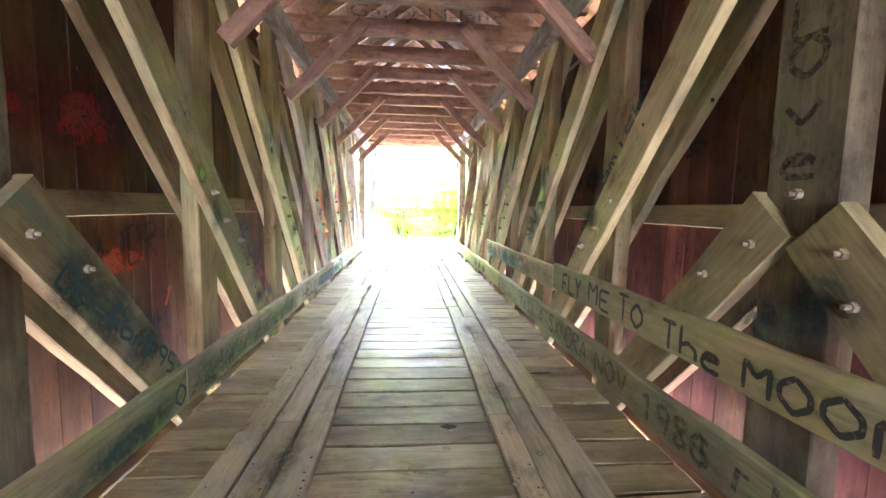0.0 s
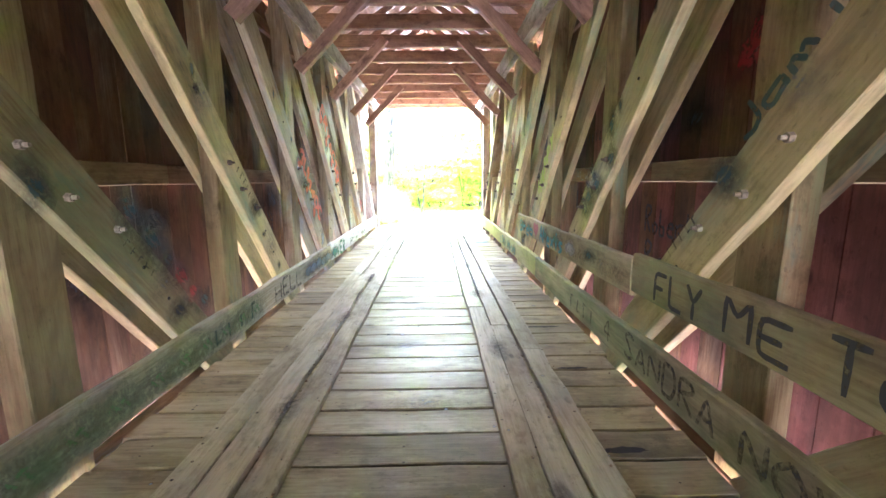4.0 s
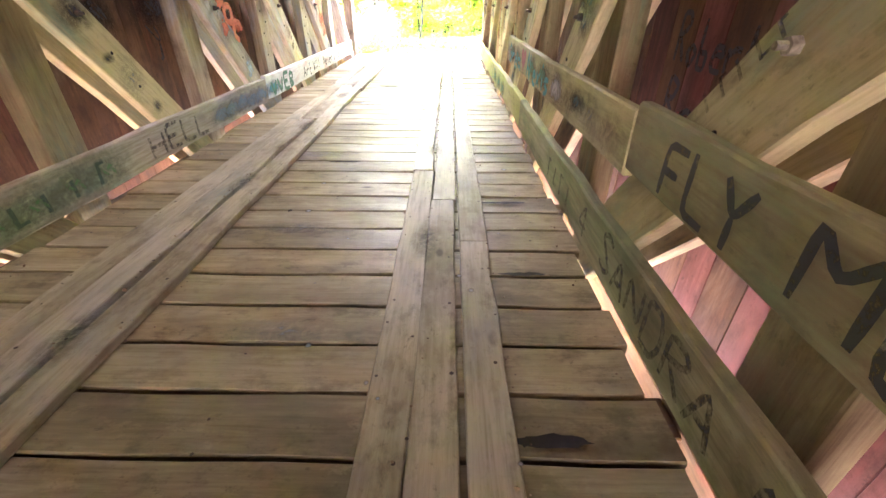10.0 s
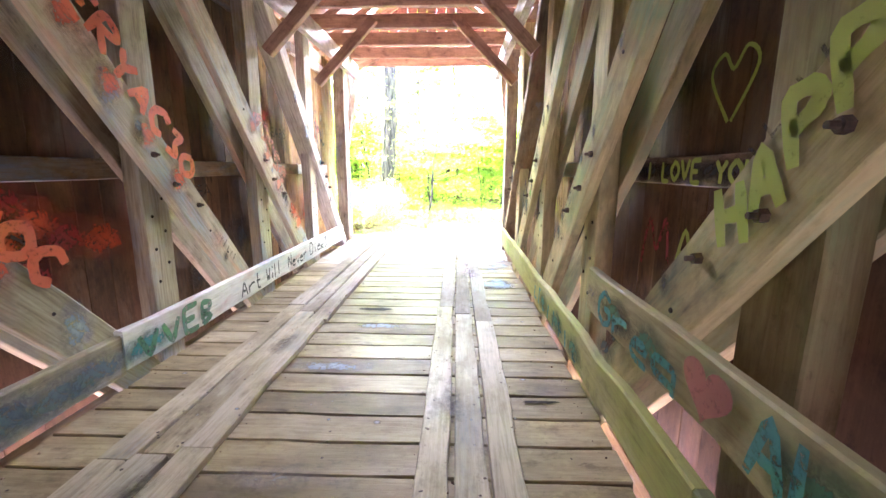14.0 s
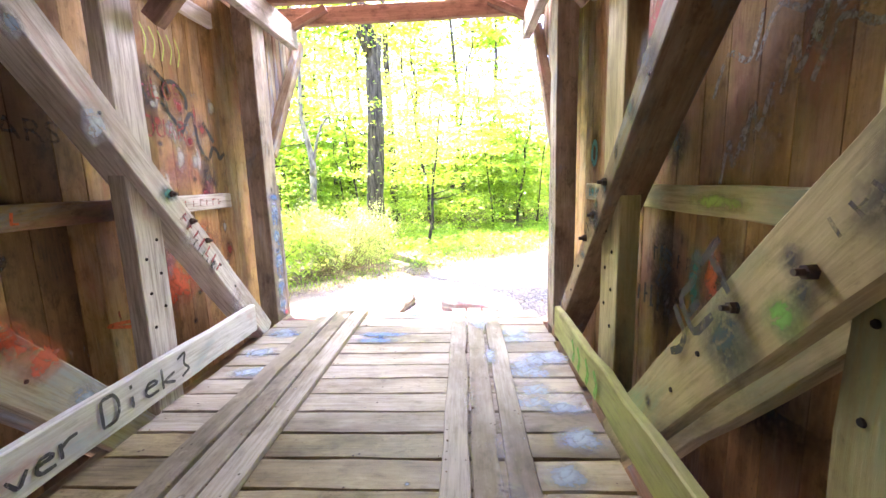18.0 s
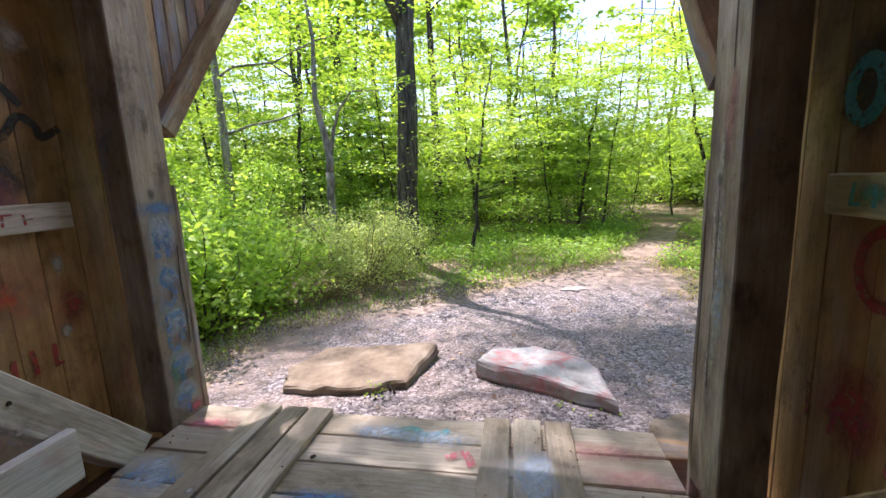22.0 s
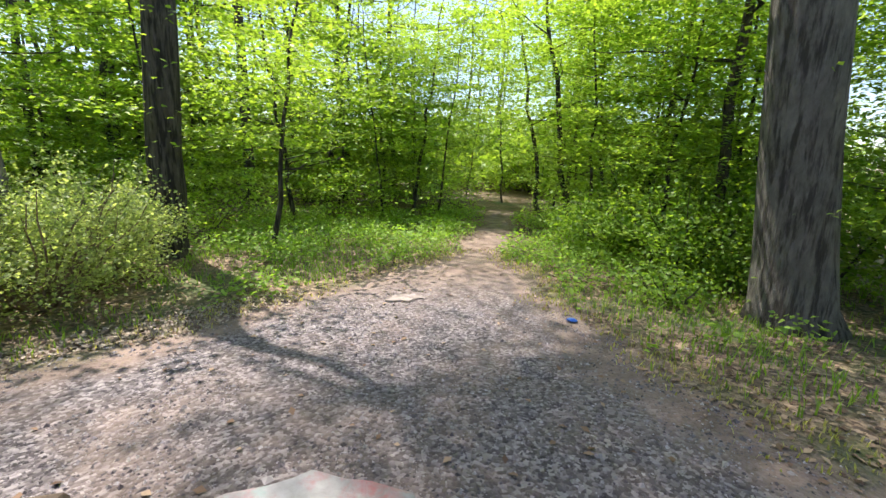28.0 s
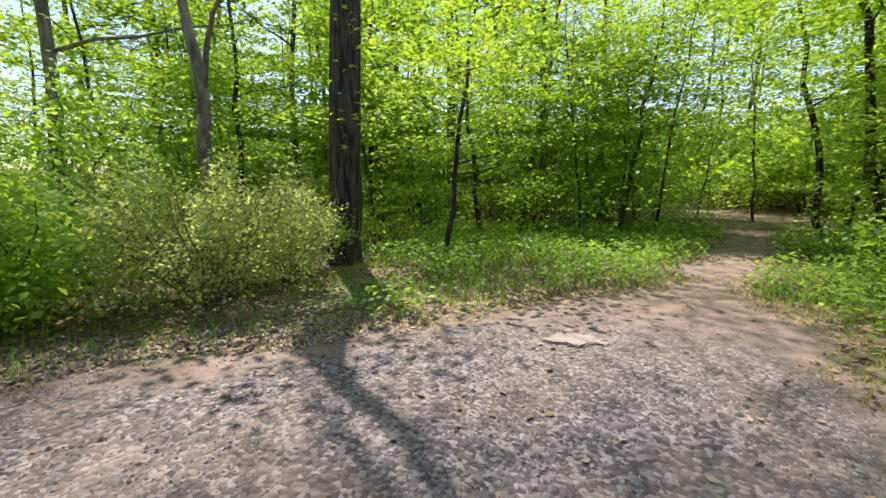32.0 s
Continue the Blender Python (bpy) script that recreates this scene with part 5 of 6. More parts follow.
# chips of wood and grit caught along the wheel tracks and in the seams of the deck
grit = [(nrng.choice((-1.05, -0.50, 0.49, 1.0, 0.66, -0.72, -1.40, 1.40)) + nrng.normal(0, 0.02), nrng.uniform(1.0, 14.2), 0.004) for k in range(700)]
pebbles("deck_grit", [(x, y, 0.049 if 0.52 < abs(x) < 1.02 else z) for x, y, z in grit], 0.0055, DEAD, "chips of wood and grit lying on the deck", "wood chips")

# a scrap of blue litter at the path's edge
bm = bmesh.new()
bmesh.ops.create_icosphere(bm, subdivisions=2, radius=0.05)
for v in bm.verts:
    v.co = Vector((v.co.x * 1.3, v.co.y * 0.9, v.co.z * 0.45)) * (1 + 0.5 * noise.noise(v.co * 22))
bl = Nodes("blue_plastic")
BLUE_PLASTIC = bl.finish(bl.mix(bl.noise(bl.coords(), 30), (0.02, 0.09, 0.42), (0.05, 0.18, 0.6)), 0.4)
tagged(part("wrapper", bm, BLUE_PLASTIC, None, "crumpled blue plastic wrapper on the ground", Matrix.Translation((3.57, 18.64, ground_z(3.57, 18.64) + 0.03))), category="litter")
slab("flat_rock", [(1.62, 15.0), (2.25, 14.9), (2.4, 15.3), (2.0, 15.42), (1.7, 15.25)], -0.53, 0.09, "tan rock half sunk beside the portal post", seed=12, material=STONE_TAN)

# ---- graffiti ----
def text_mesh(words, height, material, squeeze=1.0, slant=0.0, bold=0.003):
    cu = bpy.data.curves.new("letters", "FONT")
    cu.body, cu.size, cu.resolution_u, cu.extrude, cu.offset, cu.shear = words, height * 1.38, 3, 0.0, bold * height / 0.16, slant
    ob = bpy.data.objects.new("letters", cu)
    me = bpy.data.meshes.new_from_object(ob)
    bpy.data.objects.remove(ob)
    me.materials.clear()
    me.materials.append(material)
    for v in me.vertices:
        v.co.x *= squeeze
    return me


def lettering(words, at, along, normal, height, material, parent=None, width=None, label="", wobble=0.0, bold=0.0):
    """Painted words whose left foot is at, running along, flat on the face that looks along normal."""
    me = text_mesh(words, height, material, bold=bold)
    wide = max(v.co.x for v in me.vertices)
    if width:
        for v in me.vertices:
            v.co.x *= width / wide
    x, z = Vector(along).normalized(), Vector(normal).normalized()
    y = z.cross(x).normalized()
    for v in me.vertices:
        v.co.y += wobble * height * math.sin(v.co.x * 9)
    m = Matrix.Translation(at) @ Matrix((x, y, z)).transposed().to_4x4()
    ob = part("lettering", me, None, parent, "", m)
    return tagged(ob, label or "painted words " + words)


def stroke(points, width, normal, material, parent, name="paint_stroke", seed=0):
    """A ribbon of sprayed paint through points on one face."""
    rng = random.Random(seed)
    n = Vector(normal)
    pts = [Vector(p) for p in points]
    dense = []
    for i in range(len(pts) - 1):
        p0, p1, p2, p3 = pts[max(i - 1, 0)], pts[i], pts[i + 1], pts[min(i + 2, len(pts) - 1)]
        for k in range(5):
            t = k / 5
            dense.append(0.5 * ((2 * p1) + (p2 - p0) * t + (2 * p0 - 5 * p1 + 4 * p2 - p3) * t * t + (3 * p1 - p0 - 3 * p2 + p3) * t ** 3))
    dense.append(pts[-1])
    bm = bmesh.new()
    prev = None
    for i, p in enumerate(dense):
        d = (dense[min(i + 1, len(dense) - 1)] - dense[max(i - 1, 0)])
        side = n.cross(d).normalized() * width * 0.5 * rng.uniform(0.93, 1.07)
        a, b = bm.verts.new(p + side), bm.verts.new(p - side)
        if prev:
            bm.faces.new((prev[0], prev[1], b, a))
        prev = (a, b)
    return part(name, bm, material, parent)


def blot(at, size_y, size_z, normal, material, parent, seed=0, name="paint_patch"):
    """An uneven patch of paint on a face across x."""
    bm = bmesh.new()
    c = bm.verts.new((0, 0, 0))
    ring = []
    for i in range(28):
        a = 2 * math.pi * i / 28
        r = 1.25 + 0.3 * noise.noise((math.cos(a) * 0.8 + seed * 3.1, math.sin(a) * 0.8, seed))
        ring.append(bm.verts.new((0, math.cos(a) * r * size_y / 2, math.sin(a) * r * size_z / 2)))
    for i in range(28):
        bm.faces.new((c, ring[i], ring[(i + 1) % 28]))
    turn = Matrix.Rotation(math.radians(-90), 4, "Y") if abs(normal[2]) > 0.5 else Matrix.Identity(4)
    return part(name, bm, SOFT.get(material.name, material), parent, "", Matrix.Translation(at) @ turn)


def bars(at, along, normal, height, n, step, material, parent, seed=0):
    """Writing that nobody can read any more: plain bars of its size."""
    rng = random.Random(seed)
    x, z = Vector(along).normalized(), Vector(normal).normalized()
    y = z.cross(x).normalized()
    at = Vector(at)
    for i in range(n):
        o = at + x * (i * step)
        h = height * rng.uniform(0.75, 1.05)
        w = step * rng.uniform(0.3, 0.5)
        lean = x * rng.uniform(-0.3, 0.3) * w
        stroke([o, o + y * h * 0.5 + lean * 0.4, o + y * h + lean], height * 0.2, z, material, parent, "faded_bar", seed * 50 + i)
        if rng.random() < 0.6:
            f = rng.choice((0.1, 0.5, 0.92))
            stroke([o + y * h * f, o + x * w + y * h * f], height * 0.14, z, material, parent, "faded_bar", seed * 50 + i)


# letters as sprayed strokes: corner points on a grid four wide and six high
GLYPHS = {"A": "00 26 40/12 32", "B": "00 06 35 23 03 31 00", "C": "45 26 04 02 20 41", "D": "00 06 36 44 42 30 00", "E": "46 06 00 40/03 33", "F": "00 06 46/03 33", "G": "45 26 04 01 20 41 43 23",
          "H": "00 06/40 46/03 43", "I": "20 26", "J": "46 41 20 01", "K": "00 06/46 03 40", "L": "06 00 40", "M": "00 06 23 46 40", "N": "00 06 40 46", "O": "26 04 02 20 42 44 26", "R": "00 06 36 45 34 03/13 40",
          "S": "45 26 05 23 41 20 01", "T": "20 26/06 46", "V": "06 20 46", "W": "06 10 23 30 46", "Y": "06 23 46/23 20", "X": "00 46/06 40", "h": "00 06/02 23 42 40", "e": "02 42 33 13 01 10 40", "l": "06 00", "i": "20 23/25 26",
          "x": "00 43/03 40", "s": "43 13 02 41 10 00", "a": "43 03 01 10 41/43 40", "g": "43 03 01 41/43 40", "m": "00 03/02 13 20/22 33 40", "r": "00 03/02 23 43", "n": "00 03/02 23 40", "c": "43 03 01 10 40", "k": "00 06/43 02 40",
          "v": "03 20 43", "t": "16 10 30/03 33", "u": "03 10 40 43", "&": "40 15 36 02 20 43", "9": "43 13 05 26 45 30", "5": "46 06 03 33 41 10", "3": "05 36 23 41 10", "1": "05 26 20", "8": "23 05 26 45 23 01 20 41 23", "6": "45 26 04 01 20 41 43 03", "4": "30 36 02 42", "P": "00 06 36 45 34 03", "b": "06 00 30 32 02", "o": "20 02 23 42 20", "7": "06 46 10", "2": "05 26 45 00 40", "U": "06 01 20 41 46", "Z": "06 46 00 40"}


def spray(words, at, along, normal, height, width, thick, material, parent, seed=0):
    """Words sprayed by hand: each letter a few thick ribbons, a little uneven."""
    rng = random.Random(seed + len(words))
    x, z = Vector(along).normalized(), Vector(normal).normalized()
    y = z.cross(x).normalized()
    at = Vector(at)
    step = width / len(words)
    layer, first = 0, None
    for i, ch in enumerate(words):
        if ch not in GLYPHS:
            continue
        bm = bmesh.new()
        lift, grow = rng.uniform(-0.05, 0.05) * height, rng.uniform(0.9, 1.08)
        for line in GLYPHS.get(ch, "").split("/"):
            pts = [at + x * (i * step + int(q[0]) / 4 * step * 0.74) + y * (lift + int(q[1]) / 6 * height * grow) for q in line.split()]
            layer += 1
            dense = []
            for k, (p0, p1) in enumerate(zip(pts, pts[1:])):
                dense += [p0.lerp(p1, f / 4) for f in range(4)]
            dense += pts[-1:]
            if len(dense) > 4:
                dense = [dense[0]] + [(dense[k - 1] + dense[k] * 2 + dense[k + 1]) / 4 for k in range(1, len(dense) - 1)] + [dense[-1]]
            prev = None
            for k, p in enumerate(dense):
                d = dense[min(k + 1, len(dense) - 1)] - dense[max(k - 1, 0)]
                if d.length < 1e-6:
                    continue
                w = thick * 0.5 * (0.75 if k in (0, len(dense) - 1) else 1.0) * rng.uniform(0.9, 1.1)
                side = z.cross(d).normalized() * w
                a, b = bm.verts.new(p + side + z * 0.0003 * layer), bm.verts.new(p - side + z * 0.0003 * layer)
                if prev:
                    bm.faces.new((prev[0], prev[1], b, a))
                prev = (a, b)
        ob = part("letter", bm, material, parent)
        first = first or ob
    return first


def ring(centre, ry, rz, width, normal, material, parent, seed=0):
    x, y, z = centre
    stroke([(x, y + ry * math.cos(a), z + rz * math.sin(a)) for a in [2 * math.pi * k / 16 + 0.4 for k in range(17)]], width, normal, material, parent, "painted_ring", seed)


RX, LX = 1.461, -1.450  # faces of the right and left boards towards the deck
IN_R, IN_L, NEAR = (-1, 0, 0), (1, 0, 0), (0, -1, 0)
things = {o.name: o for o in scene.objects if o.parent is None}
rails = [o for n, o in things.items() if n.startswith("hand_rail")]
kerbs_l = [o for n, o in things.items() if n.startswith("kerb_board") and o.location.x < 0]
kerbs_r = [o for n, o in things.items() if n.startswith("kerb_board") and o.location.x > 0]
rail_near, rail_far = sorted(rails, key=lambda o: o.location.y)
kerb_near, kerb_mid, kerb_end = sorted(kerbs_l, key=lambda o: o.location.y)[1:4]
kr_mid, kr_end = sorted(kerbs_r, key=lambda o: o.location.y)[1:3]

CHALK = paint("thin_chalky_paint", (0.50, 0.47, 0.41), 0.52)
SOFT_ROSE = paint("thin_rose_paint", (0.42, 0.16, 0.12), 0.5, soft=True, strength=0.5)
for word, y_left, y_right, z, h in (("FLY", 4.30, 3.87, 0.645, 0.165), ("ME", 3.71, 3.34, 0.66, 0.165), ("TO", 3.22, 2.90, 0.655, 0.165), ("The", 2.70, 2.23, 0.64, 0.16), ("MOON", 2.10, 1.42, 0.65, 0.15)):
    spray(word, (RX, y_left, z), (0, -1, 0), IN_R, h, y_left - y_right + 0.03, 0.026, INK, rail_near)
for yy in (7.95, 7.6, 6.75, 6.35):
    blot((RX, yy, 0.70), 0.4, 0.18, IN_R, DULL_GREEN, rail_far, int(yy * 10))
spray("Greg", (RX - 0.002, 8.17, 0.60), (0, -1, 0), IN_R, 0.19, 0.86, 0.034, AQUA, rail_far)
bm = bmesh.new()
bm.faces.new([bm.verts.new((0, 0.13 * math.sin(a) ** 3, 0.011 * (13 * math.cos(a) - 5 * math.cos(2 * a) - 2 * math.cos(3 * a) - math.cos(4 * a)) * 0.62)) for a in [2 * math.pi * k / 30 for k in range(30)]])
part("painted_heart", bm, paint("faded_pink_paint", (0.55, 0.16, 0.14), 0.36), rail_far, "faded pink heart", Matrix.Translation((RX - 0.002, 7.19, 0.72)))
spray("Alexis", (RX - 0.002, 6.98, 0.60), (0, -1, 0), IN_R, 0.20, 0.95, 0.036, AQUA, rail_far)
for k, (yy, c) in enumerate(((8.3, MIST_WHITE), (7.9, MIST_PINK), (6.2, RED), (5.9, MIST_PINK), (5.55, RED), (5.1, MIST_WHITE), (4.8, MIST_PINK))):
    blot((RX + 0.001, yy, 0.70), 0.3, 0.2, IN_R, SOFT_ROSE if c is RED else c, rail_far, 330 + k)
blot((RX, 5.85, 0.70), 0.34, 0.16, IN_R, LIGHT, rail_far, 8)
blot((RX, 5.35, 0.71), 0.25, 0.14, IN_R, DEEP_TEAL, rail_far, 12)
spray("Art", (LX, 9.83, 0.15), (0, 1, 0), IN_L, 0.16, 0.46, 0.022, INK, kerb_end)
spray("Will", (LX, 10.38, 0.16), (0, 1, 0), IN_L, 0.16, 0.42, 0.022, INK, kerb_end)
spray("Never", (LX, 10.98, 0.17), (0, 1, 0), IN_L, 0.16, 0.66, 0.022, INK, kerb_end)
spray("Diek3", (LX, 11.76, 0.18), (0, 1, 0), IN_L, 0.16, 0.80, 0.022, INK, kerb_end)
spray("VVEB", (LX, 8.50, 0.12), (0, 1, 0), IN_L, 0.19, 0.92, 0.05, DULL_GREEN, kerb_end)
spray("HELL", (LX, 6.05, 0.14), (0, 1, 0), IN_L, 0.17, 0.86, 0.032, INK_FAINT, kerb_mid)
bars((LX, 4.9, 0.15), (0, 1, 0), IN_L, 0.14, 4, 0.2, DEEP_TEAL, kerb_mid, 4)
blot((LX, 2.6, 0.2), 0.9, 0.2, IN_L, DEEP_TEAL, kerb_near, 14)
spray("O", (LX, 3.0, 0.15), (0, 1, 0), IN_L, 0.13, 0.14, 0.02, DEEP_TEAL, kerb_near)
for k in range(5):
    blot((LX + 0.0004 * k, 7.2 + 0.24 * k, 0.215), 0.5, 0.22, IN_L, GREY_BLUE, kerb_mid, 5 + k)
for k in range(9):
    blot((LX + 0.0004 * k, 3.4 + 0.27 * k, 0.215), 0.5, 0.27, IN_L, MIST_GREEN, kerb_mid, 95 + k)
blot((LX, 8.6, 0.22), 0.5, 0.2, IN_L, AQUA, kerb_end, 6)
bars((RX, 5.75, 0.15), (0, -1, 0), IN_R, 0.15, 4, 0.17, INK_FAINT, kr_mid, 7)
spray("4", (RX, 4.98, 0.15), (0, -1, 0), IN_R, 0.16, 0.16, 0.022, INK_FAINT, kr_mid)
spray("1986", (RX, 2.85, 0.13), (0, -1, 0), IN_R, 0.17, 0.62, 0.03, INK_FAINT, kr_mid)
spray("SANDRA", (RX, 4.62, 0.15), (0, -1, 0), IN_R, 0.17, 0.96, 0.024, INK_FAINT, kr_mid)
spray("NOV", (RX, 3.53, 0.15), (0, -1, 0), IN_R, 0.17, 0.52, 0.028, INK_FAINT, kr_mid)
bars((RX, 2.3, 0.15), (0, -1, 0), IN_R, 0.16, 4, 0.2, INK_FAINT, kr_mid, 9)
for i, yy in enumerate((12.6, 12.4, 12.22, 12.75)):
    stroke([(RX, yy, 0.30), (RX, yy - 0.06, 0.22), (RX, yy - 0.02, 0.13)], 0.05, IN_R, VIVID, kr_end, "paint_stroke", i)
bars((RX, 10.0, 0.14), (0, -1, 0), IN_R, 0.16, 8, 0.2, AQUA, kr_end, 21)
for k in range(3):
    blot((RX - 0.0004 * k, 9.6 - 0.5 * k, 0.22), 0.4, 0.18, IN_R, DULL_GREEN, kr_end, 23 + k)

FR, FL = 1.513, -1.513  # inner faces of the braces
for i, (c, zz) in enumerate(zip("LOve", (2.14, 1.98, 1.79, 1.58))):
    spray(c, (1.571, 2.13, zz), (0, -1, 0), IN_R, 0.16, 0.2, 0.03, INK_FAINT, truss_right)


def on_brace(words, p, slope, z0, side, h, material, width, parent):
    """Words that climb or fall along a brace."""
    x = FR if side > 0 else FL
    d = Vector((0, -slope, 1)).normalized()
    if side > 0:
        at = Vector((x, p + 0.06 - slope * (z0 - 1.4) + 0.06, z0))
        spray(words, at, d, IN_R, h, width, 0.16 * h + 0.006, material, parent)
    else:
        at = Vector((x, p + 0.06 - slope * (z0 - 1.4) - 0.07, z0))
        spray(words, at, -d, IN_L, h, width, 0.16 * h + 0.006, material, parent)


for k, c in enumerate("HAPPY"):
    spray(c, (FR, 7.29 - 0.118 * k, 1.17 + 0.122 * k), (0, -1, 0.3), IN_R, 0.175, 0.14, 0.05, LIME, truss_right)
on_brace("Jamick", RIGHT_POSTS[0], 0.93, 1.50, 1, 0.12, DEEP_TEAL, 0.95, truss_right)
# orange sprayed hooks and loops down three braces
SHAPES = ("03 15 36 45 33 41 20", "45 26 04 02 20 41", "01 46 30/12 42", "06 03 10 41/46 43", "46 06 03 33 41 10", "26 04 02 20 42 44 26", "06 01 45 40")
for k, (p, z_top, n, mat) in enumerate(((LEFT_POSTS[2], 1.55, 6, ORANGE), (LEFT_POSTS[3], 2.25, 7, ORANGE), (LEFT_POSTS[4], 1.85, 5, ORANGE_FADED))):
    for j in range(n):
        z = z_top - j * 0.155
        yy = p + 0.06 - LEFT_SLOPE * (z - 1.4)
        GLYPHS["*"] = GLYPHS["ERYAC3O"[j]] if k == 1 else SHAPES[(j * 3 + k) % 7]
        down = Vector((0, LEFT_SLOPE, -1)).normalized()
        spray("*", Vector((FL, yy, z)) - down.cross(Vector(IN_L)) * 0.095 - down * 0.06, down, IN_L, 0.19, 0.21, 0.058, mat, truss_left, j).name = "painted_hook"
        if j % 2 == 0:
            blot((FL - 0.0004, yy + 0.03, z), 0.2, 0.22, IN_L, mat, truss_left, k * 9 + j)
for j, (yy, zz) in enumerate(((8.25, 1.2), (8.4, 1.05), (8.6, 0.95), (8.85, 0.9), (8.3, 0.75), (8.1, 0.95))):
    blot((-1.912 + 0.0005 * j, yy, zz), 0.5, 0.32, IN_L, ORANGE if j % 2 else RED, wall_left, 30 + j)
for yy, zz in ((2.4, 1.02), (2.6, 0.85), (2.85, 0.62)):
    blot((FL - 0.0004, yy, zz), 0.36, 0.34, IN_L, DEEP_TEAL, truss_left, int(yy * 10))
for k, (yy, zz, w, h, c) in enumerate(((4.28, 1.18, 0.24, 0.3, DEEP_TEAL), (4.42, 1.0, 0.3, 0.3, DEEP_TEAL), (4.55, 0.86, 0.24, 0.24, INK_FAINT), (4.66, 0.72, 0.26, 0.22, RED), (4.78, 0.6, 0.2, 0.2, RED), (4.9, 0.5, 0.24, 0.2, DEEP_TEAL))):
    blot((FL - 0.0009 + 0.0001 * k, yy, zz), w, h, IN_L, c, truss_left, 350 + k)
spray("Dagmar&95", (FL, 2.27, 1.06), (0, 0.74, -0.67), IN_L, 0.115, 1.1, 0.02, DEEP_TEAL, truss_left)
blot((FL, 3.55, 1.62), 0.13, 0.16, IN_L, LIME, truss_left, 41)
blot((FL, 3.75, 1.32), 0.2, 0.26, IN_L, DEEP_TEAL, truss_left, 42)
lettering("Garry-N-Janc", (-0.75, 5.39, 3.55), (1, 0, 0), NEAR, 0.14, INK_FAINT, overhead, 1.75)
for k in range(7):
    blot((1.8505 - 0.0001 * k, 8.75 - 0.2 * k, 1.40), 0.34, 0.15, IN_R, INK, wall_right, 900 + k)
spray("I LOVE YOU", (1.849, 8.62, 1.345), (0, -1, 0), IN_R, 0.105, 1.0, 0.026, LIME, wall_right)
spray("ALWAYS", (1.849, 6.90, 1.345), (0, -1, 0), IN_R, 0.10, 0.85, 0.014, LIGHT, wall_right)

WR, WL = 1.908, -1.908
stroke([(WR, 8.72, 0.80), (WR, 8.64, 1.10), (WR, 8.53, 0.92), (WR, 8.44, 1.12), (WR, 8.38, 0.86)], 0.03, IN_R, RED, wall_right, seed=3)
stroke([(WR, 8.30, 0.86), (WR, 8.22, 1.08), (WR, 8.14, 0.88)], 0.03, IN_R, LIME, wall_right, seed=4)
stroke([(WR, 8.27, 0.95), (WR, 8.16, 0.96)], 0.025, IN_R, LIME, wall_right, seed=5)
bars((WR, 7.0, 1.0), (0, -1, 0), IN_R, 0.2, 6, 0.19, INK, wall_right, 15)
bars((WR, 6.9, 0.72), (0, -1, 0), IN_R, 0.17, 4, 0.19, INK_FAINT, wall_right, 16)
spray("Robert", (WR, 5.33, 0.92), (0, -1, 0), IN_R, 0.2, 0.66, 0.025, INK, wall_right)
spray("Bo", (WR, 5.30, 0.64), (0, -1, 0), IN_R, 0.2, 0.34, 0.028, INK, wall_right)
bars((WR, 4.84, 0.66), (0, -1, 0), IN_R, 0.17, 2, 0.14, INK, wall_right, 17)
bars((WR, 2.75, 1.58), (0, -1, 0), IN_R, 0.15, 5, 0.1, INK_FAINT, wall_right, 18)
bars((WL, 2.7, 1.0), (0, 1, 0), IN_L, 0.22, 4, 0.2, INK, wall_left, 19)
blot((WL, 2.5, 1.9), 0.6, 0.4, IN_L, RED, wall_left, 50)
blot((WL, 4.4, 0.8), 0.5, 0.5, IN_L, INK_FAINT, wall_left, 51)
lettering("BEARS", (WL, 11.64, 1.84), (0, 1, 0), IN_L, 0.14, INK_FAINT, wall_left, 0.62)
lettering("B", (WL, 11.60, 1.10), (0, 1, 0), IN_L, 0.26, INK_FAINT, wall_left, 0.22)
bars((-1.850, 11.5, 1.36), (0, 1, 0), IN_L, 0.09, 4, 0.11, ORANGE, wall_left, 20)
lettering("SHEA", (WL, 9.75, 1.12), (0, 1, 0), IN_L, 0.13, INK_FAINT, wall_left, 0.5)
bars((WL, 9.75, 0.88), (0, 1, 0), IN_L, 0.12, 5, 0.12, INK_FAINT, wall_left, 22)
bars((WL, 9.75, 0.66), (0, 1, 0), IN_L, 0.12, 5, 0.12, INK_FAINT, wall_left, 23)
# the black tag by the far portal
for i, pts in enumerate([[(13.15, 2.55), (13.28, 2.46), (13.36, 2.36)], [(13.30, 2.20), (13.27, 2.40), (13.40, 2.47), (13.55, 2.38), (13.55, 2.26)], [(13.20, 2.30), (13.30, 2.20), (13.44, 2.08)], [(13.45, 2.04), (13.62, 2.24), (13.68, 1.96), (13.80, 1.82), (13.90, 1.94), (13.98, 1.90), (14.0, 1.84), (14.1, 1.90)], [(13.78, 2.18), (13.86, 2.08), (13.93, 2.0)]]):
    stroke([(WL, a, b) for a, b in pts], 0.042, IN_L, INK, wall_left, "tag_stroke", i)
for i, (a, b, c) in enumerate(((13.45, 2.26, RED), (13.75, 2.1, RED), (13.55, 1.98, RED), (13.3, 2.05, LIGHT), (13.6, 1.80, LIGHT), (13.95, 2.35, LIGHT), (13.15, 2.1, RED), (12.9, 2.3, RED))):
    blot((WL, a, b), 0.14, 0.16, IN_L, c, wall_left, 60 + i)
bars((-1.850, 13.2, 1.37), (0, 1, 0), IN_L, 0.07, 7, 0.1, RED, wall_left, 24)
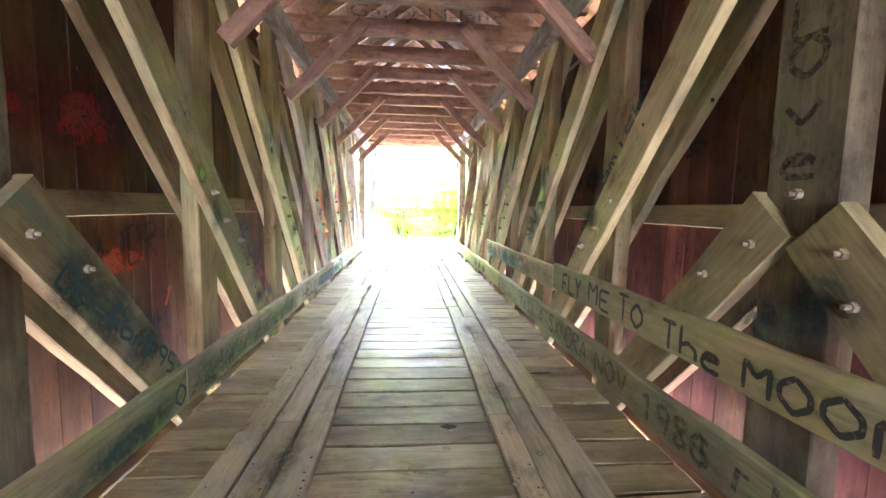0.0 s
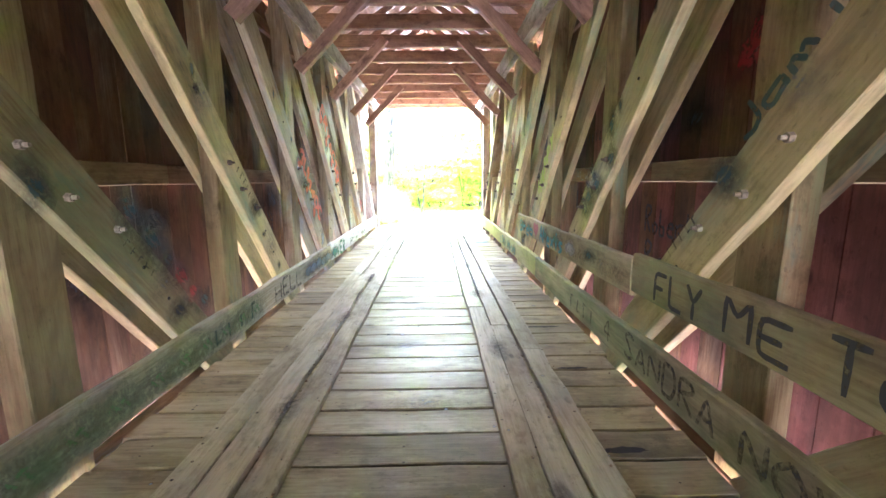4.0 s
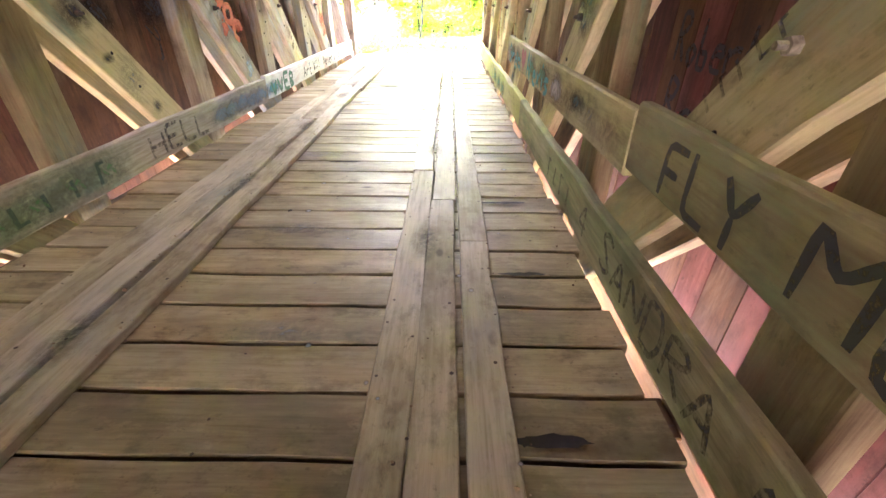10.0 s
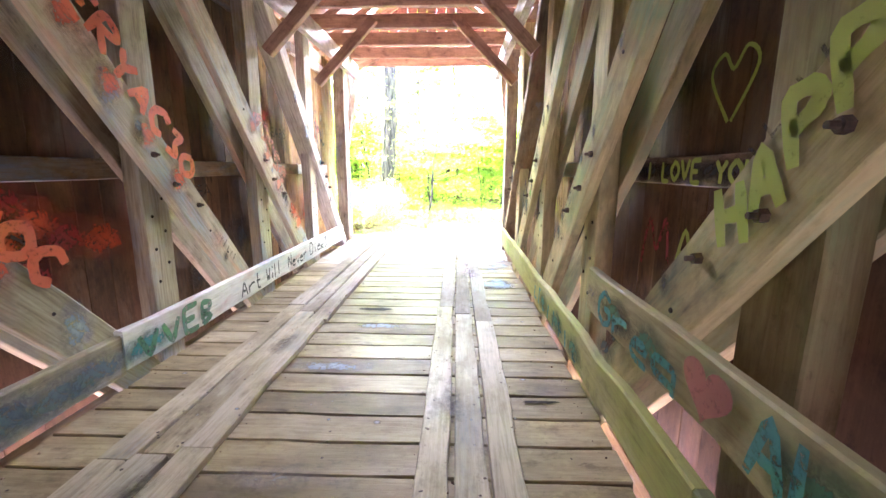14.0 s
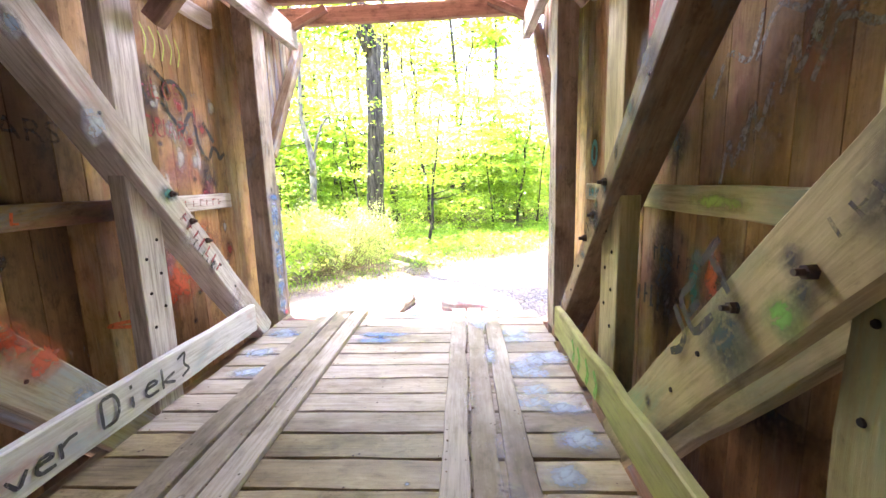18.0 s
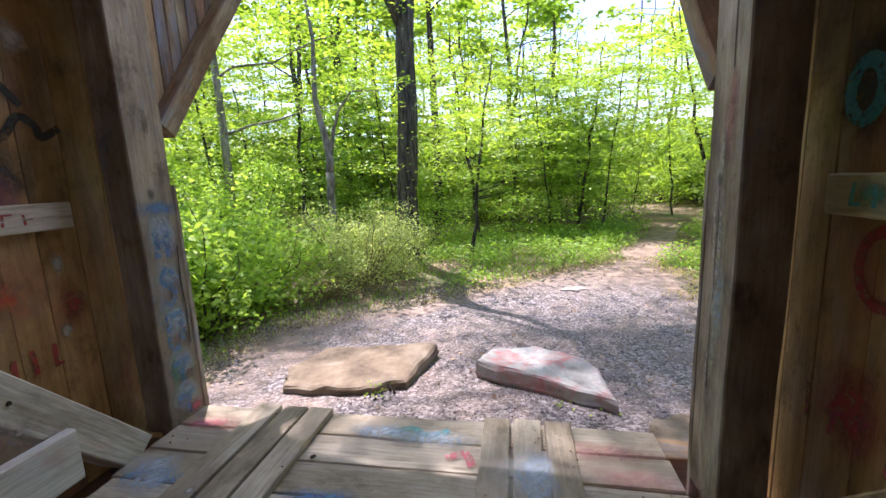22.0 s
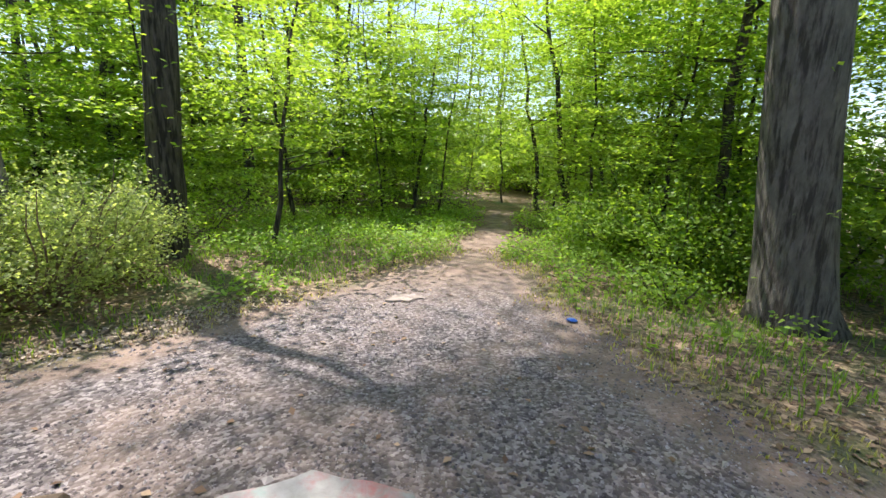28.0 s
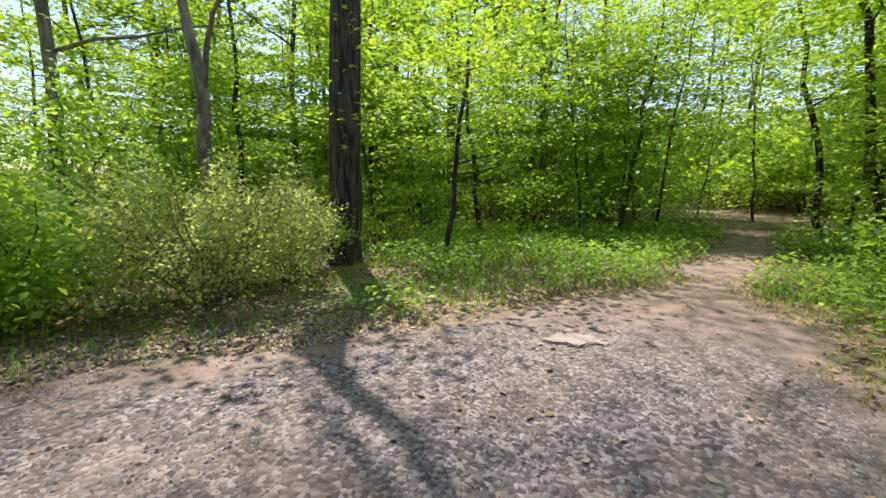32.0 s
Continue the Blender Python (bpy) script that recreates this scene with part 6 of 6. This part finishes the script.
blot((FL, 12.62, 1.50), 0.2, 0.12, IN_L, AQUA, truss_left, 70)
bars((FL, 12.72, 1.30), (0, 0.62, -0.78), IN_L, 0.10, 7, 0.1, RED, truss_left, 25)
# right wall by the far portal
ring((WR, 13.79, 1.76), 0.07, 0.10, 0.055, IN_R, AQUA, wall_right, 1)
ring((WR, 13.05, 1.78), 0.14, 0.14, 0.07, IN_R, AQUA, wall_right, 2)
ring((WR, 13.63, 1.15), 0.10, 0.13, 0.045, IN_R, RED, wall_right, 3)
stroke([(WR, 13.46, 1.28), (WR, 13.42, 0.85), (WR, 13.28, 1.28), (WR, 13.1, 1.3)], 0.06, IN_R, RED, wall_right, seed=9)
stroke([(WR, 13.08, 1.25), (WR, 13.2, 1.0), (WR, 13.1, 0.7)], 0.05, IN_R, RED, wall_right, seed=10)
blot((WR, 13.41, 1.64), 0.06, 0.07, IN_R, RED, wall_right, 80)
bars((WR, 13.9, 0.45), (0, -1, 0), IN_R, 0.16, 6, 0.13, PINK, wall_right, 26)
bars((1.850, 13.72, 1.36), (0, -1, 0), IN_R, 0.09, 8, 0.1, AQUA, wall_right, 27)
blot((1.850, 11.7, 1.40), 0.5, 0.09, IN_R, LIME, wall_right, 81)
blot((WR, 11.97, 0.95), 0.14, 0.42, IN_R, AQUA, wall_right, 82)
blot((WR, 11.80, 1.0), 0.17, 0.36, IN_R, ORANGE, wall_right, 83)
blot((WR, 12.25, 0.75), 0.22, 0.40, IN_R, INK, wall_right, 84)
blot((WR, 11.5, 0.95), 0.3, 0.5, IN_R, INK, wall_right, 85)
for i, (a, b) in enumerate(((11.9, 1.9), (11.6, 2.0), (11.3, 1.85), (10.0, 1.9))):
    stroke([(WR, a, b), (WR, a - 0.1, b + 0.18), (WR, a - 0.25, b + 0.12), (WR, a - 0.32, b + 0.3)], 0.028, IN_R, CHALK, wall_right, seed=30 + i)
# paint on the far deck and the portal post
posts = [o for o in scene.objects if o.parent is None and o.name.startswith("portal_post") and o.location.x < 0 and o.location.y > 0]
blot((-1.496, 14.27, 1.41), 0.30, 0.10, IN_L, SKYBLUE, posts[0], 90)
XL = -1.494
for k, pts in enumerate((((14.22, 1.27), (14.22, 1.10)), ((14.22, 1.19), (14.30, 1.19)), ((14.30, 1.27), (14.30, 1.10)), ((14.31, 0.98), (14.26, 1.02), (14.22, 0.96), (14.30, 0.88), (14.27, 0.80), (14.21, 0.82)), ((14.20, 0.72), (14.33, 0.72)), ((14.22, 0.68), (14.21, 0.54), (14.27, 0.50), (14.31, 0.56), (14.31, 0.68)), ((14.20, 0.40), (14.33, 0.40)), ((14.27, 0.40), (14.26, 0.24)), ((14.20, 0.17), (14.33, 0.17)), ((14.28, 0.17), (14.28, 0.03)))):
    stroke([(XL, a, b) for a, b in pts], 0.04, IN_L, SKYBLUE, posts[0], "paint_stroke", 280 + k)
    blot((XL - 0.0008 - 0.0001 * k, 14.27, pts[0][1]), 0.2, 0.2, IN_L, MIST_BLUE, posts[0], 290 + k)
blot((XL - 0.0003, 14.21, 0.33), 0.06, 0.2, IN_L, DULL_GREEN, posts[0], 300)
blot((XL - 0.0003, 14.33, 0.05), 0.14, 0.07, IN_L, PINK, posts[0], 301)
stroke([(XL, 14.375, 1.16), (XL, 14.362, 0.95), (XL, 14.37, 0.7), (XL, 14.362, 0.5)], 0.009, IN_L, DARK, posts[0], "drying_crack", 302)
blot((XL, 14.24, 1.50), 0.05, 0.07, IN_L, INK, posts[0], 303, "knot")
for k, (a, b) in enumerate(((13.22, 1.22), (13.1, 1.02), (13.42, 0.55), (13.62, 0.47), (13.3, 0.30), (13.15, 1.92), (13.55, 1.62))):
    blot((-1.9065, a, b), 0.075, 0.06, IN_L, INK, wall_left, 310 + k, "knot")
UP = (0, 0, 1)
for i, (pts, c) in enumerate(((((-1.42, 13.70), (-1.25, 13.78), (-1.15, 13.70), (-1.05, 13.78)), SKYBLUE), (((-0.40, 13.66), (-0.05, 13.68)), SKYBLUE), (((-0.22, 13.66), (-0.20, 13.50)), SKYBLUE), (((-0.10, 14.24), (0.05, 14.30), (0.15, 14.24), (0.28, 14.30)), AQUA), (((0.30, 14.05), (0.40, 14.10), (0.45, 14.0)), PINK), (((-1.42, 14.20), (-1.2, 14.24)), PINK))):
    stroke([(x, yy, 0.004) for x, yy in pts], 0.05, UP, c, floor, "paint_stroke", 70 + i)

# faded tags, smudges and smears on braces and walls
rng = random.Random(91)
for s_, tr, posts_, slope, f in ((-1, truss_left, LEFT_POSTS, LEFT_SLOPE, FL), (1, truss_right, RIGHT_POSTS, 0.93, FR)):
    for p in posts_:
        for j in range(3):
            z = rng.uniform(0.35, 2.3)
            yy = p + 0.06 - slope * (z - 1.4) + rng.uniform(-0.05, 0.05)
            blot((f + 0.0006 * s_, yy, z), rng.uniform(0.14, 0.3), rng.uniform(0.14, 0.34), (-s_, 0, 0), rng.choice((DEEP_TEAL, MIST_WHITE, MIST_WHITE, INK_FAINT) if p < 6 or s_ > 0 else (MIST_BLUE, MIST_WHITE, MIST_BLUE, MIST_PINK)), tr, 200 + j)
        z = rng.uniform(0.7, 1.5)
        bars((f, p + 0.06 - slope * (z - 1.4), z), (0, slope * -s_, s_), (-s_, 0, 0), rng.uniform(0.05, 0.09), 5, 0.07, INK_FAINT, tr, int(p * 10))
for s_, wall in ((-1, wall_left), (1, wall_right)):
    for j in range(40):
        yy, z = rng.uniform(1.5, 13.9), rng.choice((rng.uniform(0.3, 1.2), rng.uniform(1.6, 2.6)))
        c = rng.choice((INK, INK_FAINT, RED, INK_FAINT, INK, MIST_WHITE, ORANGE if s_ < 0 else DEEP_TEAL))
        if j % 4 == 0:
            stroke([(WR * s_, yy + rng.uniform(-0.15, 0.15), z + rng.uniform(-0.12, 0.12)) for q in range(4)], rng.uniform(0.015, 0.03), (-s_, 0, 0), c, wall, seed=400 + j)
        elif j % 4 == 1:
            bars((WR * s_, yy, z), (0, -s_, 0), (-s_, 0, 0), rng.uniform(0.08, 0.18), 5, 0.1, c, wall, 400 + j)
        else:
            blot((WR * s_, yy, z), rng.uniform(0.25, 0.8), rng.uniform(0.25, 0.6), (-s_, 0, 0), c, wall, 400 + j)
# a pale green heart, dark green smears on the wide brace, the middle post's teal haze
stroke([(WR - 0.002, 7.98, 1.62), (WR - 0.002, 8.14, 1.84), (WR - 0.002, 8.06, 1.93), (WR - 0.002, 7.98, 1.85), (WR - 0.002, 7.90, 1.93), (WR - 0.002, 7.82, 1.84), (WR - 0.002, 7.96, 1.62)], 0.02, IN_R, LIME, wall_right, seed=2)
for yy, zz, w, h in ((5.55, 1.2, 0.26, 0.24), (5.62, 1.08, 0.2, 0.2), (5.15, 1.5, 0.25, 0.2), (5.4, 1.3, 0.3, 0.2)):
    blot((FR - 0.0006, yy, zz), w, h, IN_R, DEEP_TEAL, truss_right, int(yy * 10))
for yy, zz in ((1.95, 1.02), (2.1, 0.95), (1.85, 1.1)):
    blot((FR - 0.0008, yy, zz), 0.34, 0.26, IN_R, DEEP_TEAL, truss_right, int(yy * 10))
blot((WL, 3.05, 1.85), 0.8, 0.55, IN_L, RED, wall_left, 52)
spray("DRY", (WL, 3.35, 1.0), (0, 1, 0), IN_L, 0.26, 0.55, 0.03, INK_FAINT, wall_left)
# white smears on the dark wall, grey blocks on the cream brace by the far portal
for i, (a, b) in enumerate(((11.55, 1.75), (11.35, 1.95), (11.7, 1.6), (11.2, 2.1))):
    blot((WR - 0.002, a, b), 0.45, 0.5, IN_R, MIST_WHITE, wall_right, 500 + i)
    stroke([(WR - 0.003, a + 0.09, b - 0.12), (WR - 0.003, a + 0.04, b + 0.08), (WR - 0.003, a, b - 0.04), (WR - 0.003, a - 0.06, b + 0.14)], 0.026, IN_R, CHALK, wall_right, seed=510 + i)
spray("JET", (FR - 0.002, 11.36, 0.78), (0, -0.68, 0.73), IN_R, 0.16, 0.62, 0.034, INK, truss_right)
blot((FR, 10.8, 1.14), 0.16, 0.14, IN_R, VIVID, truss_right, 522)
for j, (yy, zz) in enumerate(((11.45, 0.82), (11.55, 0.7), (11.38, 0.88))):
    blot((FL, yy, zz), 0.24, 0.22, IN_L, ORANGE, truss_left, 530 + j)
# pale blue and white spray on the deck and the tracks near the portal
rng = random.Random(17)
for j in range(18):
    blot((rng.uniform(1.08, 1.42), rng.uniform(10.7, 13.7), 0.006 + 0.0002 * j), rng.uniform(0.15, 0.34), rng.uniform(0.2, 0.45), UP, rng.choice((PALE_BLUE, MIST_BLUE, MIST_WHITE, PALE_BLUE)), floor, 540 + j)
for j in range(8):
    blot((rng.uniform(0.6, 0.9), rng.uniform(11.2, 14.0), 0.0485 + 0.0002 * j), rng.uniform(0.25, 0.6), rng.uniform(0.12, 0.25), UP, rng.choice((MIST_BLUE, MIST_WHITE)), floor, 560 + j)
for j in range(6):
    blot((rng.uniform(-1.42, -1.1), rng.uniform(12.4, 13.8), 0.006 + 0.0002 * j), 0.2, 0.3, UP, MIST_BLUE, floor, 580 + j)
# pink, blue and white patches at the deck's end and along its middle
for j, (x, yy, c) in enumerate(((-1.25, 14.22, MIST_PINK), (1.2, 14.2, MIST_PINK), (1.3, 14.0, MIST_PINK), (0.2, 14.22, MIST_BLUE), (-0.1, 14.25, MIST_BLUE), (-0.2, 13.68, SKYBLUE), (-0.25, 13.52, SKYBLUE), (0.0, 9.5, MIST_BLUE), (-0.2, 8.7, MIST_BLUE), (-0.15, 7.6, MIST_WHITE), (-0.1, 5.2, MIST_WHITE), (0.1, 4.3, MIST_WHITE), (-0.3, 6.6, MIST_WHITE))):
    blot((x, yy, 0.0065 + 0.0002 * j), 0.16, 0.5, UP, c, floor, 600 + j)

# dark halos and overspray on the boards by the far portal
for k, (yy, zz, w, h, c) in enumerate(((13.79, 1.76, 0.30, 0.38, INK), (13.2, 1.66, 0.26, 0.34, INK_FAINT), (12.9, 1.95, 0.3, 0.3, AQUA), (13.7, 0.6, 0.3, 0.4, RED), (12.3, 0.9, 0.5, 0.7, INK), (11.7, 0.85, 0.5, 0.8, INK))):
    blot((WR + 0.001 + 0.0004 * k, yy, zz), w, h, IN_R, c, wall_right, 700 + k)
for k in range(5):
    blot((1.851, 13.62 - 0.17 * k, 1.40), 0.2, 0.12, IN_R, DEEP_TEAL if k % 2 else DULL_GREEN, wall_right, 720 + k)
rng = random.Random(64)
for k in range(26):
    blot((WL + 0.0002 * k, rng.uniform(12.75, 14.1), rng.uniform(0.5, 2.6)), rng.uniform(0.05, 0.22), rng.uniform(0.05, 0.25), IN_L, rng.choice((LIGHT, MIST_WHITE, RED, MIST_PINK, LIGHT)), wall_left, 740 + k)
for k, c in enumerate("HLOEDUAR"):
    spray(c, (WL + 0.006, 13.0 + 0.13 * (k % 4), 2.3 - 0.32 * (k // 4)), (0, 1, 0), IN_L, 0.15, 0.12, 0.018, RED if k % 3 else PINK, wall_left)
for k in range(5):
    stroke([(WL + 0.006, 13.1 + 0.1 * k, 2.62), (WL + 0.006, 13.14 + 0.1 * k, 2.75), (WL + 0.006, 13.09 + 0.1 * k, 2.86)], 0.014, IN_L, LIME, wall_left, "paint_stroke", 780 + k)
blot((WL - 0.001, 13.5, 2.1), 0.9, 0.5, IN_L, MIST_WHITE, wall_left, 730)
blot((WL - 0.001, 13.4, 1.7), 0.7, 0.4, IN_L, MIST_PINK, wall_left, 731)
rng = random.Random(55)
for p in RIGHT_POSTS[1:]:
    for j in range(7):
        z = rng.uniform(0.3, 2.4)
        blot((FR + 0.0003, p + 0.06 - 0.93 * (z - 1.4) + rng.uniform(-0.07, 0.07), z), rng.uniform(0.06, 0.16), rng.uniform(0.06, 0.18), IN_R, rng.choice((INK_FAINT, INK_FAINT, DEEP_TEAL)), truss_right, 800 + j)
for p in LEFT_POSTS[1:]:
    for j in range(4):
        z = rng.uniform(0.3, 2.4)
        blot((FL - 0.0003, p + 0.06 - LEFT_SLOPE * (z - 1.4) + rng.uniform(-0.07, 0.07), z), rng.uniform(0.06, 0.14), rng.uniform(0.06, 0.16), IN_L, rng.choice((INK_FAINT, GREY_BLUE)), truss_left, 840 + j)
# dark smears on the wheel tracks
for k in range(9):
    blot((0.66 if k % 2 else -0.70, 2.6 + 0.8 * k, 0.0478 + 0.0002 * k), 0.4, 0.16, UP, TRACK_STAIN, floor, 860 + k)
# the right portal post: a long drying crack, a knot, pale smears and a few nails
post_r = [o for o in scene.objects if o.parent is None and o.name.startswith("portal_post") and o.location.x > 0 and o.location.y > 0][0]
XP = 1.5465
for i, pts in enumerate((((13.982, 1.42), (13.979, 1.26), (13.983, 1.10), (13.979, 0.94)), ((13.990, 0.86), (13.985, 0.70), (13.988, 0.52)), ((13.93, 2.5), (13.935, 2.2), (13.93, 1.9)))):
    stroke([(XP, a, b) for a, b in pts], 0.0065, IN_R, DARK, post_r, "drying_crack", 950 + i)
for i, (a, b, ln) in enumerate(((14.01, 1.32, 0.16), (13.955, 1.22, 0.22), (14.0, 1.12, 0.14), (13.96, 0.98, 0.2), (14.02, 0.86, 0.18), (13.95, 0.74, 0.2), (14.0, 0.62, 0.15), (13.97, 1.55, 0.2))):
    stroke([(XP + 0.0004, a, b + ln / 2), (XP + 0.0004, a + 0.004, b), (XP + 0.0004, a - 0.003, b - ln / 2)], 0.02 if i % 2 else 0.012, IN_R, CHALK, post_r, "paint_smear", 940 + i)
blot((XP, 13.985, 1.46), 0.035, 0.06, IN_R, INK, post_r, 960, "knot")
for k, (a, b, w, h, c) in enumerate(((13.97, 1.2, 0.12, 0.55, MIST_WHITE), (13.95, 0.95, 0.13, 0.35, MIST_BLUE), (14.0, 1.5, 0.10, 0.3, MIST_WHITE), (13.98, 0.6, 0.12, 0.4, MIST_WHITE), (13.93, 1.7, 0.1, 0.4, MIST_PINK))):
    blot((XP + 0.0008 + 0.0003 * k, a, b), w, h, IN_R, c, post_r, 965 + k)

# pale specks and drips of paint on the deck
rng = random.Random(91)
for k in range(90):
    x, yy = rng.uniform(-1.35, 1.35), rng.uniform(1.5, 14.0)
    z = 0.0482 if 0.5 < abs(x) < 1.03 else 0.0035
    w = rng.choice((0.015, 0.02, 0.03, 0.045))
    blot((x, yy, z + 0.0001 * (k % 9)), w * rng.uniform(0.7, 1.3), w, UP, LIGHT if k % 4 else PALE_BLUE, floor, 1000 + k, "paint_speck")
